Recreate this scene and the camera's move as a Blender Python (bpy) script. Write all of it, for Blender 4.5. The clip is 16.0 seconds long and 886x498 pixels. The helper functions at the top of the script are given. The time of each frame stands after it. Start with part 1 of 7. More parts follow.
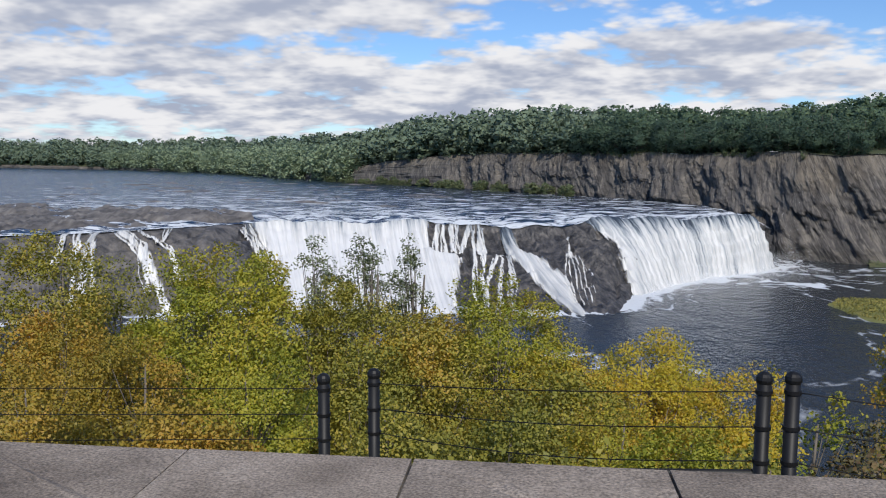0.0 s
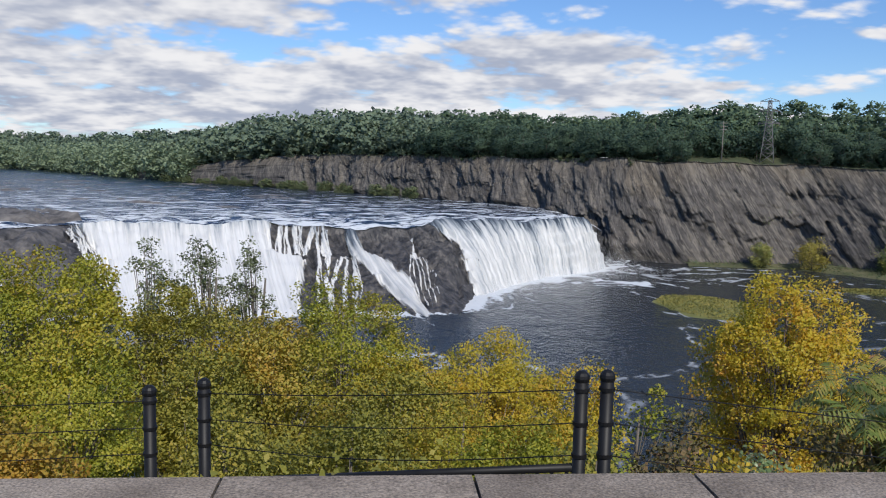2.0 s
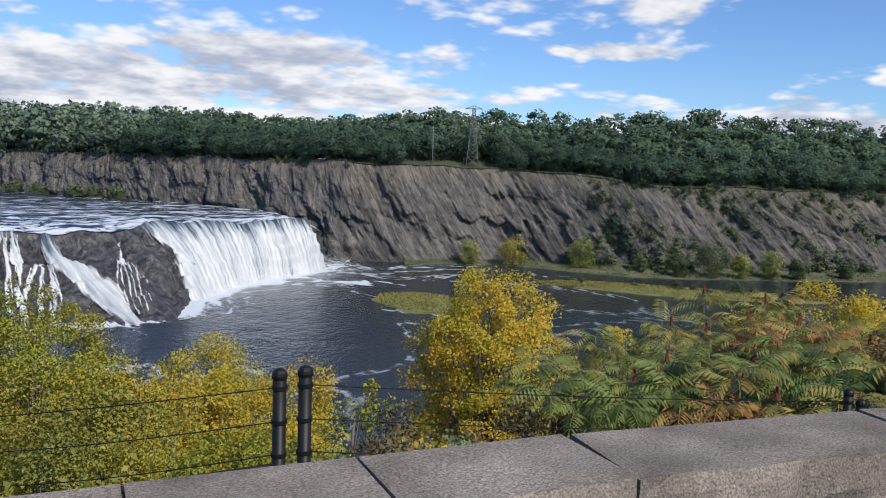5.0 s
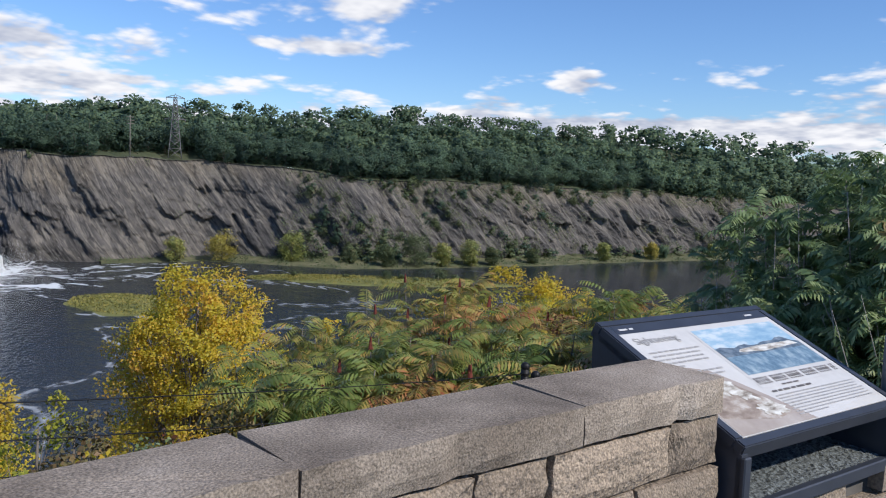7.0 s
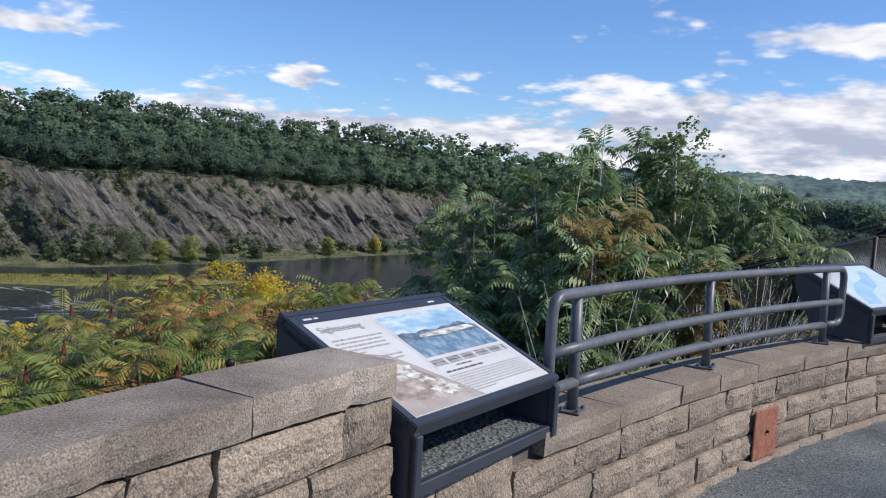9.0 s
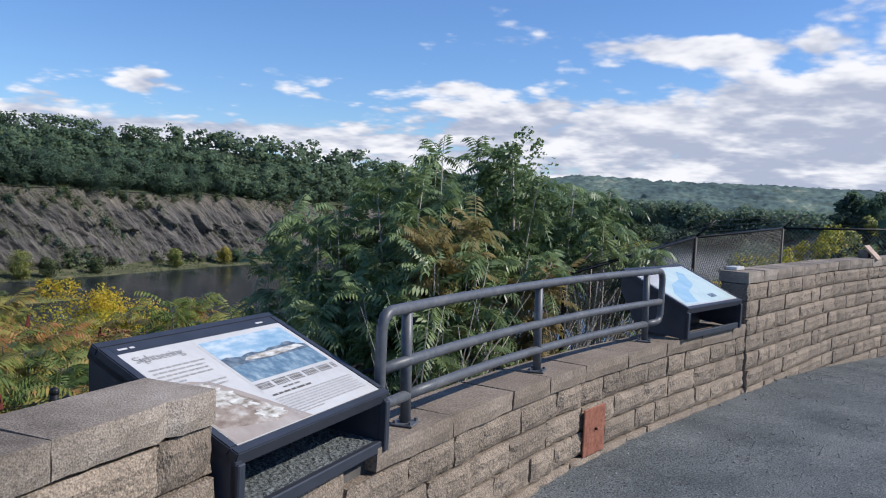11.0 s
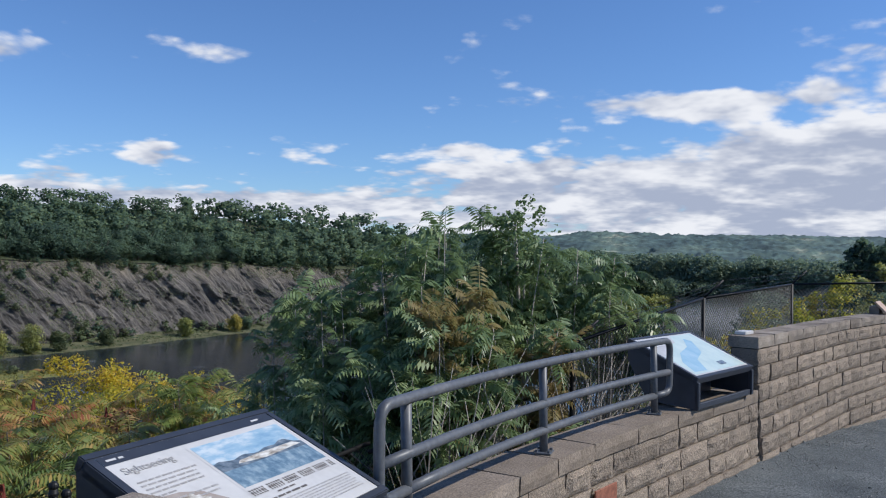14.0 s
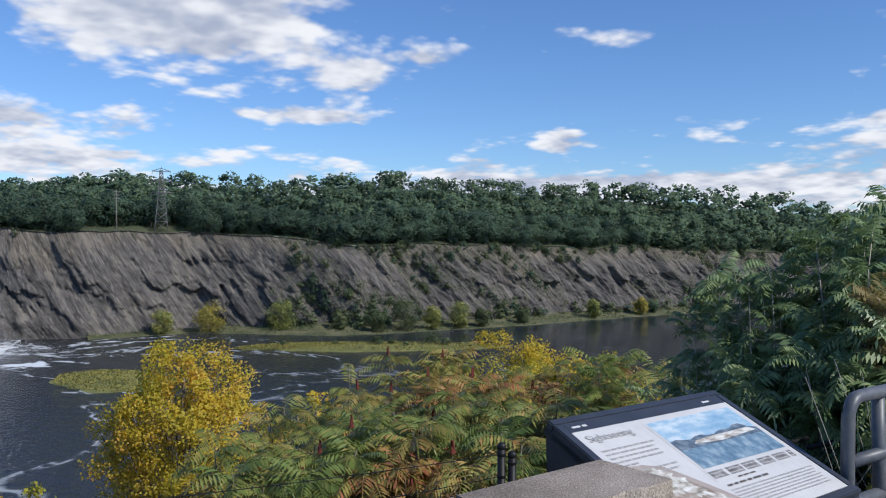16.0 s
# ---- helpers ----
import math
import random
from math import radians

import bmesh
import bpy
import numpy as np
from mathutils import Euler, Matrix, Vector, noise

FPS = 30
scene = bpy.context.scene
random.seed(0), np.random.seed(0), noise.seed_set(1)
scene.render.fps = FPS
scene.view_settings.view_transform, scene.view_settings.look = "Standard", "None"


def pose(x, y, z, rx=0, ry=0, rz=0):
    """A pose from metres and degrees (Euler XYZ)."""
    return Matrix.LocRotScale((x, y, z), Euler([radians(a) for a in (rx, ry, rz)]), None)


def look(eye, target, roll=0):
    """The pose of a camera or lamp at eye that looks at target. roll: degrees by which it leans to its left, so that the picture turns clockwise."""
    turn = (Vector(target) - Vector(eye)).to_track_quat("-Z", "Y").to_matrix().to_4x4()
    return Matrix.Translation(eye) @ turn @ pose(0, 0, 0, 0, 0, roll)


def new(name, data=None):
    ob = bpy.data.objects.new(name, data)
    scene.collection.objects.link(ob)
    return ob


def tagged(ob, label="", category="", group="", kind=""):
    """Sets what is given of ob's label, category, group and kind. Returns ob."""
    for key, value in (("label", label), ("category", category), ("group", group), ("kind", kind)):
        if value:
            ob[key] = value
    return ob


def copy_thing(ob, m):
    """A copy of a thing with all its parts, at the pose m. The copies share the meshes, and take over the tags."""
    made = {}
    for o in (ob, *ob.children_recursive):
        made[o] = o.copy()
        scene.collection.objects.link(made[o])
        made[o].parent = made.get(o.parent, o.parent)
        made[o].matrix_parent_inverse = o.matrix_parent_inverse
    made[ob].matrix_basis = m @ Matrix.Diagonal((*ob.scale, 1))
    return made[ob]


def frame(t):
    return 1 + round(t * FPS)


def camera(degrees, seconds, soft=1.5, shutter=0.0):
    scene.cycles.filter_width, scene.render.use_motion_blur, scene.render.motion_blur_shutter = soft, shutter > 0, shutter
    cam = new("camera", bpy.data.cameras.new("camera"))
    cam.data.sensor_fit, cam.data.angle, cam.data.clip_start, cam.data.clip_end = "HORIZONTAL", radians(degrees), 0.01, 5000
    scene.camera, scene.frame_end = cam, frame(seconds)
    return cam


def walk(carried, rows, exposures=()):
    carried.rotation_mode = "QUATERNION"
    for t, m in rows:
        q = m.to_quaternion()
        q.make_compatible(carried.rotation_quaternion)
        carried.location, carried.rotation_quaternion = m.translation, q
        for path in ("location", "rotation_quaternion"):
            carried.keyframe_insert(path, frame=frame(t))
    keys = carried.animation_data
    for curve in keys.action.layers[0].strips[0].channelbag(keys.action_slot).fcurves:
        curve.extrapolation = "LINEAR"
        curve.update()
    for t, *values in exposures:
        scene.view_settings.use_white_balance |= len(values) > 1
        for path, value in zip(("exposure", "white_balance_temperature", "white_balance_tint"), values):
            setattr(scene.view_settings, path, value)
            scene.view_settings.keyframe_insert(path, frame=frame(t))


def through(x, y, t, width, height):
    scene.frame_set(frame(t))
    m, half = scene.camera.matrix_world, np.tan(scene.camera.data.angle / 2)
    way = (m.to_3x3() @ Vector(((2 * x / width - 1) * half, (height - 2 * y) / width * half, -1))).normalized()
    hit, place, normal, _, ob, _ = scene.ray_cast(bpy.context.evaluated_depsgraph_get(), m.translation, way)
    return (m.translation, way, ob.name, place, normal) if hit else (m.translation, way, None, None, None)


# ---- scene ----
cam = camera(56.7, 16.0, 1.1)
PATH = [
    (0, (1.298, -0.315, 1.567), (1.086, 1.661, 1.344), 0.3),
    (0.5, (1.308, -0.318, 1.573), (1.177, 1.665, 1.347), 0.8),
    (1, (1.325, -0.322, 1.584), (1.282, 1.665, 1.36), 1.0),
    (1.5, (1.346, -0.318, 1.59), (1.391, 1.67, 1.372), 1.2),
    (2, (1.362, -0.336, 1.595), (1.526, 1.645, 1.381), 1.3),
    (2.5, (1.371, -0.348, 1.598), (1.625, 1.624, 1.388), 1.5),
    (3, (1.373, -0.358, 1.605), (1.646, 1.613, 1.399), 1.4),
    (5.5, (1.511, -0.329, 1.565), (2.498, 1.4, 1.376), 2.3),
    (6, (1.535, -0.342, 1.568), (2.679, 1.288, 1.381), 2.5),
    (6.5, (1.564, -0.358, 1.566), (2.858, 1.155, 1.382), 2.4),
    (7, (1.581, -0.369, 1.567), (2.969, 1.059, 1.385), 2.3),
    (7.5, (1.607, -0.385, 1.564), (3.1, 0.933, 1.386), 2.4),
    (8, (1.634, -0.411, 1.561), (3.246, 0.761, 1.389), 2.8),
    (8.5, (1.662, -0.445, 1.557), (3.379, 0.567, 1.389), 3.1),
    (9, (1.68, -0.47, 1.556), (3.46, 0.427, 1.395), 3.5),
    (9.5, (1.694, -0.503, 1.555), (3.525, 0.285, 1.395), 3.8),
    (10, (1.694, -0.526, 1.559), (3.563, 0.166, 1.402), 3.9),
    (12.5, (1.737, -0.644, 1.716), (3.685, -0.192, 1.654), 1.2),
    (13, (1.759, -0.649, 1.73), (3.713, -0.223, 1.713), 1.1),
    (13.5, (1.772, -0.644, 1.725), (3.726, -0.221, 1.733), 0.7),
    (14, (1.759, -0.616, 1.726), (3.667, -0.018, 1.745), 0.7),
    (14.5, (1.768, -0.552, 1.713), (3.568, 0.319, 1.723), 0.8),
    (15, (1.741, -0.526, 1.712), (3.436, 0.535, 1.711), 0.6),
    (15.5, (1.723, -0.49, 1.702), (3.285, 0.759, 1.686), 0.5),
    (16, (1.68, -0.466, 1.706), (3.091, 0.951, 1.676), 0.2),
]
walk(cam, [(t, look(eye, target, roll)) for t, eye, target, roll in PATH], exposures=[(0, 0.03, 6500, 10), (3, 0.06, 6480, 10), (5.5, 0.18, 6420, 10), (7.5, 0.23, 6420, 11), (10, 0.28, 6380, 12), (12.5, 0.02, 6280, 10), (16, 0.10, 6220, 10)])

# ---- world, sun, exposure ----
SUN_FROM = Vector((0.22, -0.87, 0.78)).normalized()
world = bpy.data.worlds.new("sky")
scene.world = world
world.use_nodes = True


CLOUD_DARK, CLOUD_LIT = (3.9, 4.35, 5.5), (8.4, 8.4, 8.6)


def SKY_TERMS(bank_of):
    """Where the day's clouds stand: (amount, patch) by bearing and height in degrees."""
    west = [(0.30, bank_of(-24, 20, 10.2, 2.4)), (0.20, bank_of(-12, 26, 5.6, 1.5)), (0.22, bank_of(-10, 45, 2.9, 1.2)), (0.24, bank_of(15, 12, 7.4, 1.2)), (0.19, bank_of(16, 20, 5.0, 0.9)), (0.16, bank_of(4, 7, 11.2, 1.0)), (0.10, bank_of(-40, 14, 7, 6)), (0.11, bank_of(-14, 34, 5, 7))]
    middle = [(0.44, bank_of(28, 11, 14.8, 3.2)), (0.24, bank_of(38.5, 3.2, 11.0, 1.5)), (0.25, bank_of(36, 4.0, 8.2, 0.8)), (0.22, bank_of(44, 2.2, 12.2, 0.9)), (0.21, bank_of(57, 2.2, 13.3, 0.8)), (0.25, bank_of(53.5, 2.6, 6.6, 0.75)), (0.32, bank_of(55, 18, 3.5, 1.1)), (0.10, bank_of(47, 2.0, 5.1, 0.8))]
    east = [(0.48, bank_of(104, 30, 3.6, 3.3)), (0.28, bank_of(106, 18, 7.0, 2.2)), (0.28, bank_of(90, 11, 10.4, 1.0)), (0.30, bank_of(110, 12, 12.4, 1.8)), (0.20, bank_of(74, 2.0, 7.4, 0.6)), (0.14, bank_of(80, 8, 5.6, 1.2)), (0.16, bank_of(160, 40, 12, 12))]
    east += [(0.16, bank_of(40, 130, 0.4, 1.5))]
    return [(1.3 * k, patch) for k, patch in west + middle + east]


def build_sky(w):
    nt = w.node_tree
    nt.nodes.clear()
    N, L = nt.nodes.new, nt.links.new
    out, bg = N("ShaderNodeOutputWorld"), N("ShaderNodeBackground")
    sky = N("ShaderNodeTexSky")
    sky.sky_type, sky.sun_disc = "NISHITA", False
    sky.sun_elevation = math.asin(SUN_FROM.z)
    sky.sun_rotation = math.atan2(SUN_FROM.x, SUN_FROM.y)
    sky.air_density, sky.dust_density, sky.ozone_density = 1.0, 0.1, 3.0
    tc = N("ShaderNodeTexCoord")
    sep = N("ShaderNodeSeparateXYZ")
    L(tc.outputs["Generated"], sep.inputs[0])

    def m(op, a, b=None, c=None):
        n = N("ShaderNodeMath")
        n.operation = op
        for k, v in enumerate((a, b, c)):
            if v is None:
                continue
            if isinstance(v, (int, float)):
                n.inputs[k].default_value = v
            else:
                L(v, n.inputs[k])
        return n.outputs[0]

    x, y, z = sep.outputs
    # bearing (clockwise from +y) and height in degrees
    az = m("MULTIPLY", m("ARCTAN2", x, y), 57.2958)
    el = m("MULTIPLY", m("ARCSINE", z), 57.2958)

    def puffs(shift, scale, detail, rough=0.55):
        """Cloud noise on a flat layer overhead, so that the clouds close up towards the horizon; shift looks a little higher up."""
        low = m("ADD", m("MAXIMUM", m("ADD", z, shift), 0.0), 0.20)
        c = N("ShaderNodeCombineXYZ")
        L(m("DIVIDE", x, low), c.inputs[0])
        L(m("DIVIDE", y, low), c.inputs[1])
        c.inputs[2].default_value = 2.3
        t, v = N("ShaderNodeTexNoise"), N("ShaderNodeTexVoronoi")
        t.inputs["Scale"].default_value, t.inputs["Detail"].default_value, t.inputs["Roughness"].default_value, t.inputs["Distortion"].default_value = scale, detail, rough, 0.25
        v.feature = "SMOOTH_F1"
        v.inputs["Scale"].default_value, v.inputs["Detail"].default_value, v.inputs["Roughness"].default_value, v.inputs["Smoothness"].default_value = scale * 2.6, 2.0, 0.55, 0.35
        L(c.outputs[0], t.inputs["Vector"]), L(c.outputs[0], v.inputs["Vector"])
        # rounded heads on the broader noise
        return m("ADD", m("MULTIPLY", t.outputs["Fac"], 0.86), m("MULTIPLY", m("SUBTRACT", 0.62, v.outputs["Distance"]), 0.20))

    def bank_of(a0, wa, e0, we):
        """A soft patch of cloudiness round a bearing and a height."""
        p = m("POWER", m("DIVIDE", m("SUBTRACT", az, a0), wa), 2.0)
        q = m("POWER", m("DIVIDE", m("SUBTRACT", el, e0), we), 2.0)
        return m("EXPONENT", m("MULTIPLY", m("ADD", p, q), -1.0))

    def total(terms):
        s = None
        for k, v in terms:
            w_ = m("MULTIPLY", v, k)
            s = w_ if s is None else m("ADD", s, w_)
        return s

    bias = total(SKY_TERMS(bank_of))

    def density(shift):
        return m("ADD", puffs(shift, 2.7, 9), bias)

    d0 = density(0.0)
    e0, e1 = puffs(0.0, 2.7, 4), puffs(0.022, 2.7, 4)
    ramp = N("ShaderNodeMapRange")
    ramp.interpolation_type = "SMOOTHSTEP"
    ramp.inputs[1].default_value, ramp.inputs[2].default_value = 0.50, 0.68
    L(d0, ramp.inputs[0])
    # tops catch the sun, flat undersides are grey
    lit = N("ShaderNodeMapRange")
    lit.interpolation_type = "SMOOTHSTEP"
    lit.inputs[1].default_value, lit.inputs[2].default_value = -0.20, 0.17
    L(m("SUBTRACT", m("SUBTRACT", e0, e1), m("MULTIPLY", m("SUBTRACT", d0, 0.66), 0.35)), lit.inputs[0])
    cloud = N("ShaderNodeMix")
    cloud.data_type = "RGBA"
    cloud.inputs[6].default_value, cloud.inputs[7].default_value = (*CLOUD_DARK, 1), (*CLOUD_LIT, 1)
    L(lit.outputs[0], cloud.inputs[0])
    tint = N("ShaderNodeMix")
    tint.data_type, tint.blend_type = "RGBA", "MULTIPLY"
    tint.inputs[0].default_value, tint.inputs[7].default_value = 1.0, (0.72, 0.92, 1.22, 1)
    L(sky.outputs[0], tint.inputs[6])
    mix = N("ShaderNodeMix")
    mix.data_type = "RGBA"
    L(ramp.outputs[0], mix.inputs[0]), L(tint.outputs[2], mix.inputs[6]), L(cloud.outputs[2], mix.inputs[7])
    L(mix.outputs[2], bg.inputs[0])
    bg.inputs[1].default_value = 0.10
    L(bg.outputs[0], out.inputs[0])


build_sky(world)
sun = new("sun", bpy.data.lights.new("sun", "SUN"))
sun.data.energy, sun.data.angle, sun.data.color = 3.7, radians(1.0), (1.0, 0.95, 0.86)
sun.matrix_world = look(SUN_FROM * 50, (0, 0, 0))
scene.view_settings.exposure = 0.0

# ---- small tools ----
GRAVEL_DROP = 10.2


def curve_y(x):
    """The line of the overlook wall's front edge."""
    xs = (-5, 1, 2.4, 3.2, 3.8, 4.7, 5.5, 6.5, 7.3, 8.18, 9.0, 10.27, 12, 13.5, 15, 16.9, 19, 22)
    ys = (0.88, 0.87, 0.865, 0.80, 0.73, 0.55, 0.36, 0.085, -0.21, -0.575, -0.95, -1.48, -2.2, -2.95, -3.75, -5.0, -6.6, -9.2)
    return float(np.interp(x, xs, ys))


def curve_at(x, out=0.0):
    """Point on the wall's line at x, moved outwards (away from the platform), and the line's heading."""
    a = math.atan2(curve_y(x + 0.35) - curve_y(x - 0.35), 0.7)
    return Vector((x - math.sin(a) * out, curve_y(x) + math.cos(a) * out, 0)), a


def gravel_z(x):
    return -0.07 * min(max(x - GRAVEL_DROP, 0), 3.6)


def np_mesh(name, V, F):
    """A mesh from arrays: V (n, 3), F (m, 3) or (m, 4)."""
    me = bpy.data.meshes.new(name)
    V, F = np.asarray(V, dtype=np.float32), np.asarray(F, dtype=np.int32)
    k = F.shape[1]
    me.vertices.add(len(V))
    me.vertices.foreach_set("co", V.ravel())
    me.loops.add(F.size)
    me.loops.foreach_set("vertex_index", F.ravel())
    me.polygons.add(len(F))
    me.polygons.foreach_set("loop_start", np.arange(0, F.size, k, dtype=np.int32))
    me.update(calc_edges=True)
    return me


def grid_faces(nu, nv):
    i = np.arange(nu - 1)[:, None] * nv + np.arange(nv - 1)[None, :]
    return np.stack([i, i + nv, i + nv + 1, i + 1], -1).reshape(-1, 4)


def smooth(me, on=True):
    me.polygons.foreach_set("use_smooth", np.full(len(me.polygons), on))
    return me


def mesh_ob(name, me, mat, parent=None):
    ob = new(name, me)
    if mat:
        if not me.materials:
            me.materials.append(mat)
    if parent:
        ob.parent = parent
    return ob


def part(name, bm, material, parent, label=""):
    me = bpy.data.meshes.new(name)
    bm.to_mesh(me)
    bm.free()
    ob = mesh_ob(name, me, material, parent)
    return tagged(ob, label) if label else ob


def box_bm(sx, sy, sz, centre=(0, 0, 0), bevel=0.0, seg=1):
    bm = bmesh.new()
    bmesh.ops.create_cube(bm, size=1.0, matrix=Matrix.Translation(centre) @ Matrix.Diagonal((sx, sy, sz, 1)))
    if bevel:
        bmesh.ops.bevel(bm, geom=bm.edges[:], offset=bevel, segments=seg, affect="EDGES")
    return bm


def tube_arrays(pts, radii, sides=8, cap=True):
    """Arrays of a tube along pts."""
    pts = [Vector(p) for p in pts]
    V, F = [], []
    up = Vector((0.31, 0.17, 0.93))
    for i, p in enumerate(pts):
        d = (pts[min(i + 1, len(pts) - 1)] - pts[max(i - 1, 0)]).normalized()
        a = d.cross(up)
        if a.length < 0.2:
            a = d.cross(Vector((1, 0, 0)))
        a.normalize()
        b = d.cross(a)
        for k in range(sides):
            w = 2 * math.pi * k / sides
            V.append(p + (a * math.cos(w) + b * math.sin(w)) * radii[i])
    n = len(pts)
    for i in range(n - 1):
        for k in range(sides):
            k2 = (k + 1) % sides
            F.append((i * sides + k, i * sides + k2, (i + 1) * sides + k2, (i + 1) * sides + k))
    if cap:
        V += [pts[0], pts[-1]]
        for k in range(sides):
            k2 = (k + 1) % sides
            F.append((n * sides, k2, k, k))
            F.append((n * sides + 1, (n - 1) * sides + k, (n - 1) * sides + k2, (n - 1) * sides + k2))
    F = [f if len(set(f)) == 4 else f[:3] for f in F]
    return V, F


def tubes(name, runs, mat, parent=None, sides=8, smoothed=True):
    """One mesh of tubes; runs: (points, radius or radii)."""
    V, F = [], []
    for pts, r in runs:
        radii = [r] * len(pts) if isinstance(r, (int, float)) else r
        v, f = tube_arrays(pts, radii, sides)
        F += [tuple(i + len(V) for i in q) for q in f]
        V += v
    me = bpy.data.meshes.new(name)
    me.from_pydata([tuple(v) for v in V], [], F)
    return mesh_ob(name, smooth(me, smoothed), mat, parent)


# ---- materials ----
def nodes_of(name):
    mat = bpy.data.materials.new(name)
    mat.use_nodes = True
    nt = mat.node_tree
    return mat, nt, nt.nodes["Principled BSDF"], nt.nodes.new, nt.links.new


def ramp_node(nt, stops):
    r = nt.nodes.new("ShaderNodeValToRGB")
    el = r.color_ramp.elements
    while len(el) < len(stops):
        el.new(0.5)
    for e, (p, c) in zip(el, stops):
        e.position, e.color = p, (*c, 1)
    return r


def surface(name, stops, scale=4.0, detail=6, stretch=(1, 1, 1), rough=0.8, metal=0.0, bump=0.3, bump_scale=None, bump_dist=0.01,
            fine=None, vary=0.0, turn=(0, 0, 0), spec=0.5, coat=0.0):
    """A grained surface: a colour ramp over noise in metres, a second fine grain, relief, and a lightness that varies from piece to piece."""
    mat, nt, bsdf, N, L = nodes_of(name)
    tc, mp = N("ShaderNodeTexCoord"), N("ShaderNodeMapping")
    mp.inputs["Scale"].default_value, mp.inputs["Rotation"].default_value = stretch, [radians(a) for a in turn]
    L(tc.outputs["Object"], mp.inputs[0])
    vec = mp.outputs[0]
    if vary:
        oi, ad = N("ShaderNodeObjectInfo"), N("ShaderNodeVectorMath")
        mul = N("ShaderNodeMath")
        mul.operation, mul.inputs[1].default_value = "MULTIPLY", 40.0
        L(oi.outputs["Random"], mul.inputs[0])
        L(vec, ad.inputs[0]), L(mul.outputs[0], ad.inputs[1])
        vec = ad.outputs[0]
    tex = N("ShaderNodeTexNoise")
    tex.inputs["Scale"].default_value, tex.inputs["Detail"].default_value, tex.inputs["Roughness"].default_value = scale, detail, 0.62
    L(vec, tex.inputs["Vector"])
    rp = ramp_node(nt, stops)
    L(tex.outputs["Fac"], rp.inputs[0])
    colour = rp.outputs[0]
    if fine:
        f_scale, f_amount = fine
        t2 = N("ShaderNodeTexNoise")
        t2.inputs["Scale"].default_value, t2.inputs["Detail"].default_value = f_scale, 3
        L(vec, t2.inputs["Vector"])
        mr = N("ShaderNodeMapRange")
        mr.inputs[1].default_value, mr.inputs[2].default_value = 0.3, 0.7
        mr.inputs[3].default_value, mr.inputs[4].default_value = 1 - f_amount, 1 + f_amount
        L(t2.outputs["Fac"], mr.inputs[0])
        mx = N("ShaderNodeMix")
        mx.data_type, mx.blend_type = "RGBA", "MULTIPLY"
        mx.inputs[0].default_value = 1.0
        L(colour, mx.inputs[6]), L(mr.outputs[0], mx.inputs[7])
        colour = mx.outputs[2]
    if vary:
        hs, mr = N("ShaderNodeHueSaturation"), N("ShaderNodeMapRange")
        mr.inputs[3].default_value, mr.inputs[4].default_value = 1 - vary, 1 + vary
        L(oi.outputs["Random"], mr.inputs[0]), L(mr.outputs[0], hs.inputs["Value"]), L(colour, hs.inputs["Color"])
        colour = hs.outputs[0]
    L(colour, bsdf.inputs["Base Color"])
    bsdf.inputs["Roughness"].default_value, bsdf.inputs["Metallic"].default_value = rough, metal
    bsdf.inputs["Specular IOR Level"].default_value = spec
    bsdf.inputs["Coat Weight"].default_value = coat
    if bump:
        b, t3 = N("ShaderNodeBump"), N("ShaderNodeTexNoise")
        t3.inputs["Scale"].default_value, t3.inputs["Detail"].default_value = bump_scale or scale * 4, 6
        L(vec, t3.inputs["Vector"]), L(t3.outputs["Fac"], b.inputs["Height"])
        b.inputs["Strength"].default_value, b.inputs["Distance"].default_value = bump, bump_dist
        L(b.outputs[0], bsdf.inputs["Normal"])
    return mat


def leaf_material(name, stops, through=0.35, rough=0.55, spread=0.42):
    """Leaves: colour by leaf, light through them, a slight sheen."""
    mat, nt, bsdf, N, L = nodes_of(name)
    geo, oi, ad = N("ShaderNodeNewGeometry"), N("ShaderNodeObjectInfo"), N("ShaderNodeMath")
    tc, tex = N("ShaderNodeTexCoord"), N("ShaderNodeTexNoise")
    tex.inputs["Scale"].default_value, tex.inputs["Detail"].default_value = 0.45, 2
    L(tc.outputs["Object"], tex.inputs["Vector"])
    m1, m2, m3 = N("ShaderNodeMath"), N("ShaderNodeMath"), N("ShaderNodeMath")
    m1.operation, m1.inputs[1].default_value = "MULTIPLY", spread
    L(geo.outputs["Random Per Island"], m1.inputs[0])
    m2.operation, m2.inputs[1].default_value, m2.inputs[2].default_value = "MULTIPLY_ADD", 1.5, -0.5
    L(tex.outputs["Fac"], m2.inputs[0])
    m3.operation, m3.inputs[1].default_value, m3.inputs[2].default_value = "MULTIPLY_ADD", 0.24, -0.07
    L(oi.outputs["Random"], m3.inputs[0])
    ad.operation = "ADD"
    a2 = N("ShaderNodeMath")
    L(m1.outputs[0], ad.inputs[0]), L(m2.outputs[0], ad.inputs[1])
    L(ad.outputs[0], a2.inputs[0]), L(m3.outputs[0], a2.inputs[1])
    rp = ramp_node(nt, stops)
    L(a2.outputs[0], rp.inputs[0])
    L(rp.outputs[0], bsdf.inputs["Base Color"])
    bsdf.inputs["Roughness"].default_value = rough
    tr, mix = N("ShaderNodeBsdfTranslucent"), N("ShaderNodeMixShader")
    L(rp.outputs[0], tr.inputs["Color"])
    mix.inputs[0].default_value = through
    out = nt.nodes["Material Output"]
    L(bsdf.outputs[0], mix.inputs[1]), L(tr.outputs[0], mix.inputs[2]), L(mix.outputs[0], out.inputs["Surface"])
    return mat


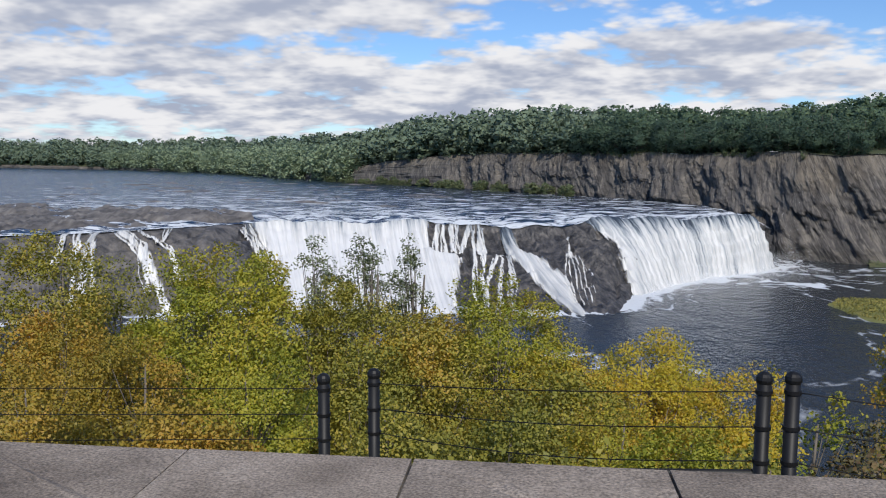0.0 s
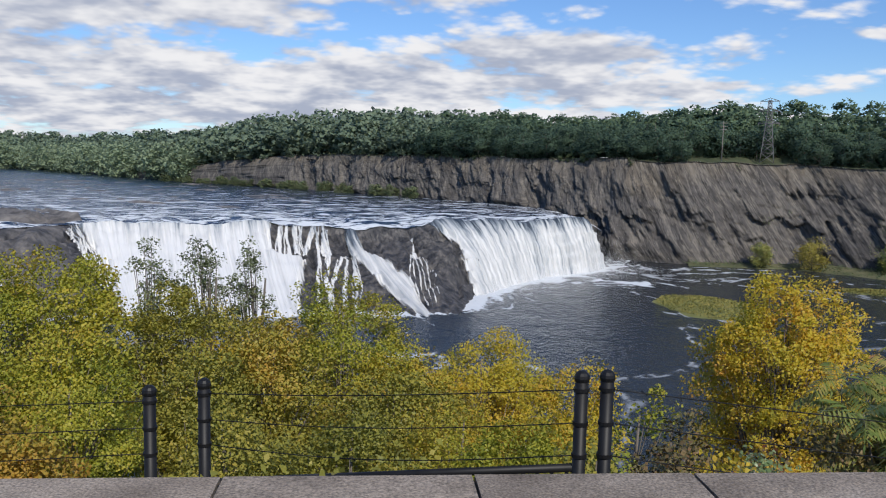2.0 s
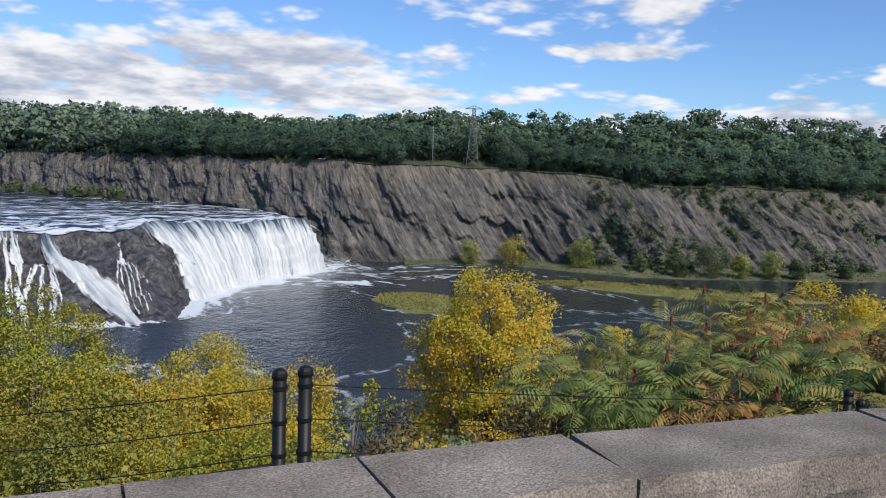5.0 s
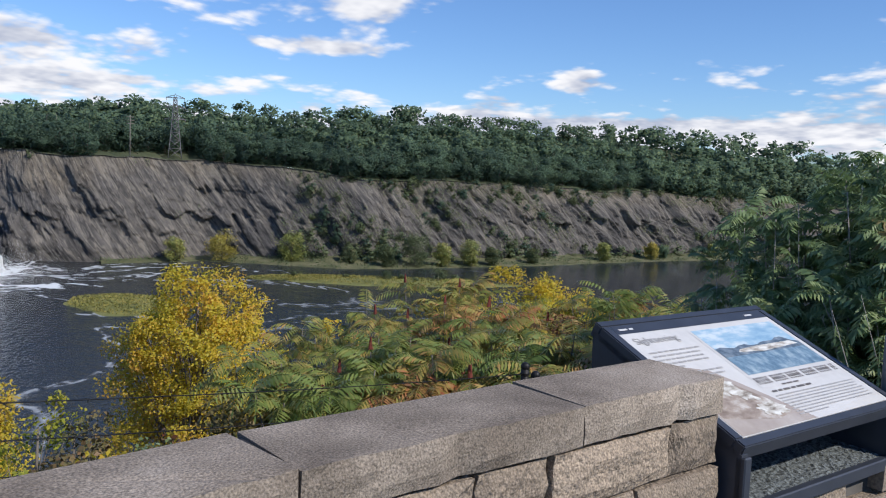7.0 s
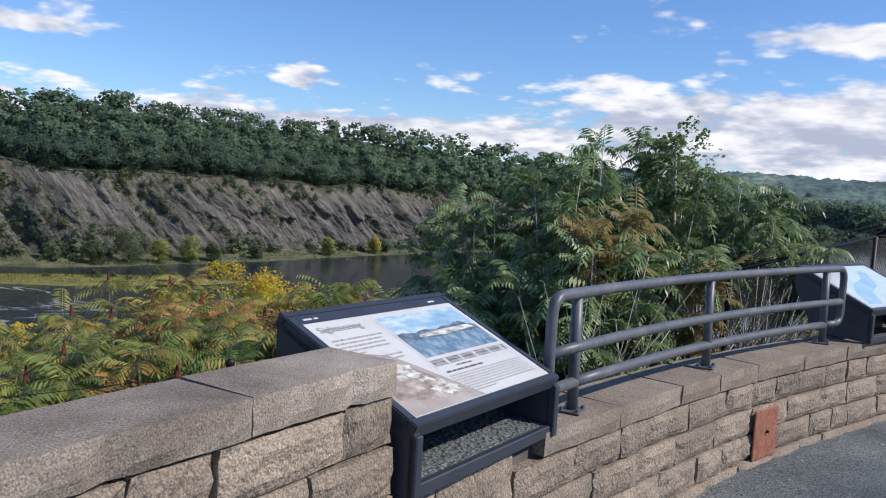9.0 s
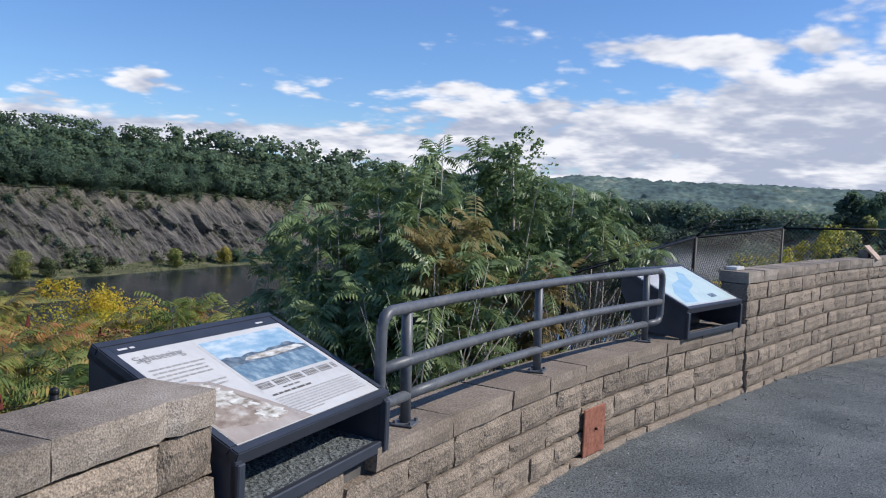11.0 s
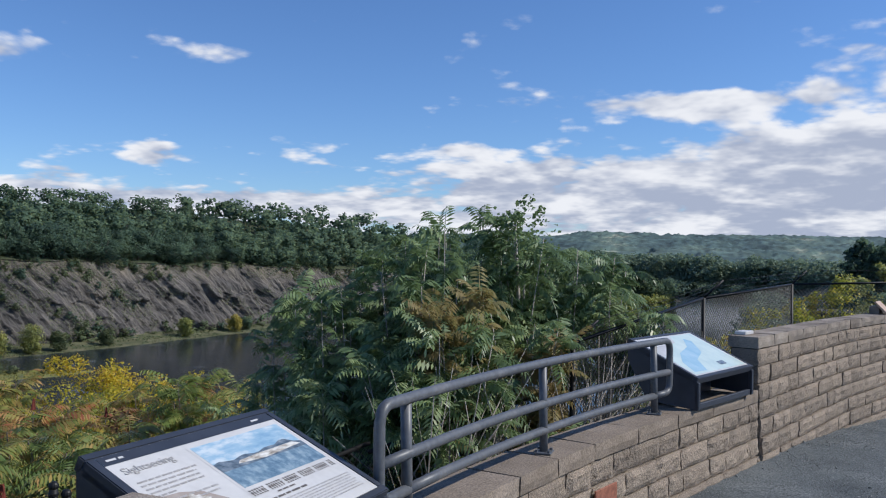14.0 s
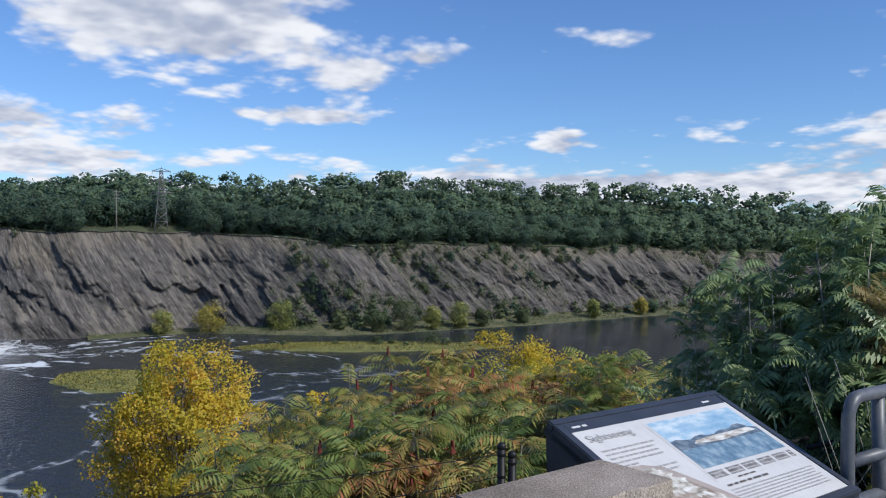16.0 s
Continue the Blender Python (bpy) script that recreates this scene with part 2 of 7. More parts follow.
M_CAP = surface("cast_stone_cap", [(0.28, (0.121, 0.093, 0.070)), (0.45, (0.219, 0.178, 0.139)), (0.58, (0.298, 0.246, 0.195)), (0.75, (0.383, 0.324, 0.267))], 3.2, 9, rough=0.92, bump=1.0, bump_scale=150, bump_dist=0.004, fine=(200, 0.52), vary=0.10)
M_CAPTAN = surface("smooth_tan_cap", [(0.28, (0.157, 0.121, 0.088)), (0.5, (0.223, 0.175, 0.131)), (0.75, (0.280, 0.225, 0.176))], 2.5, 9, rough=0.92, bump=0.7, bump_scale=80, bump_dist=0.006, fine=(90, 0.35), vary=0.07)
M_BLOCK = surface("split_face_stone", [(0.2, (0.160, 0.123, 0.092)), (0.42, (0.239, 0.188, 0.140)), (0.58, (0.290, 0.227, 0.168)), (0.82, (0.361, 0.292, 0.220))], 4.5, 8, rough=0.92, bump=1.0, bump_scale=55, bump_dist=0.016, fine=(170, 0.55), vary=0.17)
# Wall core: shade in the joints is put into its dark colour; shed roof shares it.
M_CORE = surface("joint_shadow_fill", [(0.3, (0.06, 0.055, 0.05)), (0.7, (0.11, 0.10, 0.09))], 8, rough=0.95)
M_GRAVEL = surface("blue_grey_stone_dust", [(0.3, (0.062, 0.072, 0.074)), (0.5, (0.112, 0.124, 0.124)), (0.75, (0.18, 0.19, 0.185))], 1.4, 10, rough=0.95, bump=0.9, bump_scale=110, bump_dist=0.010, fine=(85, 0.80))
M_CHIP = surface("stone_chips", [(0.3, (0.13, 0.14, 0.14)), (0.5, (0.22, 0.23, 0.225)), (0.7, (0.42, 0.42, 0.40))], 45, 3, rough=0.9, bump=0)
M_SOIL = surface("bank_soil", [(0.3, (0.05, 0.05, 0.025)), (0.55, (0.09, 0.085, 0.045)), (0.8, (0.13, 0.12, 0.07))], 0.8, 8, rough=0.95, bump=0.8, bump_scale=6, bump_dist=0.1)
M_METAL = surface("grey_painted_steel", [(0.3, (0.080, 0.085, 0.094)), (0.55, (0.108, 0.113, 0.122)), (0.7, (0.15, 0.148, 0.148))], 5, 8, rough=0.45, metal=0.0, bump=0.05, bump_scale=60, bump_dist=0.002, fine=(40, 0.12))
M_BLACK = surface("black_vinyl_steel", [(0.3, (0.007, 0.007, 0.008)), (0.7, (0.014, 0.014, 0.015))], 8, rough=0.5, spec=0.3, bump=0.05, bump_scale=80, bump_dist=0.001)
M_SIGNFRAME = surface("dark_blue_grey_powder_coat", [(0.3, (0.028, 0.033, 0.045)), (0.7, (0.042, 0.048, 0.064))], 9, rough=0.45, bump=0.08, bump_scale=200, bump_dist=0.001)
M_RUST = surface("rust_red_steel", [(0.3, (0.20, 0.07, 0.04)), (0.55, (0.30, 0.11, 0.065)), (0.8, (0.36, 0.16, 0.10))], 14, rough=0.8, bump=0.3, bump_scale=90, bump_dist=0.003, fine=(60, 0.2))
def cliff_material(name="dark_shale"):
    """Shale in tilted beds: streaks along the beds, ochre weathering near the top edge's soil, fine broken relief."""
    mat, nt, bsdf, N, L = nodes_of(name)
    at = N("ShaderNodeAttribute")
    at.attribute_name = "bed"

    def tex(scale, stretch, detail=8, rough=0.62):
        mp, t = N("ShaderNodeMapping"), N("ShaderNodeTexNoise")
        mp.inputs["Scale"].default_value = stretch
        L(at.outputs["Vector"], mp.inputs[0])
        t.inputs["Scale"].default_value, t.inputs["Detail"].default_value, t.inputs["Roughness"].default_value = scale, detail, rough
        L(mp.outputs[0], t.inputs["Vector"])
        return t.outputs["Fac"]

    beds, blot, fine = tex(0.14, (1, 0.26, 0)), tex(0.035, (1, 0.8, 0), 8), tex(0.75, (1, 0.12, 0), 9, 0.72)
    m1, m2 = N("ShaderNodeMath"), N("ShaderNodeMath")
    m1.operation, m1.inputs[1].default_value = "MULTIPLY_ADD", 0.42
    L(beds, m1.inputs[0])
    h = N("ShaderNodeMath")
    h.operation, h.inputs[1].default_value = "MULTIPLY", 0.46
    L(fine, h.inputs[0]), L(h.outputs[0], m1.inputs[2])
    m2.operation, m2.inputs[1].default_value = "MULTIPLY_ADD", 0.25
    L(blot, m2.inputs[0]), L(m1.outputs[0], m2.inputs[2])
    rp = ramp_node(nt, [(0.42, (0.031, 0.029, 0.030)), (0.50, (0.062, 0.057, 0.053)), (0.57, (0.096, 0.087, 0.079)), (0.65, (0.146, 0.130, 0.112)), (0.74, (0.219, 0.194, 0.163))])
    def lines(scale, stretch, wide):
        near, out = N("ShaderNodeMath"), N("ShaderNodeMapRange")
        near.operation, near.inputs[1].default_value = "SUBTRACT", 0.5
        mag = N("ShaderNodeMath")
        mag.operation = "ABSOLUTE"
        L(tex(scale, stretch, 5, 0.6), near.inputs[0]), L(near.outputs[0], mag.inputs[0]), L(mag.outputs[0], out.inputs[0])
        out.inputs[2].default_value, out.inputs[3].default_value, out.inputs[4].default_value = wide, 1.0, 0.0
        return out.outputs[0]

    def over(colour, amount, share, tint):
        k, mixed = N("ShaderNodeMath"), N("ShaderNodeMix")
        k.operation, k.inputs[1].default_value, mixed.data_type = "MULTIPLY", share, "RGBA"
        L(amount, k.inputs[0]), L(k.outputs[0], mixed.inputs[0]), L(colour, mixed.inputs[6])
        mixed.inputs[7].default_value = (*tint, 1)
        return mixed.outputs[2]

    # weathered brown soil and rubble that has washed down from the edge
    soil = ramp_node(nt, [(0.42, (0.060, 0.050, 0.040)), (0.54, (0.125, 0.104, 0.079)), (0.66, (0.211, 0.176, 0.131))])
    sep, mr, mx = N("ShaderNodeSeparateXYZ"), N("ShaderNodeMapRange"), N("ShaderNodeMix")
    L(at.outputs["Vector"], sep.inputs[0]), L(sep.outputs["Z"], mr.inputs[0])
    mr.inputs[1].default_value, mr.inputs[2].default_value, mr.inputs[4].default_value = 0.66, 1.0, 0.85
    mx.data_type = "RGBA"
    L(mr.outputs[0], mx.inputs[0]), L(rp.outputs[0], mx.inputs[6]), L(soil.outputs[0], mx.inputs[7])
    L(m2.outputs[0], rp.inputs[0]), L(m2.outputs[0], soil.inputs[0])
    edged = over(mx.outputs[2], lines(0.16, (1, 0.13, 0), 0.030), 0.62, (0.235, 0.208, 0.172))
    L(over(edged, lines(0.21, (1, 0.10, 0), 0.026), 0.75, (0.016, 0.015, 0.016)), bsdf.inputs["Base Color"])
    bsdf.inputs["Roughness"].default_value = 0.9
    b = N("ShaderNodeBump")
    b.inputs["Strength"].default_value, b.inputs["Distance"].default_value = 1.0, 1.7
    L(m1.outputs[0], b.inputs["Height"]), L(b.outputs[0], bsdf.inputs["Normal"])
    return mat


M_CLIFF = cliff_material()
M_FALLROCK = surface("wet_falls_shale", [(0.34, (0.014, 0.014, 0.015)), (0.46, (0.048, 0.046, 0.046)), (0.57, (0.095, 0.088, 0.083)), (0.74, (0.20, 0.18, 0.155))], 0.35, 12, stretch=(1, 1, 0.5), rough=0.55, bump=1.0, bump_scale=0.6, bump_dist=1.2, turn=(0, 25, 0))
M_SHELF = surface("dry_rock_shelf", [(0.3, (0.040, 0.038, 0.038)), (0.44, (0.100, 0.092, 0.086)), (0.56, (0.168, 0.153, 0.138)), (0.70, (0.26, 0.238, 0.21))], 0.20, 12, stretch=(1, 0.3, 1), rough=0.9, bump=1.0, bump_scale=0.5, bump_dist=0.7)
M_LEDGE = surface("grey_ledge_shale", [(0.3, (0.024, 0.023, 0.024)), (0.43, (0.070, 0.066, 0.064)), (0.56, (0.135, 0.124, 0.114)), (0.72, (0.23, 0.208, 0.182))], 0.22, 12, stretch=(1, 1, 0.45), rough=0.75, bump=1.0, bump_scale=0.5, bump_dist=0.9, turn=(0, 25, 0))
M_MEADOW = surface("plateau_grass", [(0.3, (0.034, 0.048, 0.020)), (0.55, (0.062, 0.074, 0.034)), (0.85, (0.115, 0.10, 0.058))], 0.12, 8, rough=0.95, bump=0.7, bump_scale=0.8, bump_dist=0.5)
M_MARSH = surface("marsh_grass", [(0.25, (0.085, 0.10, 0.032)), (0.5, (0.18, 0.185, 0.05)), (0.8, (0.31, 0.265, 0.09))], 0.12, 8, rough=0.9, bump=1.0, bump_scale=2.0, bump_dist=0.4)
# The hills' blue cast is distance haze put into their base colour.
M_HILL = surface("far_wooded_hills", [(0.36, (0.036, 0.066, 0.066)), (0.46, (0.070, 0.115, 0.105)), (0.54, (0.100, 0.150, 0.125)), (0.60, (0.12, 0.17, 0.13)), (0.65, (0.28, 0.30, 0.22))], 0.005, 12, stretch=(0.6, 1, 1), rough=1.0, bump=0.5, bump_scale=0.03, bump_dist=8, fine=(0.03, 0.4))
M_BARK = surface("grey_brown_bark", [(0.3, (0.09, 0.075, 0.06)), (0.7, (0.20, 0.175, 0.15))], 5, stretch=(1, 1, 0.25), rough=0.9, bump=0.5, bump_scale=30, bump_dist=0.01)
M_PALEBARK = surface("pale_twig_bark", [(0.3, (0.250, 0.219, 0.188)), (0.7, (0.475, 0.431, 0.375))], 8, stretch=(1, 1, 0.3), rough=0.85, bump=0.3, bump_scale=40, bump_dist=0.004)
M_BRICK = surface("old_red_brick", [(0.3, (0.055, 0.034, 0.030)), (0.7, (0.11, 0.064, 0.052))], 2, rough=0.9, bump=0.3, bump_scale=8, bump_dist=0.03)
M_STEEL = surface("weathered_galvanised_steel", [(0.3, (0.13, 0.13, 0.13)), (0.7, (0.24, 0.235, 0.23))], 0.8, rough=0.6, metal=0.3, bump=0)
M_POLEWOOD = surface("silvered_pole_wood", [(0.3, (0.17, 0.15, 0.13)), (0.7, (0.30, 0.27, 0.24))], 2, stretch=(1, 1, 0.2), rough=0.9, bump=0.2, bump_scale=10, bump_dist=0.02)

L_YELLOW = leaf_material("cottonwood_leaf_gold", [(0.0, (0.286, 0.302, 0.039)), (0.35, (0.528, 0.459, 0.046)), (0.65, (0.682, 0.515, 0.058)), (1.0, (0.682, 0.381, 0.078))], 0.5)
L_OLIVE = leaf_material("cottonwood_leaf_olive", [(0.0, (0.162, 0.177, 0.035)), (0.4, (0.313, 0.305, 0.053)), (0.7, (0.452, 0.378, 0.062)), (1.0, (0.580, 0.378, 0.081))], 0.40)
L_GREEN = leaf_material("ailanthus_leaf_green", [(0.0, (0.10, 0.155, 0.065)), (0.45, (0.19, 0.27, 0.11)), (0.75, (0.34, 0.41, 0.19)), (1.0, (0.52, 0.53, 0.30))], 0.36, 0.40)
L_SUMAC = leaf_material("sumac_leaf", [(0.0, (0.120, 0.181, 0.041)), (0.35, (0.230, 0.249, 0.054)), (0.6, (0.386, 0.284, 0.081)), (0.8, (0.432, 0.189, 0.081)), (1.0, (0.423, 0.077, 0.045))], 0.28, 0.45)
# Darker greens lean to teal: haze across the gorge is coloured in.
L_FOREST = leaf_material("oak_leaf_mass", [(0.0, (0.058, 0.098, 0.078)), (0.3, (0.090, 0.150, 0.105)), (0.6, (0.150, 0.225, 0.135)), (0.85, (0.215, 0.285, 0.150)), (1.0, (0.285, 0.325, 0.155))], 0.52, 0.9, 0.30)
L_WILLOW = leaf_material("shore_willow_leaf", [(0.0, (0.169, 0.225, 0.066)), (0.5, (0.312, 0.338, 0.096)), (1.0, (0.494, 0.425, 0.120))], 0.3, 0.7)


def water_material(name, deep, foam_scale, edges, stretch, wave, wave_dist, rough=0.12, turn=0.0, thread=0.0, thread_scale=0.02, spec=0.5):
    """River water: dark body, ripples, foam where the mesh says that the current breaks, and thin threads of drifting foam."""
    mat, nt, bsdf, N, L = nodes_of(name)
    tc, mp = N("ShaderNodeTexCoord"), N("ShaderNodeMapping")
    mp.inputs["Scale"].default_value = stretch
    mp.inputs["Rotation"].default_value = (0, 0, radians(turn))
    L(tc.outputs["Object"], mp.inputs[0])

    def tex(scale, detail, rough_=0.6, warp=0.0):
        t = N("ShaderNodeTexNoise")
        t.inputs["Scale"].default_value, t.inputs["Detail"].default_value, t.inputs["Roughness"].default_value, t.inputs["Distortion"].default_value = scale, detail, rough_, warp
        L(mp.outputs[0], t.inputs["Vector"])
        return t.outputs["Fac"]

    def m(op, a, b_=None, c=None):
        n = N("ShaderNodeMath")
        n.operation = op
        for k, v in enumerate((a, b_, c)):
            if v is not None:
                if isinstance(v, (int, float)):
                    n.inputs[k].default_value = v
                else:
                    L(v, n.inputs[k])
        return n.outputs[0]

    at = N("ShaderNodeAttribute")
    at.attribute_name = "foam"
    total = m("ADD", tex(foam_scale, 9, 0.66, 0.7), m("MULTIPLY_ADD", at.outputs["Fac"], 0.5, -0.1))
    mr = N("ShaderNodeMapRange")
    mr.inputs[1].default_value, mr.inputs[2].default_value = edges
    L(total, mr.inputs[0])
    foam = mr.outputs[0]
    if thread:
        line = m("ABSOLUTE", m("SUBTRACT", tex(thread_scale, 4, 0.5, 1.2), 0.5))
        r2, r3 = N("ShaderNodeMapRange"), N("ShaderNodeMapRange")
        r2.inputs[1].default_value, r2.inputs[2].default_value, r2.inputs[3].default_value, r2.inputs[4].default_value = 0.0, 0.016, 1.0, 0.0
        r3.inputs[1].default_value, r3.inputs[2].default_value = 0.43, 0.57
        L(line, r2.inputs[0]), L(tex(foam_scale * 1.7, 5), r3.inputs[0])
        near = m("MINIMUM", m("MULTIPLY_ADD", at.outputs["Fac"], 16.0, 0.08), 1.0)
        foam = m("MAXIMUM", foam, m("MULTIPLY", m("MULTIPLY", m("MULTIPLY", r2.outputs[0], r3.outputs[0]), thread), near))
    mx = N("ShaderNodeMix")
    mx.data_type = "RGBA"
    mx.inputs[6].default_value, mx.inputs[7].default_value = (*deep, 1), (0.70, 0.73, 0.75, 1)
    L(foam, mx.inputs[0]), L(mx.outputs[2], bsdf.inputs["Base Color"])
    L(m("MULTIPLY_ADD", foam, 0.7, rough), bsdf.inputs["Roughness"])
    bsdf.inputs["IOR"].default_value, bsdf.inputs["Specular IOR Level"].default_value = 1.33, spec
    b = N("ShaderNodeBump")
    rippled = N("ShaderNodeAttribute")
    rippled.attribute_name = "chop"
    chop = rippled.outputs["Fac"]
    L(m("MULTIPLY", m("ADD", tex(wave, 5), m("MULTIPLY", tex(wave * 0.2, 3), 1.5)), chop), b.inputs["Height"])
    b.inputs["Strength"].default_value, b.inputs["Distance"].default_value = 1.0, wave_dist
    L(b.outputs[0], bsdf.inputs["Normal"])
    return mat


M_POOL = water_material("gorge_pool_water", (0.020, 0.027, 0.034), 0.16, (0.63, 0.71), (0.75, 0.55, 1), 0.7, 0.60, 0.12, turn=-35, thread=0.95, spec=0.36)
M_RIVER = water_material("upper_river_rapids", (0.012, 0.026, 0.052), 0.42, (0.535, 0.59), (0.19, 0.50, 1), 0.8, 0.8, 0.18, turn=4, spec=0.55)


def falls_material(name="falling_white_water"):
    """Broken white water: streaks down the fall, glassy and thin at the lip, solid white lower down."""
    mat, nt, bsdf, N, L = nodes_of(name)
    at, sep = N("ShaderNodeAttribute"), N("ShaderNodeSeparateXYZ")
    at.attribute_name = "flow"
    L(at.outputs["Vector"], sep.inputs[0])

    def tex(sx, sy, detail, rough):
        c, t = N("ShaderNodeMapping"), N("ShaderNodeTexNoise")
        c.inputs["Scale"].default_value = (sx, sy, 0)
        L(at.outputs["Vector"], c.inputs[0])
        t.inputs["Scale"].default_value, t.inputs["Detail"].default_value, t.inputs["Roughness"].default_value, t.inputs["Distortion"].default_value = 1.0, detail, rough, 0.35
        L(c.outputs[0], t.inputs["Vector"])
        return t.outputs["Fac"]

    a1, a2, a3 = N("ShaderNodeMath"), N("ShaderNodeMath"), N("ShaderNodeMath")
    streak, broad = tex(0.62, 1.1, 9, 0.60), tex(0.13, 0.7, 3, 0.5)
    a1.operation, a1.inputs[1].default_value = "MULTIPLY_ADD", 0.55
    L(broad, a1.inputs[0]), L(streak, a1.inputs[2])
    mr = N("ShaderNodeMapRange")
    mr.inputs[1].default_value, mr.inputs[2].default_value, mr.inputs[3].default_value, mr.inputs[4].default_value = 0.0, 0.36, -0.25, 0.05
    L(sep.outputs["Z"], mr.inputs[0])
    full, a4 = N("ShaderNodeMapRange"), N("ShaderNodeMath")
    full.inputs[1].default_value, full.inputs[2].default_value, full.inputs[3].default_value, full.inputs[4].default_value = 236.0, 262.0, 0.20, 0.0
    L(sep.outputs["X"], full.inputs[0]), L(mr.outputs[0], a4.inputs[0]), L(full.outputs[0], a4.inputs[1])
    L(a1.outputs[0], a2.inputs[0]), L(a4.outputs[0], a2.inputs[1])
    rp = ramp_node(nt, [(0.50, (0.022, 0.036, 0.058)), (0.61, (0.19, 0.22, 0.25)), (0.72, (0.46, 0.475, 0.48)), (0.86, (0.62, 0.617, 0.60)), (1.0, (0.74, 0.735, 0.715))])
    L(a2.outputs[0], rp.inputs[0]), L(rp.outputs[0], bsdf.inputs["Base Color"])
    bsdf.inputs["Roughness"].default_value = 0.75
    # thin and torn towards the sheets' edges, where the rock shows through
    edge, thin, torn = N("ShaderNodeAttribute"), N("ShaderNodeMath"), N("ShaderNodeMapRange")
    edge.attribute_name = "fullness"
    thin.operation, thin.inputs[1].default_value = "MULTIPLY_ADD", 2.4
    L(streak, thin.inputs[0]), L(edge.outputs["Fac"], thin.inputs[2])
    torn.inputs[1].default_value, torn.inputs[2].default_value = 1.05, 1.75
    L(thin.outputs[0], torn.inputs[0]), L(torn.outputs[0], bsdf.inputs["Alpha"])
    b = N("ShaderNodeBump")
    b.inputs["Strength"].default_value, b.inputs["Distance"].default_value = 0.5, 0.7
    L(streak, b.inputs["Height"]), L(b.outputs[0], bsdf.inputs["Normal"])
    return mat


M_FALLS = falls_material()
M_SPRAY = surface("spray_droplets", [(0.3, (0.80, 0.81, 0.82)), (0.7, (0.86, 0.86, 0.86))], 0.1, rough=0.8, bump=0)

# ---- large structure: water, falls, cliff, banks ----
POOL, RIVER = -45.5, -23.5
LIP = [(-235, 215), (-185, 236), (-150, 255), (-122, 288), (-108, 307), (-81, 312), (-57, 320), (-23, 320), (-3, 313), (10, 313), (23, 317), (45, 328), (66, 341), (88, 356), (106, 372)]
FOOT = [(-225, 180), (-176, 196), (-140, 214), (-96, 236), (-79, 243), (-60, 245), (-38, 246), (-10, 248), (18, 250), (27, 256), (38, 285), (54, 311), (72, 333), (95, 351), (109, 371)]
CLIFF_BASE = [(-1250, 1560, RIVER - 1), (-700, 1330, RIVER - 1), (-420, 1130, RIVER - 1), (-260, 890, RIVER - 1), (-150, 745, RIVER - 1), (-70, 665, RIVER - 1), (40, 522, RIVER), (80, 475, RIVER - 1), (104, 436, RIVER - 4), (120, 402, POOL), (148, 384, POOL), (200, 376, POOL), (262, 322, POOL), (340, 298, POOL), (432, 282, POOL), (500, 262, POOL), (600, 230, POOL), (760, 150, POOL), (980, 20, POOL)]
CLIFF_TOP_Z = [-16, -18, -19, -18, -5, 4.5, 4.5, 4.5, 4.5, 4.5, 4.0, 4.0, -2.5, -2.5, -4.5, -6, -9, -30, -45]


def along(pts, n):
    """n points spread by length along a smoothed polyline, and their share of the way."""
    P = np.array(pts, dtype=float)
    k = np.r_[0, np.cumsum(np.linalg.norm(np.diff(P[:, :2], axis=0), axis=1))]
    s = np.linspace(0, k[-1], n)
    Q = np.stack([np.interp(s, k, P[:, c]) for c in range(P.shape[1])], 1)
    return Q, s, k


def build_ground():
    # one wide sheet below everything, to the horizon
    r = np.r_[0.0, np.geomspace(30, 4600, 26)]
    a = np.linspace(0, 2 * np.pi, 73)
    V = [(q * math.cos(w), q * math.sin(w), POOL - 3.0 - 0.002 * q) for q in r for w in a]
    tagged(mesh_ob("ground", np_mesh("ground", V, grid_faces(len(r), len(a))), M_MEADOW), "wide valley floor of scrub and meadow", "ground", kind="structure")


def foam_near_foot(x, y):
    """How churned the pool is: strongest at the foot of the falls."""
    F = np.array(FOOT, dtype=float)
    a, b = F[:-1], F[1:]
    p = np.array((x, y))
    t = np.clip(((p - a) * (b - a)).sum(1) / ((b - a) ** 2).sum(1), 0, 1)
    d = np.linalg.norm(a + (b - a) * t[:, None] - p, axis=1)
    k = int(d.argmin())
    reach = 4.0 + 3.5 * (F[k, 0] > 20)
    drift = 0.55 * math.exp(-((x - 100) / 22) ** 2 - ((y - 316) / 9) ** 2) + 0.22 * math.exp(-((x - 140) / 30) ** 2 - ((y - 322) / 18) ** 2)
    return min(1.0, 0.62 * math.exp(-d[k] / reach) + 0.24 * math.exp(-d[k] / 22) + drift + 0.10 * math.exp(-d[k] / 80))


def lip_rise(x):
    """The lip stands a little higher along the full curtain, sinks at its far end and is uneven all along."""
    return 1.5 * min(max((x - 12) / 14, 0), 1) - 0.5 * max(0.0, x - 93) + (1.7 * noise.fractal(Vector((x * 0.055, 2, 6)), 1, 2, 5) * min((x + 106) / 10, 1) * min(max((112 - x) / 20, 0), 1) if x > -106 else 0)


def lip_line(n):
    """The falls' edge, notched where the ledges have broken away."""
    Q, s, k = along(LIP, n)
    for i, q in enumerate(s):
        Q[i, 1] += min(max((q - 152) / 12, 0), 1) * (2.6 * noise.fractal(Vector((q * 0.055, 0, 3)), 1, 2, 3) + 0.9 * noise.noise(Vector((q * 0.3, 4, 3))))
    return Q, s, k


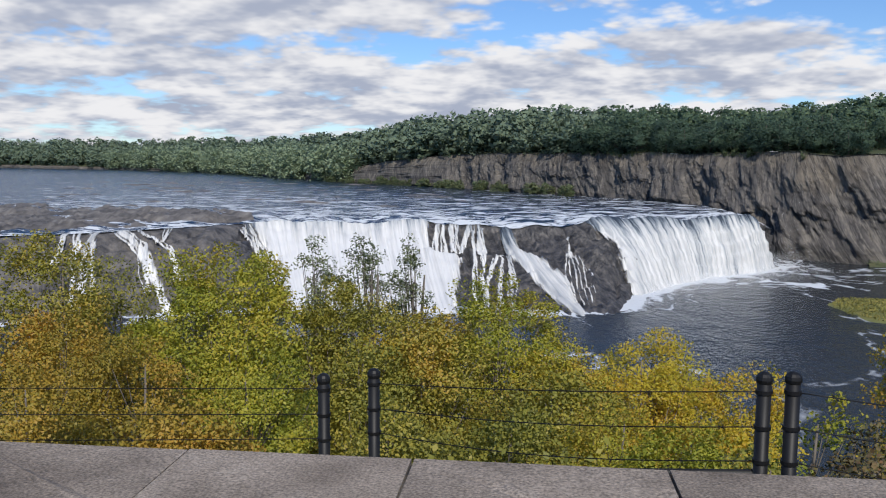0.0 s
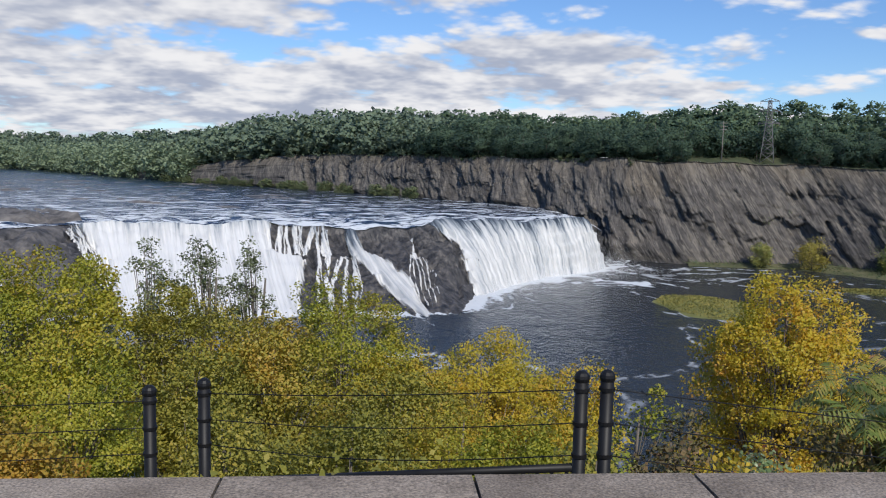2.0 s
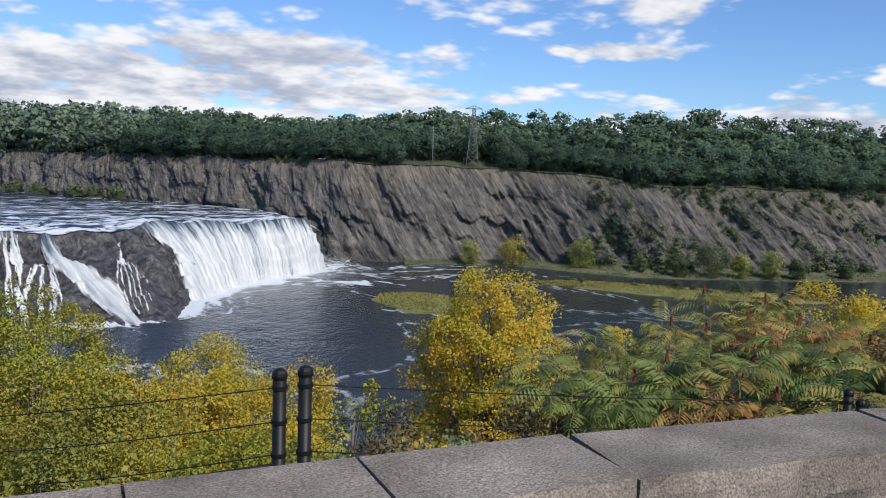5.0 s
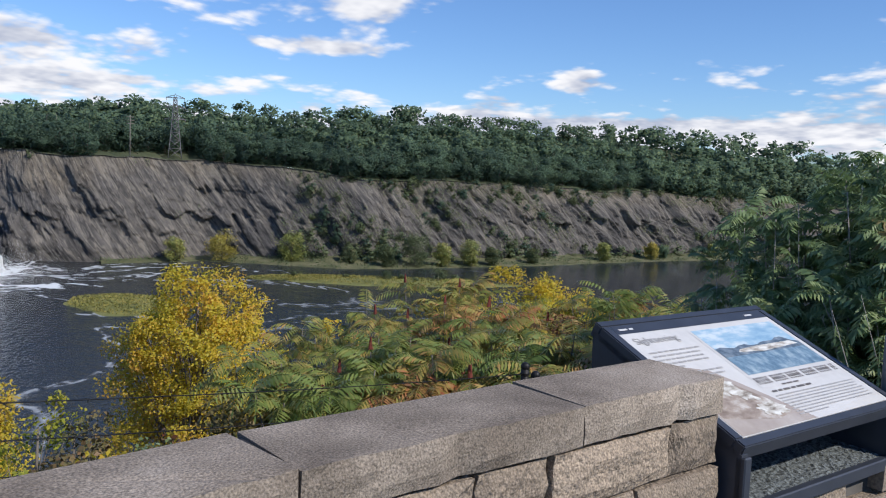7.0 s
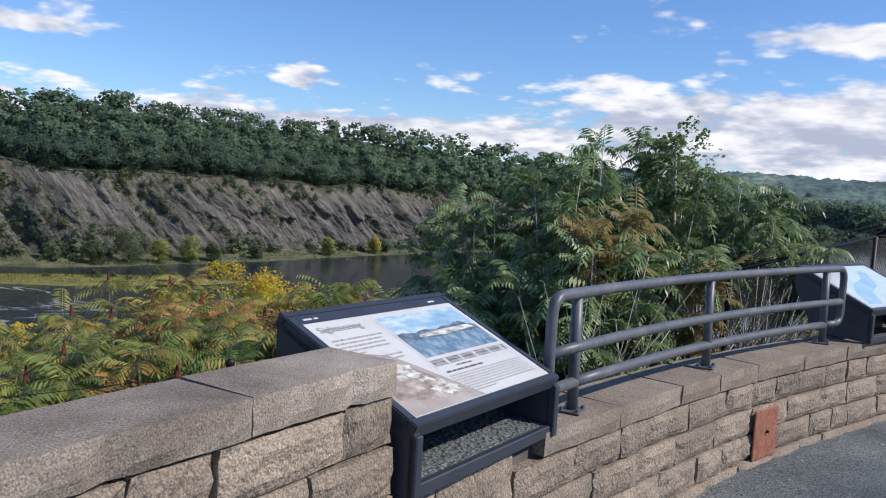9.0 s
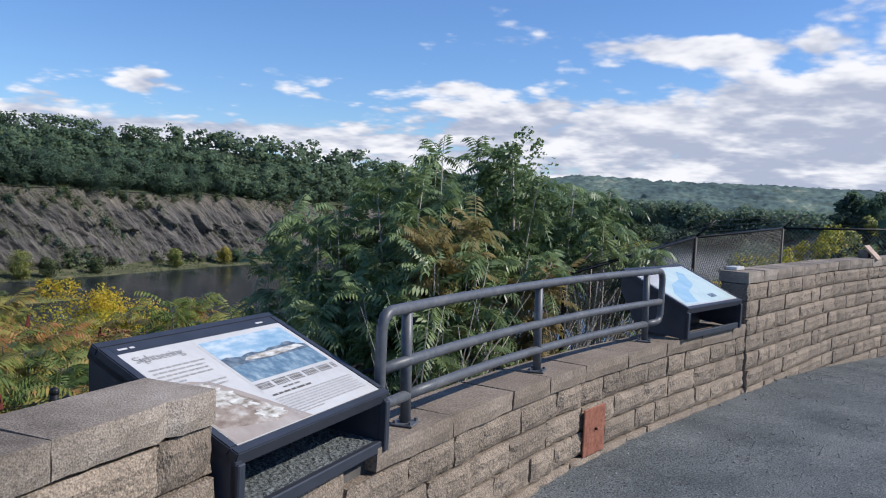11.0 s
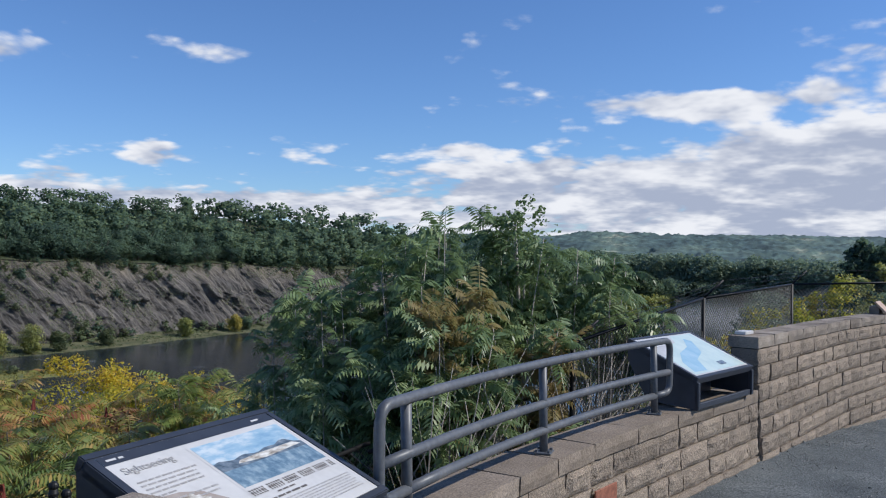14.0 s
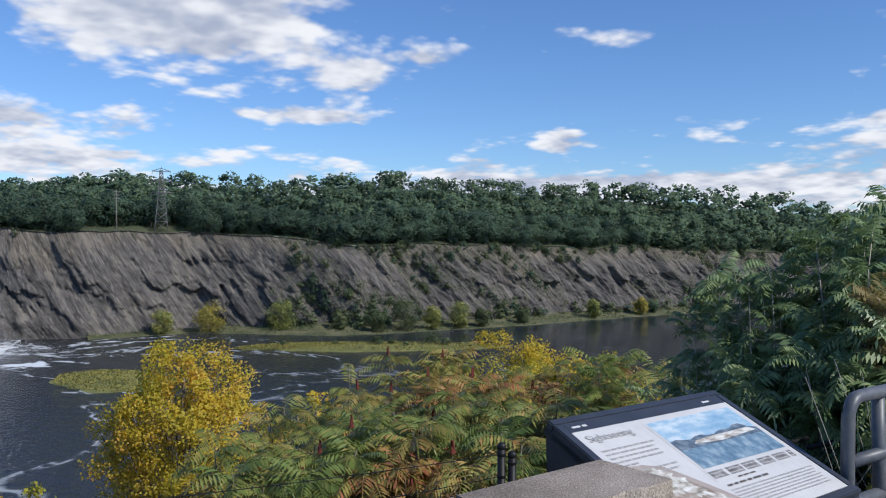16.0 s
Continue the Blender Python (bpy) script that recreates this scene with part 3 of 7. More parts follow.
def build_waters():
    xs = np.unique(np.r_[np.linspace(-320, -130, 12), np.arange(-130, 170, 4.0), np.linspace(170, 1500, 40)])
    ys = np.unique(np.r_[np.linspace(-400, 230, 30), np.arange(230, 390, 4.0), np.linspace(390, 460, 6)])
    V = [(x, y, POOL) for x in xs for y in ys]
    me = np_mesh("pool", V, grid_faces(len(xs), len(ys)))
    me.attributes.new("foam", "FLOAT", "POINT").data.foreach_set("value", np.array([foam_near_foot(x, y) for x, y, z in V], dtype=np.float32))
    me.attributes.new("chop", "FLOAT", "POINT").data.foreach_set("value", np.array([float(np.interp(x - 0.4 * (y - 250), (110, 230), (1.0, 0.10))) for x, y, z in V], dtype=np.float32))
    tagged(mesh_ob("water", me, M_POOL), "dark blue-grey river pool below the falls", "water", kind="structure")
    # upper river: from the lip upstream, rows follow the lip, gently stepped rapids near it
    L_, s, _ = lip_line(360)
    rows = np.r_[0, np.geomspace(1.5, 2200, 60)]
    V, foam = [], []
    for (x, y) in L_:
        t = (x + 235) / 340
        for d in rows:
            w = min(d / 900.0, 1)
            px = x * (1 + 1.2 * w) - 0.42 * d * (0.35 + 0.65 * (1 - t)) - 0.12 * d
            py = y + d
            z = RIVER + 0.6 * (1 - math.exp(-d / 60)) - 0.95 * math.exp(-d / 7) + lip_rise(x) * math.exp(-d / 45)
            if 0 < d < 200:
                z += 0.9 * noise.fractal(Vector((px * 0.09, py * 0.10, 1.0)), 1, 2, 4) * math.exp(-d / 130) * min(1, d / 8)
            V.append((px, py, z))
            foam.append(0.17 + 0.15 * math.exp(-d / 110) + 0.07 * math.exp(-d / 14) * (t > 0.37) - 0.15 * min(max((d - 150) / 250, 0), 1) - 0.10 * (t < 0.25))
    me = smooth(np_mesh("upper_river", V, grid_faces(len(L_), len(rows))))
    me.attributes.new("foam", "FLOAT", "POINT").data.foreach_set("value", np.array(foam, dtype=np.float32))
    me.attributes.new("chop", "FLOAT", "POINT").data.foreach_set("value", np.ones(len(V), dtype=np.float32))
    tagged(mesh_ob("upper_river", me, M_RIVER), "blue river with white rapids above the falls", "water", kind="structure")


def fall_point(lip, foot, v):
    """A point down the rock face, v from 0 at the lip to 1 at the pool; the full curtain bows out over its lip."""
    steep = 1 - max(1 - v, 0) ** 1.35 + max(v - 1, 0)
    k = min(max((lip[0] - 12) / 14, 0), 1)
    h = (0.18 * v + 0.82 * v ** 1.5) * (1 - k) + (0.55 * v ** 0.75 + 0.45 * v) * k
    q = lip * (1 - h) + foot * h
    fall = (0.8 * v + 0.2 * steep) * (1 - k) + (0.62 * v + 0.38 * v ** 2) * k
    # the dry ledges beside the falls are worn to a round shoulder
    r = min(max((-104 - lip[0]) / 14, 0), 1)
    h, fall = h * (1 - r) + v ** 0.9 * r, fall * (1 - r) + (0.5 * v + 0.5 * v ** 1.6) * r
    q = lip * (1 - h) + foot * h
    top = RIVER - 1.0 + lip_rise(lip[0])
    return np.array([q[0], q[1], top + (POOL - 0.7 - top) * fall])


# white sheets: bounds (left, right) along the lip, by height from 0 at the lip to 1 at the pool
SHEETS = [
    ([(0, 161.5), (0.34, 166.0), (0.53, 168.4), (0.84, 169.2), (1.1, 169.6)], [(0, 232), (0.40, 230), (0.45, 243), (0.98, 235), (1.1, 233)]),
    ([(0, 260.5), (0.36, 258.8), (0.57, 262.5), (0.96, 265.4), (1.1, 266)], [(0, 266.4), (0.33, 265.4), (0.42, 271.0), (0.75, 273.4), (0.96, 269.9), (1.1, 269)]),
    ([(0, 293.0), (0.41, 298.7), (0.94, 294.2), (1.1, 293)], [(0, 383), (0.32, 386), (0.77, 389), (1.1, 391)]),
]
# single strands of water: way down the rock (height, place along the lip) and half width
SIDE_CASCADES = [
    ([(0, 92), (0.25, 94), (0.5, 95)], 0.6),
    ([(0, 97), (0.2, 99.4), (0.45, 100)], 0.8),
    ([(0, 102.4), (0.27, 101.6), (0.84, 105.8), (1.1, 107)], 1.9),
    ([(0, 110.3), (0.23, 118), (0.59, 123.3), (1.1, 129)], 1.8),
    ([(0, 112), (0.2, 118), (0.6, 121), (0.8, 123)], 0.7),
    ([(0, 116), (0.2, 125), (0.37, 128.4), (0.7, 131)], 0.6),
    ([(0, 128.4), (0.2, 126.4)], 0.6),
]
EDGE_THREADS = [
    ([(0.05, 158.6), (0.34, 163), (0.73, 167.2)], 0.5),
    ([(0, 160), (0.34, 165), (0.73, 168.4)], 0.6),
    ([(0.1, 157), (0.4, 162), (0.6, 165)], 0.35),
]
BRAIDED_FLOW = [
    ([(0, 235.4), (0.42, 233)], 1.0),
    ([(0, 238), (0.42, 236.5)], 0.7),
    ([(0, 240.5), (0.42, 239.3)], 0.9),
    ([(0, 243.5), (0.42, 240.5)], 0.6),
    ([(0, 247.8), (0.42, 242.4)], 0.8),
    ([(0, 249), (0.44, 247.5), (0.9, 243)], 0.5),
    ([(0, 251.5), (0.42, 250)], 0.6),
    ([(0.05, 253), (0.4, 251.8), (0.8, 247)], 0.4),
]
CHUTE_THREADS = [
    ([(0.4, 257.5), (0.46, 255.2), (0.71, 249.5), (1, 246)], 0.6),
    ([(0.42, 260), (0.69, 256.3), (1, 252)], 0.6),
    ([(0.44, 257), (0.75, 252.5), (1, 249)], 0.4),
]
VEIL_THREADS = [
    ([(0.16, 285.6), (0.25, 284.4), (0.41, 281.8)], 0.50),
    ([(0.4, 281.4), (0.69, 273.3), (0.94, 267.6)], 0.30),
    ([(0.4, 281.8), (0.6, 277.5), (0.94, 270)], 0.33),
    ([(0.4, 282.2), (0.6, 280), (0.94, 272)], 0.39),
    ([(0.4, 282.5), (0.55, 282.5), (0.94, 274)], 0.33),
    ([(0.4, 283), (0.52, 285.0), (0.94, 275.7)], 0.39),
    ([(0.4, 283), (0.48, 286), (0.7, 283), (0.94, 278)], 0.19),
]
STRANDS = SIDE_CASCADES + EDGE_THREADS + BRAIDED_FLOW + CHUTE_THREADS + VEIL_THREADS


def build_falls():
    n, k = 1100, 84
    Lp, s, kl = lip_line(n)
    F = np.array(FOOT, dtype=float)
    Fp = np.stack([np.interp(s, kl, F[:, 0]), np.interp(s, kl, F[:, 1])], 1)
    vs = np.linspace(0, 1.10, k)
    base = np.array([[fall_point(Lp[i], Fp[i], v) for v in vs] for i in range(n)])
    du, dv = np.gradient(base, axis=0), np.gradient(base, axis=1)
    nor = np.cross(du, dv)
    nor /= np.linalg.norm(nor, axis=2, keepdims=True) + 1e-9
    if nor[n // 2, k // 2, 1] > 0:
        nor = -nor
    S_, V_ = np.meshgrid(s, vs, indexing="ij")
    P = base.reshape(-1, 3)
    lean = P[:, 0] + 0.5 * P[:, 2]
    crag = np.array([abs(noise.noise(Vector((a * 0.10, z * 0.07, 3)))) * 2.6 + abs(noise.noise(Vector((a * 0.31, z * 0.16, 6)))) * 1.5 + abs(noise.noise(Vector((a * 0.9, z * 0.5, 9)))) * 0.6 for a, z in zip(lean, P[:, 2])])
    shelf = np.array([noise.noise(Vector((p[0] * 0.04, p[1] * 0.04, 2))) for p in P])
    rough = (1.35 * crag - 2.0 + 1.6 * (np.mod(P[:, 2] * 0.22 + 1.4 * shelf, 1.0) - 0.5)).reshape(n, k)
    # the rounded boss between the middle chute and the full curtain, and the dry face beside the main fall
    rough = rough + 2.2 * np.exp(-((S_ - 283) / 13) ** 2) * np.minimum(V_ * 2.5, 1) + 1.2 * np.exp(-((S_ - 147) / 12) ** 2)
    rough = rough * np.minimum(V_ * 6 + 0.15, 1)
    rock = base + nor * rough[:, :, None]
    rock[:, 0, 2] -= 0.25
    cut = int(np.searchsorted(s, 156))
    tagged(mesh_ob("side_ledge", smooth(np_mesh("side_ledge", rock[:cut + 1].reshape(-1, 3), grid_faces(cut + 1, k))), M_LEDGE), "rounded grey shale ledge beside the waterfall", "rock face", kind="structure")
    tagged(mesh_ob("falls_rock", np_mesh("falls_rock", rock[cut:].reshape(-1, 3), grid_faces(n - cut, k)), M_FALLROCK), "dark wet shale ledges under the waterfall", "rock face", kind="structure")

    # how full the water runs, in metres from the edge of a sheet or share of a strand
    cover = np.full((n, k), -3.0)
    for left, right in SHEETS:
        lo = np.interp(V_, [p[0] for p in left], [p[1] for p in left])
        hi = np.interp(V_, [p[0] for p in right], [p[1] for p in right])
        cover = np.maximum(cover, np.minimum(S_ - lo, hi - S_) / 1.6)
    rg = random.Random(5)
    braid = [([(v, q + rg.uniform(-2.2, 2.2) * w ** 0.5) for v, q in way], w * rg.uniform(0.3, 0.55)) for way, w in STRANDS if way not in [q[0] for q in VEIL_THREADS] for _ in range(3)]
    for way, w in STRANDS + braid:
        c = np.interp(V_, [p[0] for p in way], [p[1] for p in way])
        c = c + 0.22 * np.sin(V_ * 9 + way[0][1] * 3) + 0.12 * np.sin(V_ * 31 + way[0][1])
        w = 0.75 * w + 0.10
        inside = (V_ >= way[0][0] - 0.01) & (V_ <= way[-1][0])
        cover = np.maximum(cover, np.where(inside, 1.0 - np.abs(S_ - c) / w, -3.0))
    fray = np.array([[noise.fractal(Vector((a * 0.75, v * 1.6, 7.0)), 1, 2, 5) for v in vs] for a in s])
    cover = cover + 0.55 * fray - 1.3 * np.clip(fray + 0.15, 0, 1) * np.exp(-V_ / 0.05)
    body = 0.10 + 0.55 * np.clip(cover, 0, 1.6) + 0.6 * np.clip(fray, -0.4, 1) * np.clip(cover, 0, 1)
    soft = rough.copy()
    for _ in range(3):
        soft[:, 1:-1] = (soft[:, :-2] + soft[:, 1:-1] + soft[:, 2:]) / 3
        soft[1:-1] = (soft[:-2] + soft[1:-1] + soft[2:]) / 3
    thick = np.clip(cover - 0.6, 0, 1)
    lift = rough * (1 - thick) + (0.3 * soft + 0.7) * thick + body
    lift = np.maximum(lift, (rough - 1.2) * (thick > 0))
    W = base + nor * lift[:, :, None]
    W[:, 0, :] = base[:, 0, :] + [0, 1.2, 0.20]
    faces = grid_faces(n, k)
    wet = (cover > -0.25).reshape(-1)
    faces = np.array([f for f in faces if sum(wet[q] for q in f) >= 3])
    mid_s = s[faces[:, 0] // k]
    for name, label, lo, hi in (("left_cascade", "thin white cascades over the dry ledge", 80, 140), ("main_waterfall", "broad white waterfall pouring over shale", 140, 246), ("middle_chute", "narrow white chute and thin veils over dark rock", 246, 288), ("right_waterfall", "full white curtain of falling water", 288, 400)):
        pick = faces[(mid_s >= lo) & (mid_s < hi)]
        used, inv = np.unique(pick.ravel(), return_inverse=True)
        me = smooth(np_mesh(name, W.reshape(-1, 3)[used], inv.reshape(-1, 4)))
        at = me.attributes.new("flow", "FLOAT_VECTOR", "POINT")
        at.data.foreach_set("vector", np.stack([S_.ravel()[used], V_.ravel()[used] * 1.3, V_.ravel()[used]], 1).astype(np.float32).ravel())
        me.attributes.new("fullness", "FLOAT", "POINT").data.foreach_set("value", np.clip(cover, -1, 2).ravel()[used].astype(np.float32))
        tagged(mesh_ob(name, me, M_FALLS), label, "waterfall", kind="structure")
    # spray thrown up at the foot of the right-hand fall
    rg = np.random.default_rng(31)
    m_ = 80000
    u = rg.uniform(0.0, 1.0, m_) ** 0.8
    fx, fy = np.interp(u, np.linspace(0, 1, 5), [38, 54, 72, 95, 112]), np.interp(u, np.linspace(0, 1, 5), [285, 311, 333, 351, 369])
    o = rg.exponential(7.0, m_)
    C = np.stack([fx + o * 0.82 + rg.normal(size=m_) * 2, fy - o * 0.57 + rg.normal(size=m_) * 2, POOL + rg.exponential(1.0, m_) * (2.2 + 2.6 * u ** 3) * np.exp(-o / 18) + 0.05], 1)
    d = rg.normal(size=(m_, 3, 3)) * 0.045
    V = (C[:, None, :] + d).reshape(-1, 3)
    tagged(mesh_ob("spray", np_mesh("spray", V, np.arange(3 * m_).reshape(-1, 3)), M_SPRAY), "fine white spray at the foot of the falls", "spray", kind="stuff")
    # dry shelf of rock at the river's near side, just above the water
    V = []
    nu, nv = 260, 150
    for i in range(nu):
        u = i / (nu - 1)
        lx, ly = np.interp(u, np.linspace(0, 1, 6), [-330, -235, -185, -150, -122, -105]), np.interp(u, np.linspace(0, 1, 6), [178, 216.5, 237.5, 256.5, 289.5, 310])
        for j in range(nv):
            w = j / (nv - 1)
            d = w * (250 - 190 * u)
            px, py = lx - 0.55 * d, ly + d
            q = px * 0.8 + py * 0.6
            h = 1.2 * math.sin(math.pi * min(w * 1.02, 1)) ** 0.4 + 1.5 * noise.fractal(Vector((px * 0.03, py * 0.05, 0)), 1, 2, 5) - 2.2 * w ** 4
            h += 2.4 * abs(noise.noise(Vector((q * 0.12, py * 0.03, 4)))) + 1.5 * abs(noise.noise(Vector((q * 0.35, py * 0.08, 8)))) + 0.7 * abs(noise.noise(Vector((q * 0.9, py * 0.2, 9)))) - 1.3
            px, py = px + 3.0 * math.exp(-d / 6) * noise.fractal(Vector((q * 0.08, 1, 0)), 1, 2, 4), py + 5.0 * math.exp(-d / 6) * noise.fractal(Vector((q * 0.08, 5, 0)), 1, 2, 4)
            h -= 0.9 * math.exp(-((px + 128) / 7) ** 2 - ((py - 285) / 40) ** 2)
            V.append((px + 0.5 * (j == 0), py - 1.5 * (j == 0), RIVER + 0.45 + h * min(1, 0.35 + 6 * w) - 2.6 * math.exp(-d / 8) - 3.0 * (j == 0)))
    # flat rocks that break the water upstream
    rg = random.Random(8)
    for q in range(70):
        d0 = rg.uniform(40, 420) ** 1.0
        cx, cy = rg.uniform(-230, 30) - 0.45 * d0, 330 + d0
        r, el = rg.uniform(1.5, 7) * (1 + d0 / 250), rg.uniform(0.25, 0.5)
        P = []
        for i in range(6):
            for j in range(14):
                a = 2 * math.pi * j / 13
                w = i / 5
                k2 = 1 + 0.35 * noise.noise(Vector((math.cos(a) * 1.3 + q, math.sin(a) * 1.3, 0)))
                P.append((cx + math.cos(a) * r * k2 * w, cy + math.sin(a) * r * el * k2 * w, RIVER + 0.55 + rg.uniform(0.5, 0.65) * (1 - w ** 3) - 0.4 * w))
        tagged(mesh_ob("river_rock", np_mesh("river_rock", P, grid_faces(6, 14)), M_SHELF), "flat dark rock breaking the river's surface", "rock", "rocks in the river")
    tagged(mesh_ob("rock_shelf", np_mesh("rock_shelf", V, grid_faces(nu, nv)), M_SHELF), "dry grey-brown rock shelf beside the rapids", "rock", kind="structure")


def cliff_frame():
    """Base line of the cliff, finely stepped where it faces the overlook, with its top's height and the way back."""
    B, s, k = along([p for p in CLIFF_BASE], 900)
    d = np.gradient(B[:, :2], axis=0)
    d /= np.linalg.norm(d, axis=1, keepdims=True)
    ker = np.ones(41) / 41
    d = np.stack([np.convolve(np.pad(d[:, c], 20, mode="edge"), ker, "valid") for c in (0, 1)], 1)
    near, end = float(k[5]), float(k[16])
    fine = np.r_[np.linspace(0, near, 130)[:-1], np.linspace(near, end, 1250)[:-1], np.linspace(end, k[-1], 90)]
    B2 = np.stack([np.interp(fine, s, B[:, c]) for c in range(3)], 1)
    back = np.stack([-np.interp(fine, s, d[:, 1]), np.interp(fine, s, d[:, 0])], 1)
    back /= np.linalg.norm(back, axis=1, keepdims=True)
    return B2, fine, np.interp(fine, k, CLIFF_TOP_Z), back


def build_cliff():
    B, s, top, back = cliff_frame()
    n, k = len(s), 84
    vs = np.linspace(0, 1, k)
    top = top + 2.0 * np.array([noise.fractal(Vector((q * 0.02, 0, 5)), 1, 2, 5) for q in s])
    V = np.zeros((n, k, 3))
    age = np.zeros((n, k))
    nz = noise.noise
    for i in range(n):
        H = top[i] - B[i, 2] + 1
        lean = 0.42 * H
        si = s[i]
        big = nz(Vector((si * 0.012, 0.3, 8))) * 9
        for j, v in enumerate(vs):
            z = B[i, 2] - 1 + H * v
            # tilted beds: ribs that run down to the right, cut by slanting gullies
            q = si + z * 0.70 + 5 * nz(Vector((si * 0.025, z * 0.05, 6)))
            r1, r2, r3 = nz(Vector((q * 0.040, z * 0.016, 1))), nz(Vector((q * 0.13, z * 0.035, 4))), nz(Vector((q * 0.42, z * 0.10, 7)))
            wear = 0.5 + nz(Vector((si * 0.05, z * 0.06, 13)))
            slab = 1.7 * noise.cell(Vector((q * 0.060, z * 0.040 + 0.3 * r2, 3))) + 0.9 * noise.cell(Vector((q * 0.17, z * 0.09 + 0.4 * r3, 5)))
            rib = r1 * 5.0 + (abs(r2) * 1.7 + abs(r3) * 0.9) * (0.2 + 1.2 * wear) + slab * (0.5 + 1.1 * wear) + 2.4 * noise.fractal(Vector((q * 0.10, z * 0.09, 15)), 1, 2, 4) + 0.6 * abs(nz(Vector((q * 1.1, z * 0.25, 2)))) + 0.5 * nz(Vector((si * 0.8, z * 0.9, 2)))
            rib += big * (1 - 0.5 * v)
            o = lean * v ** 1.1 + (rib - 2.0) * min(1, 3 * (1 - v) + 0.2) * min(1, v * 5 + 0.2)
            V[i, j] = (B[i, 0] + back[i, 0] * o, B[i, 1] + back[i, 1] * o, z)
            age[i, j] = v + 0.30 * nz(Vector((si * 0.03, z * 0.05, 11))) + 0.25 * r2
    me = np_mesh("cliff", V.reshape(-1, 3), grid_faces(n, k))
    at = me.attributes.new("bed", "FLOAT_VECTOR", "POINT")
    at.data.foreach_set("vector", np.stack([s[:, None] + V[:, :, 2] * 0.70, -s[:, None] * 0.7 + V[:, :, 2], age], -1).astype(np.float32).ravel())
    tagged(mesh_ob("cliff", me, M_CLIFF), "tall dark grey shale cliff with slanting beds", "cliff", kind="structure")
    # the land on top, from the edge back
    rows = np.r_[-1.0, 1.5, 5, 12, 25, 45, 80, 140, 260, 500]
    P = np.zeros((n, len(rows), 3))
    for i in range(n):
        e = V[i, -1]
        for j, d in enumerate(rows):
            z = e[2] - 0.05 + float(np.interp(e[0], (-140, -60, 120, 260, 330, 460), (0.30, 0.19, 0.20, 0.34, 0.40, 0.46))) * min(max(d - 3, 0), 85) + 0.4 * noise.fractal(Vector((e[0] * 0.05, e[1] * 0.05 + d * 0.05, 0)), 1, 2, 3)
            P[i, j] = (e[0] + back[i, 0] * d, e[1] + back[i, 1] * d, z)
    tagged(mesh_ob("plateau", smooth(np_mesh("plateau", P.reshape(-1, 3), grid_faces(n, len(rows)))), M_MEADOW), "grassy land on top of the cliff", "ground", kind="structure")
    return V, P, back, s


build_ground()
build_waters()
build_falls()
CLIFF_V, PLATEAU, CLIFF_BACK, CLIFF_S = build_cliff()


def edge_y(x):
    """Edge of the overlook bank: the wall's line, carried on to the east."""
    return curve_y(x) if x <= 19 else float(np.interp(x, (19, 60, 150, 300, 600, 900), (-6.6, -32, -75, -85, -105, -120)))


def bank_z(x, y):
    d = (y - edge_y(x)) * (0.85 if x < 19 else 0.85)
    east = min(max((x - 24) / 60.0, 0), 1)
    z = float(np.interp(d, (-2, 0.2, 1, 2.5, 5, 10, 20, 40, 62, 80, 400), (-0.4, -0.45, -0.6, -1.1, -2.6, -6.6, -13.5, -27, -42, -48.4, -48.6)))
    return z - 4.0 * east * (1 if d < 10 else 0.6)


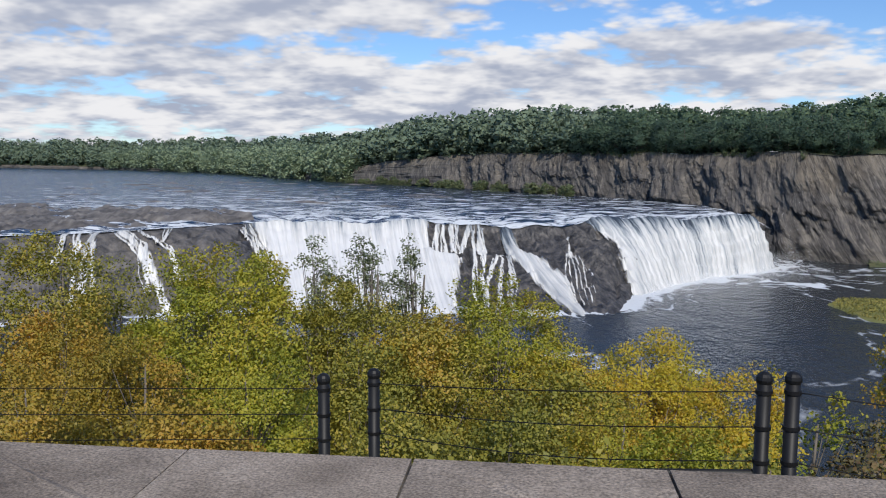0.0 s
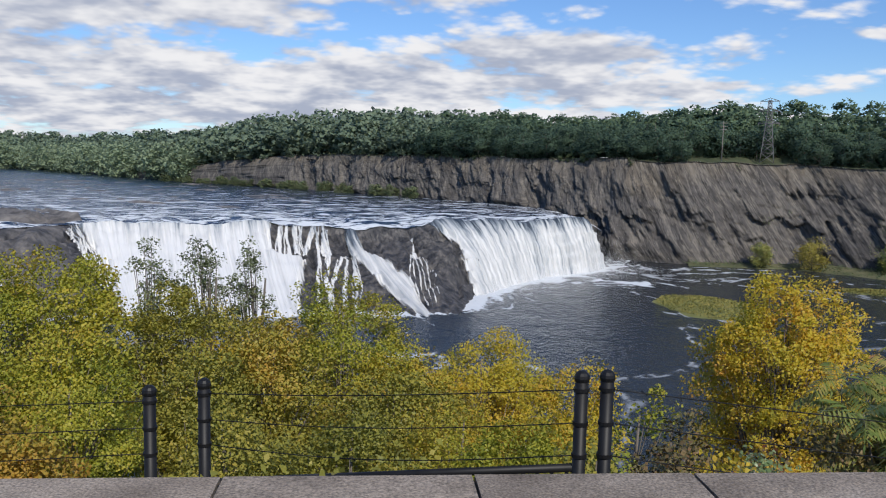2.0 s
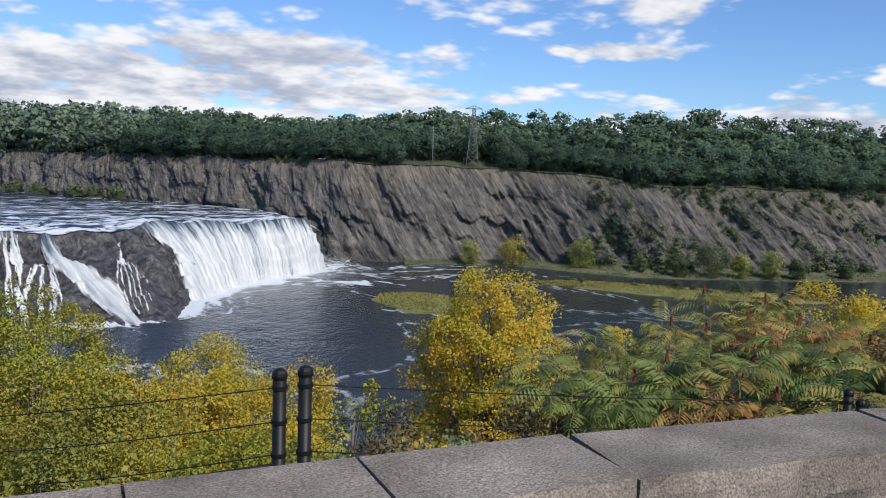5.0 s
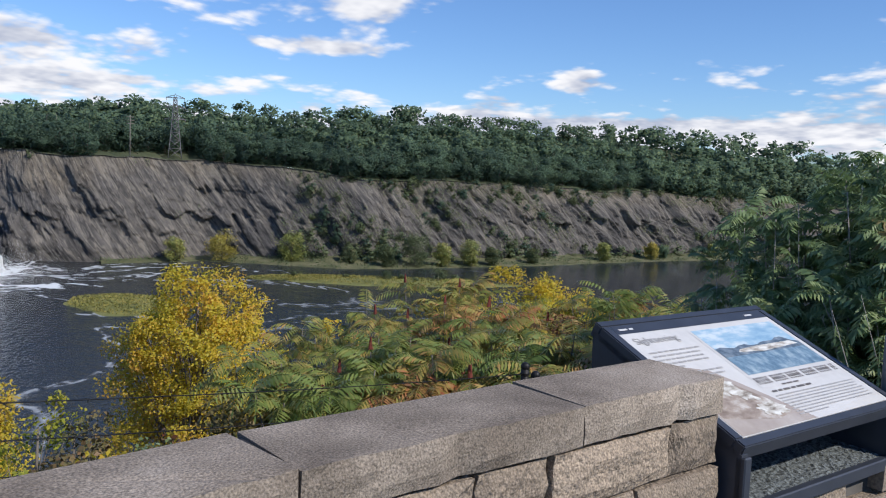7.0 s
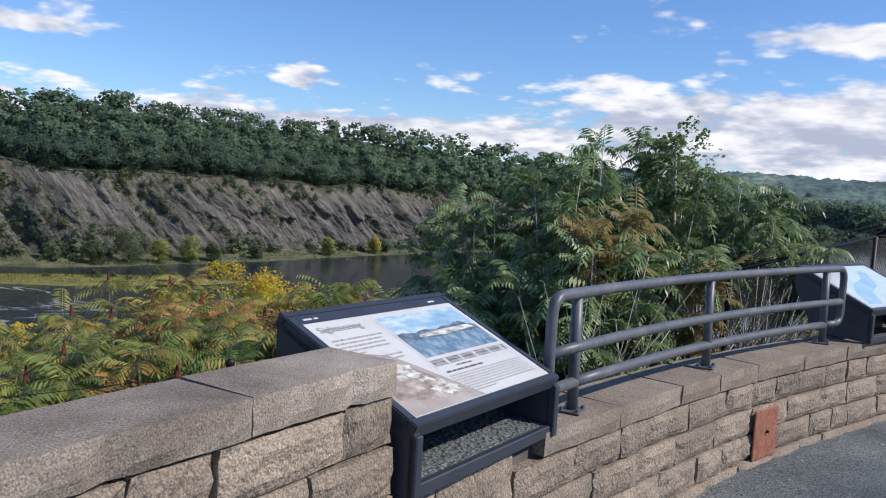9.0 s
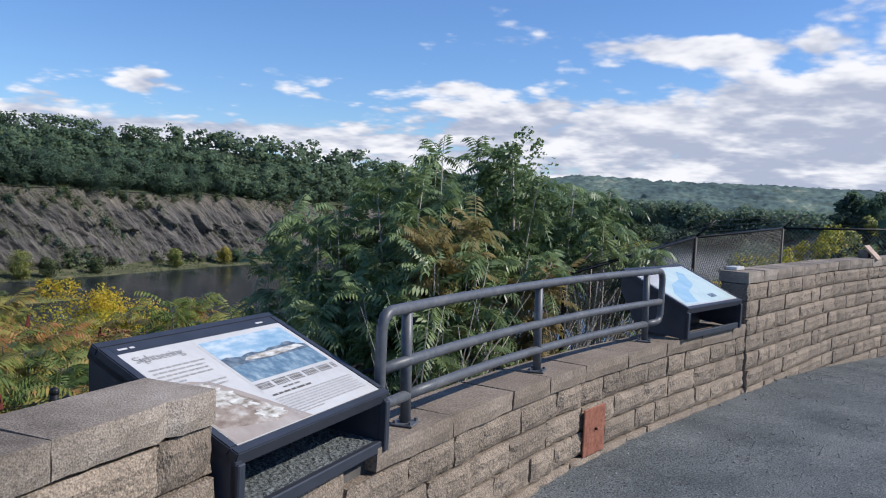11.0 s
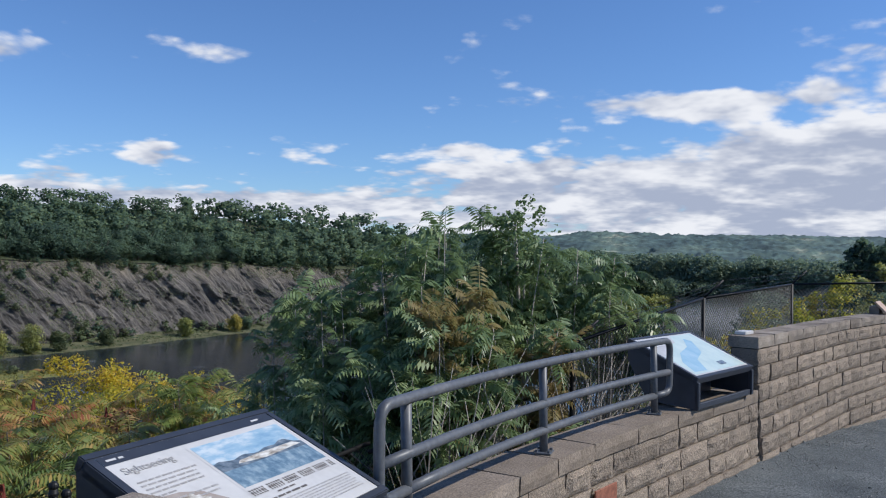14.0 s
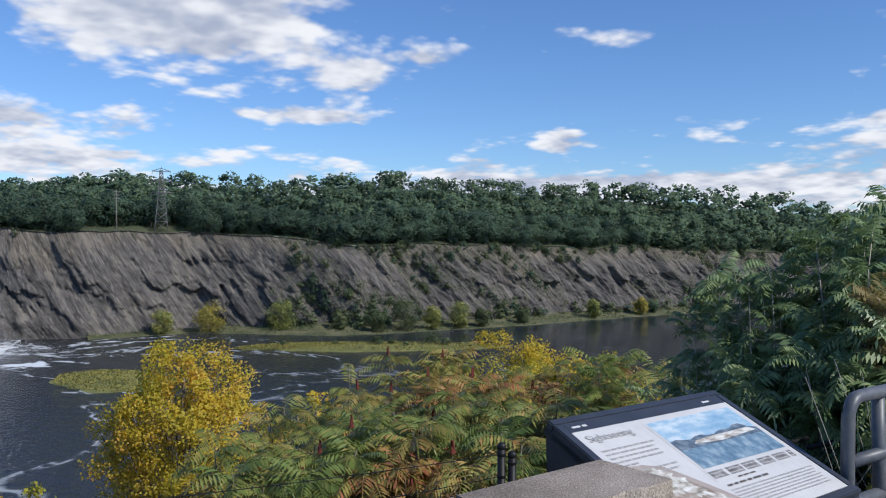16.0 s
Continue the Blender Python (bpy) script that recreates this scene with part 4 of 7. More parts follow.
def build_bank():
    xs = np.unique(np.r_[np.linspace(-700, -60, 20), np.linspace(-60, 40, 90), np.linspace(40, 300, 40), np.linspace(300, 900, 12)])
    ys = np.unique(np.r_[np.linspace(-700, -140, 10), np.linspace(-140, -30, 34), np.linspace(-30, 30, 80), np.linspace(30, 110, 26)])
    V = []
    for x in xs:
        for y in ys:
            k = 0.25 * noise.fractal(Vector((x * 0.2, y * 0.2, 0)), 1, 2, 4) if y > edge_y(x) + 1 else 0
            V.append((x, y, bank_z(x, y) + k))
    tagged(mesh_ob("near_bank", smooth(np_mesh("near_bank", V, grid_faces(len(xs), len(ys)))), M_SOIL), "steep overgrown earth bank below the overlook", "ground", kind="structure")
    # the platform: stone dust up to the wall
    xs = np.linspace(-9, 22, 140)
    V = []
    for x in xs:
        y1 = curve_y(x) + 0.10
        for v in np.linspace(0, 1, 40) ** 1.5:
            y = y1 - v * 16
            V.append((x, y, gravel_z(x) + 0.012 * noise.fractal(Vector((x * 1.3, y * 1.3, 0)), 1, 2, 3)))
    tagged(mesh_ob("floor", smooth(np_mesh("floor", V, grid_faces(len(xs), 40))), M_GRAVEL), "blue-grey crushed stone floor of the overlook", "gravel", kind="structure")
    rng = np.random.default_rng(12)
    m = 22000
    x = rng.uniform(2.5, 20, m)
    y = np.array([curve_y(a) for a in x]) - 0.06 - rng.exponential(1.8, m)
    r = rng.uniform(0.0022, 0.006, m) * (1 + rng.exponential(0.25, m))
    C = np.stack([x, y, np.array([gravel_z(a) for a in x]) + r * 0.3], 1)
    O = np.array([(1, 0, 0), (0, 1, 0), (-1, 0, 0), (0, -1, 0), (0, 0, 0.7), (0, 0, -0.7)])
    V = C[:, None, :] + O[None] * rng.uniform(0.6, 1.4, (m, 6, 1)) * r[:, None, None] + rng.normal(size=(m, 6, 3)) * (r * 0.25)[:, None, None]
    T = np.array([(0, 1, 4), (1, 2, 4), (2, 3, 4), (3, 0, 4), (1, 0, 5), (2, 1, 5), (3, 2, 5), (0, 3, 5)])
    tagged(mesh_ob("loose_stones", np_mesh("loose_stones", V.reshape(-1, 3), (T[None] + 6 * np.arange(m)[:, None, None]).reshape(-1, 3)), M_CHIP), "loose grey stone chips on the gravel", "stones", kind="stuff")


# ---- the overlook's stone walls ----
def block_mesh(length, height, depth, rough, rng, nx=4, nz=2, cut=0.012, gap=1.0):
    """A split-face block: its front (towards -y) broken and uneven, edges knocked off. Origin at its bottom front left."""
    bm = bmesh.new()
    rows = []
    for j in range(nz + 1):
        row = []
        for i in range(nx + 1):
            x, z = length * i / nx, height * j / nz
            edge = i in (0, nx) or j in (0, nz)
            y = cut * rng.uniform(0.5, 1.5) if edge else rng.uniform(-1, 0.6) * rough
            if edge:
                x += (rng.uniform(-1, 1) * 0.004 + (0.003 if i == 0 else -0.003 if i == nx else 0)) * gap
                z += rng.uniform(-1, 1) * 0.003 + (0.002 if j == 0 else -0.002 if j == nz else 0)
            row.append(bm.verts.new((x, y, z)))
        rows.append(row)
    for j in range(nz):
        for i in range(nx):
            a, b, c, d = rows[j][i], rows[j][i + 1], rows[j + 1][i + 1], rows[j + 1][i]
            bm.faces.new((a, b, c, d))
    e = 0.004 * gap
    back = [bm.verts.new(p) for p in ((e, depth, 0.003), (length - e, depth, 0.003), (length - e, depth, height - 0.003), (e, depth, height - 0.003))]
    bm.faces.new([back[0], back[1]] + rows[0][::-1])
    bm.faces.new([back[2], back[3]] + rows[-1])
    bm.faces.new([back[3], back[0]] + [r[0] for r in rows])
    bm.faces.new([back[1], back[2]] + [r[-1] for r in rows[::-1]])
    bm.faces.new((back[0], back[3], back[2], back[1]))
    bmesh.ops.recalc_face_normals(bm, faces=bm.faces[:])
    return bm


def to_mesh(name, bm, mat):
    me = bpy.data.meshes.new(name)
    bm.to_mesh(me)
    bm.free()
    me.materials.append(mat)
    return me


RNG = random.Random(7)
COURSE, CAP_H = 0.152, 0.104
BLOCKS = {w: [to_mesh("block", block_mesh(w - 0.006, COURSE - 0.006, 0.24, 0.008, RNG, 6, 4, 0.013, 0.7), M_BLOCK) for _ in range(6)] for w in (0.24, 0.31, 0.40, 0.46)}
CAPS = {w: [to_mesh("cap_stone", block_mesh(w - 0.007, CAP_H, 0.275, 0.007, RNG, 5, 2, 0.008), M_CAP) for _ in range(4)] for w in (0.40, 0.42, 0.46)}
LOWCAPS = {0.46: [to_mesh("cap_stone", block_mesh(0.455, CAP_H, 0.33, 0.009, RNG, 5, 2, 0.006), M_CAPTAN) for _ in range(4)], 0.62: [to_mesh("cap_stone", block_mesh(0.615, CAP_H, 0.33, 0.009, RNG, 7, 2, 0.006), M_CAPTAN) for _ in range(3)]}


def x_after(x, step):
    """x further along the wall's line by a length."""
    a = math.atan2(curve_y(x + 0.2) - curve_y(x), 0.2)
    return x + step * math.cos(a)


def stone_wall(name, label, x0, x1, top, base, cap_depth, caps, cap_h, joints=(), grooves=(), cap_from=None):
    """A curved wall of courses of split-face blocks under cap stones, round a recessed core."""
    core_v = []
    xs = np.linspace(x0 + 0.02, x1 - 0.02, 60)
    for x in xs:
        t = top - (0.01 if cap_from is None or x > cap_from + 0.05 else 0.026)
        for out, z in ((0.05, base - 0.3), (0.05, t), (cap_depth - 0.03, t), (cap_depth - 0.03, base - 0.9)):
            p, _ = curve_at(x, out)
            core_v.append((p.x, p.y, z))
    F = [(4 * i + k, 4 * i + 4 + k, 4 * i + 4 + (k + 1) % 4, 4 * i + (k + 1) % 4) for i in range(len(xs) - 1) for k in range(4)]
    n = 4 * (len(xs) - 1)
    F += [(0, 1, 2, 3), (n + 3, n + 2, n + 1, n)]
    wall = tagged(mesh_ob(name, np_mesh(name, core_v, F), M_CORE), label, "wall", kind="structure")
    rng = random.Random(int(abs(x0) * 100) + 3)

    def lay(meshes, z, out, pattern, start=None):
        x = x0 if start is None else start
        while x < x1 - 0.06:
            w = rng.choice(pattern)
            nx = x_after(x, w)
            last = nx > x1 - 0.05
            jut = rng.uniform(-0.007, 0.007) if meshes is BLOCKS else 0.0
            p, _ = curve_at(x, out + jut)
            q, _ = curve_at(min(nx, x1), out + jut)
            a = math.atan2(q.y - p.y, q.x - p.x)
            ob = mesh_ob(meshes[w][0].name.split(".")[0], rng.choice(meshes[w]), None, wall)
            sx = (q - p).length / w if last else 1.0
            # taller blocks carry the exhibit case where the caps leave off
            sz = 1 + (cap_h - 0.030) / COURSE if meshes is BLOCKS and cap_from and k == 1 and nx <= cap_from + 0.02 else 1.0
            ob.matrix_basis = pose(p.x, p.y, z, rng.uniform(-0.25, 0.25), 0, math.degrees(a) + rng.uniform(-0.3, 0.3)) @ Matrix.Diagonal((sx, 1, sz, 1))
            x = nx

    if joints:
        for x, nx, groove in zip(joints, joints[1:], grooves):
            p, _ = curve_at(x, -0.012)
            q, _ = curve_at(nx, -0.012)
            w = (q - p).length
            bm = block_mesh(w - 0.003, cap_h, cap_depth, 0.006, RNG, 12, 3, 0.005, 0.3)
            if groove:
                for v in bm.verts:
                    if abs(v.co.x - w * groove) < w * 0.055 and v.co.y < 0.1:
                        v.co.y += 0.016
            ob = part("cap_stone", bm, M_CAP, wall)
            ob.matrix_basis = pose(p.x, p.y, top - cap_h + rng.uniform(-0.002, 0.002), 0, 0, math.degrees(math.atan2(q.y - p.y, q.x - p.x)))
    else:
        lay(caps, top - cap_h, -0.012, tuple(caps), cap_from)
    z = top - cap_h - COURSE
    k = 0
    while z > base - COURSE * 0.9:
        k += 1
        lay(BLOCKS, z, -0.009 * k, (0.31, 0.40, 0.46, 0.46, 0.24) if k % 2 else (0.46, 0.40, 0.31, 0.46))
        z -= COURSE
    return wall


# ---- information panels ----
def flat(name, pts, z, mat, parent):
    bm = bmesh.new()
    bm.faces.new([bm.verts.new((x, y, z)) for x, y in pts])
    return part(name, bm, mat, parent)


def rect(x0, y0, x1, y1):
    return ((x0, y0), (x1, y0), (x1, y1), (x0, y1))


M_PAPER = surface("printed_cream_panel", [(0.3, (0.56, 0.545, 0.52)), (0.7, (0.66, 0.64, 0.61))], 2.5, rough=0.25, bump=0, fine=(30, 0.03))
M_PRINTSKY = surface("printed_sky", [(0.35, (0.22, 0.38, 0.52)), (0.5, (0.34, 0.49, 0.60)), (0.62, (0.58, 0.65, 0.68))], 6, 5, stretch=(1, 2.4, 1), rough=0.25, bump=0)
M_PRINTHILL = surface("printed_shore", [(0.35, (0.07, 0.10, 0.13)), (0.55, (0.17, 0.21, 0.25)), (0.7, (0.30, 0.33, 0.34))], 22, 6, stretch=(1, 1.6, 1), rough=0.25, bump=0)
M_PRINTWATER = surface("printed_water", [(0.35, (0.10, 0.17, 0.24)), (0.5, (0.18, 0.27, 0.34)), (0.7, (0.36, 0.45, 0.49))], 22, 8, stretch=(1.2, 1, 1), rough=0.25, bump=0)
M_PRINTROCK = surface("printed_engraving", [(0.3, (0.16, 0.11, 0.075)), (0.5, (0.36, 0.29, 0.23)), (0.64, (0.66, 0.62, 0.56))], 9, 8, stretch=(1, 1.7, 1), rough=0.25, bump=0, turn=(0, 0, 30))
M_PRINTTAN = surface("printed_faded_brown", [(0.3, (0.33, 0.27, 0.225)), (0.5, (0.42, 0.36, 0.31)), (0.7, (0.52, 0.47, 0.42))], 5, 6, rough=0.25, bump=0)
M_PRINTPALE = surface("printed_pale_rock", [(0.36, (0.24, 0.20, 0.15)), (0.47, (0.50, 0.46, 0.39)), (0.60, (0.76, 0.74, 0.68))], 16, 10, stretch=(1, 2.2, 1), turn=(0, 0, 35), rough=0.25, bump=0)
M_INK = surface("printed_ink", [(0.3, (0.10, 0.085, 0.07)), (0.7, (0.16, 0.135, 0.11))], 30, rough=0.3, bump=0)
M_INKPALE = surface("printed_fine_text", [(0.3, (0.30, 0.28, 0.26)), (0.7, (0.44, 0.42, 0.40))], 60, rough=0.3, bump=0)
M_MAP = surface("printed_map_ground", [(0.3, (0.50, 0.62, 0.60)), (0.55, (0.62, 0.72, 0.66)), (0.75, (0.72, 0.78, 0.70))], 4, 5, rough=0.2, bump=0)
M_MAPBLUE = surface("printed_map_water", [(0.3, (0.30, 0.50, 0.62)), (0.7, (0.46, 0.62, 0.70))], 5, rough=0.2, bump=0)
M_TAN = surface("tan_plaque", [(0.3, (0.42, 0.27, 0.17)), (0.7, (0.56, 0.39, 0.27))], 12, rough=0.5, bump=0.1)


def sign_body(name, label, W, H, tilt, drop_front, drop_back, leg=0.0, bed=False):
    """A low wedge-shaped exhibit case. Local origin: the panel's bottom left corner; x along it, y away from the reader."""
    root = tagged(new(name), label, "sign", "exhibit panels")
    ca, sa = math.cos(tilt), math.sin(tilt)
    tiltm = Matrix.Rotation(tilt, 4, "X")
    th = 0.045
    bm = box_bm(W - 0.006, H - 0.006, th - 0.012, (W / 2, H / 2, -th / 2 - 0.004), 0.004)
    bm.transform(tiltm)
    board = part("backing_board", bm, M_SIGNFRAME, root)
    # frame bars round the panel
    for nm, sx, sy, cx, cy in (("frame_bar", W, 0.034, W / 2, 0.017), ("frame_bar", W, 0.034, W / 2, H - 0.017), ("frame_bar", 0.036, H - 0.068, 0.018, H / 2), ("frame_bar", 0.036, H - 0.068, W - 0.018, H / 2)):
        bm = box_bm(sx, sy, th + 0.008, (cx, cy, -th / 2 + 0.004), 0.004, 2)
        bm.transform(tiltm)
        part(nm, bm, M_SIGNFRAME, root)
    # side plates down to the wall
    for x in (0.0, W - 0.03):
        bm = bmesh.new()
        prof = [(0.006, -0.012 - th * 0.2), (0.006, -drop_front - (0 if x else leg)), (H * ca * 0.72, -drop_back - (0 if x else leg)), (H * ca, H * sa - 0.16), (H * ca + 0.004, H * sa - 0.02)]
        a = [bm.verts.new((x, y, z)) for y, z in prof]
        b = [bm.verts.new((x + 0.03, y, z)) for y, z in prof]
        bm.faces.new(a), bm.faces.new(b[::-1])
        for i in range(5):
            j = (i + 1) % 5
            bm.faces.new((a[j], a[i], b[i], b[j]))
        bmesh.ops.recalc_face_normals(bm, faces=bm.faces[:])
        part("side_plate", bm, M_SIGNFRAME, root)
    part("lower_bar", box_bm(W - 0.06, 0.03, 0.045, (W / 2, 0.022, -drop_front + 0.024), 0.004), M_SIGNFRAME, root)
    part("front_post", box_bm(0.034, 0.034, drop_front + leg - 0.03, (0.017, 0.010, -(drop_front + leg) / 2 - 0.012), 0.004), M_SIGNFRAME, root)
    part("front_post", box_bm(0.034, 0.034, drop_front - 0.03, (W - 0.017, 0.010, -drop_front / 2 - 0.012), 0.004), M_SIGNFRAME, root)
    part("inner_back", box_bm(W - 0.07, 0.02, drop_front + 0.10, (W / 2, H * ca * 0.62, -drop_front * 0.5), 0.0), M_SIGNFRAME, root)
    if bed:
        bm = bmesh.new()
        bmesh.ops.create_grid(bm, x_segments=60, y_segments=24, size=0.5)
        for v in bm.verts:
            x, y = (v.co.x + 0.5) * (W - 0.066) + 0.033, (v.co.y + 0.5) * H * ca * 0.58 + 0.03
            v.co = Vector((x, y, -drop_front + 0.045 + 0.06 * (y - 0.03) + 0.006 * noise.fractal(Vector((x * 60, y * 60, 0)), 1, 2, 3)))
        part("inner_bed", bm, M_GRAVEL, root, "grit lying in the case")
    face = part("panel", box_bm(W - 0.074, H - 0.07, 0.004, (W / 2, H / 2, 0.004)), M_PAPER, root, "printed cream exhibit panel")
    face.matrix_basis = tiltm
    return root, face


def bars(face, x0, y0, x1, rows, pitch, height, mat, rng, ragged=0.12, z=0.0076, words=True):
    """Rows of print too small to read, as bars."""
    bm = bmesh.new()
    for r in range(rows):
        y = y0 - r * pitch
        end = x1 - rng.uniform(0, ragged) * (x1 - x0) if r < rows - 1 else x0 + (x1 - x0) * rng.uniform(0.3, 0.7)
        x = x0
        while x < end:
            w = rng.uniform(0.012, 0.035) * height / 0.006 if words else end - x
            e = min(x + w, end)
            bm.faces.new([bm.verts.new((a, b, z)) for a, b in rect(x, y, e, y + height)])
            x = e + 0.006 * height / 0.006
    return part("text_block", bm, mat, face)


def heading(text, x, y, size, face, mat):
    cu = bpy.data.curves.new("heading", "FONT")
    cu.body, cu.size, cu.extrude = text, size, 0.0003
    cu.materials.append(mat)
    ob = new("heading", cu)
    ob.parent = face
    ob.matrix_basis = pose(x, y, 0.008)
    return ob


def sightseeing_sign():
    W, H, tilt = 0.945, 0.657, radians(23.4)
    root, face = sign_body("exhibit_sign", "dark metal exhibit case with cream sightseeing panel on the wall", W, H, tilt, 0.234, 0.22, 0.115, True)
    rng = random.Random(3)
    z = 0.0068
    flat("header_band", rect(0.037, H - 0.085, W - 0.037, H - 0.036), z, M_SIGNFRAME, face)
    bars(face, 0.06, H - 0.066, 0.24, 1, 0.02, 0.010, M_PAPER, rng, z=0.0074)
    bars(face, W - 0.16, H - 0.066, W - 0.06, 1, 0.02, 0.010, M_PAPER, rng, z=0.0074)
    heading("Sightseeing", 0.065, H - 0.150, 0.050, face, M_INKPALE)
    bars(face, 0.068, H - 0.205, 0.33, 5, 0.021, 0.0075, M_INKPALE, rng)
    bars(face, 0.068, H - 0.325, 0.33, 3, 0.021, 0.0075, M_INKPALE, rng)
    # the old picture: sky, shore, falls and water
    px0, px1, py0, py1 = 0.385, W - 0.065, 0.275, H - 0.115
    flat("picture_border", rect(px0 - 0.014, py0 - 0.07, px1 + 0.014, py1 + 0.012), z, M_PAPER, face)
    flat("picture_sky", rect(px0, py0 + 0.12, px1, py1), z + 0.0005, M_PRINTSKY, face)
    flat("picture_water", rect(px0, py0, px1, py0 + 0.13), z + 0.001, M_PRINTWATER, face)
    hill = [(px0, py0 + 0.10)] + [(px0 + (px1 - px0) * i / 14, py0 + 0.150 + 0.007 * math.sin(i * 1.7) + 0.02 * max(0, 1 - abs(i - 11) / 2.5) - 0.012 * (i > 12)) for i in range(15)] + [(px1, py0 + 0.10)]
    flat("picture_shore", hill, z + 0.0015, M_PRINTHILL, face)
    flat("picture_falls", ((px0 + 0.10, py0 + 0.118), (px0 + 0.24, py0 + 0.105), (px1 - 0.02, py0 + 0.118), (px1 - 0.05, py0 + 0.140), (px0 + 0.22, py0 + 0.138), (px0 + 0.12, py0 + 0.132)), z + 0.002, M_PRINTPALE, face)
    # bold caption too small to read, and the finer lines under it
    bm = bmesh.new()
    x = px0 - 0.005
    k = 0
    while x < px1 - 0.01:
        if k % 7 != 6:
            for y0, y1 in ((0.222, 0.229), (0.232, 0.246), (0.249, 0.257)):
                bm.faces.new([bm.verts.new((a, b, z + 0.001)) for a, b in rect(x, y0, x + rng.uniform(0.006, 0.010), y1)])
        x += 0.0135
        k += 1
    part("caption", bm, M_INK, face)
    bars(face, px0 + 0.10, 0.203, px1 - 0.12, 1, 0.02, 0.007, M_INK, rng)
    bars(face, px0 + 0.01, 0.178, px1, 1, 0.02, 0.009, M_INK, rng)
    bars(face, px0 + 0.0, 0.158, px1, 8, 0.0135, 0.0052, M_INKPALE, rng, 0.05)
    # faded engraving in the lower left corner
    eng = [(0.04, 0.038), (px0 + 0.06, 0.038), (px0 + 0.015, 0.10), (px0 - 0.03, 0.17), (0.29, 0.262), (0.235, 0.33), (0.16, 0.36), (0.04, 0.37)]
    flat("engraving_ground", eng, z, M_PRINTTAN, face)
    rock = [(0.05, 0.30), (0.11, 0.345), (0.19, 0.315), (0.26, 0.25), (0.31, 0.19), (0.36, 0.12), (0.37, 0.085), (0.28, 0.07), (0.20, 0.085), (0.12, 0.10), (0.05, 0.12)]
    flat("engraving", rock, z + 0.0006, M_PRINTROCK, face)
    for k, (cx, cy, rx, ry, turn) in enumerate(((0.15, 0.27, 0.10, 0.060, -0.35), (0.235, 0.215, 0.085, 0.030, -0.75), (0.30, 0.115, 0.060, 0.030, -0.15))):
        shape = []
        for i in range(60):
            t = 2 * math.pi * i / 60
            r = 1 + 0.55 * noise.fractal(Vector((math.cos(t) * 2.6 + k * 5, math.sin(t) * 2.6, 0)), 1, 2, 4)
            u, v = rx * r * math.cos(t), ry * r * math.sin(t)
            shape.append((max(cx + u * math.cos(turn) - v * math.sin(turn), 0.042), cy + u * math.sin(turn) + v * math.cos(turn)))
        flat("engraving_light", shape, z + 0.0012 + 0.0003 * k, M_PRINTPALE, face)
    root.matrix_basis = pose(3.812, 0.657, 0.817, 0, 0, -7.8)
    return root


def map_sign():
    W, H, tilt = 1.05, 0.632, radians(23.7)
    root, face = sign_body("exhibit_sign", "dark metal exhibit case with pale blue-green map panel", W, H, tilt, 0.232, 0.20)
    z = 0.0068
    flat("map_ground", rect(0.06, 0.05, W - 0.06, H - 0.05), z, M_MAP, face)
    flat("map_water", ((0.10, 0.08), (0.30, 0.07), (0.42, 0.22), (0.66, 0.30), (0.80, 0.47), (0.74, 0.52), (0.58, 0.40), (0.34, 0.34), (0.16, 0.22)), z + 0.0006, M_MAPBLUE, face)
    flat("map_text", ((0.06, H - 0.30), (0.24, H - 0.28), (0.30, H - 0.18), (0.52, H - 0.15), (0.60, H - 0.05), (0.06, H - 0.05)), z + 0.0012, M_PAPER, face)
    bars(face, 0.08, H - 0.10, 0.40, 6, 0.026, 0.008, M_INKPALE, random.Random(5), z=z + 0.0018)
    flat("map_key", rect(0.62, 0.10, 0.74, 0.15), z + 0.0012, M_PRINTHILL, face)
    root.matrix_basis = pose(8.126, -0.608, 0.842, 0, 0, -24.5)
    return root


# ---- railing, plates, fences ----
def arc_points(pts, r=0.09, n=6):
    """Rounds the inner corners of a polyline."""
    pts = [Vector(p) for p in pts]
    out = [pts[0]]
    for a, b, c in zip(pts, pts[1:], pts[2:]):
        u, v = (a - b).normalized(), (c - b).normalized()
        p, q = b + u * r, b + v * r
        for k in range(n + 1):
            t = k / n
            out.append(p * (1 - t) ** 2 + b * 2 * t * (1 - t) + q * t * t)
    return out + [pts[-1]]


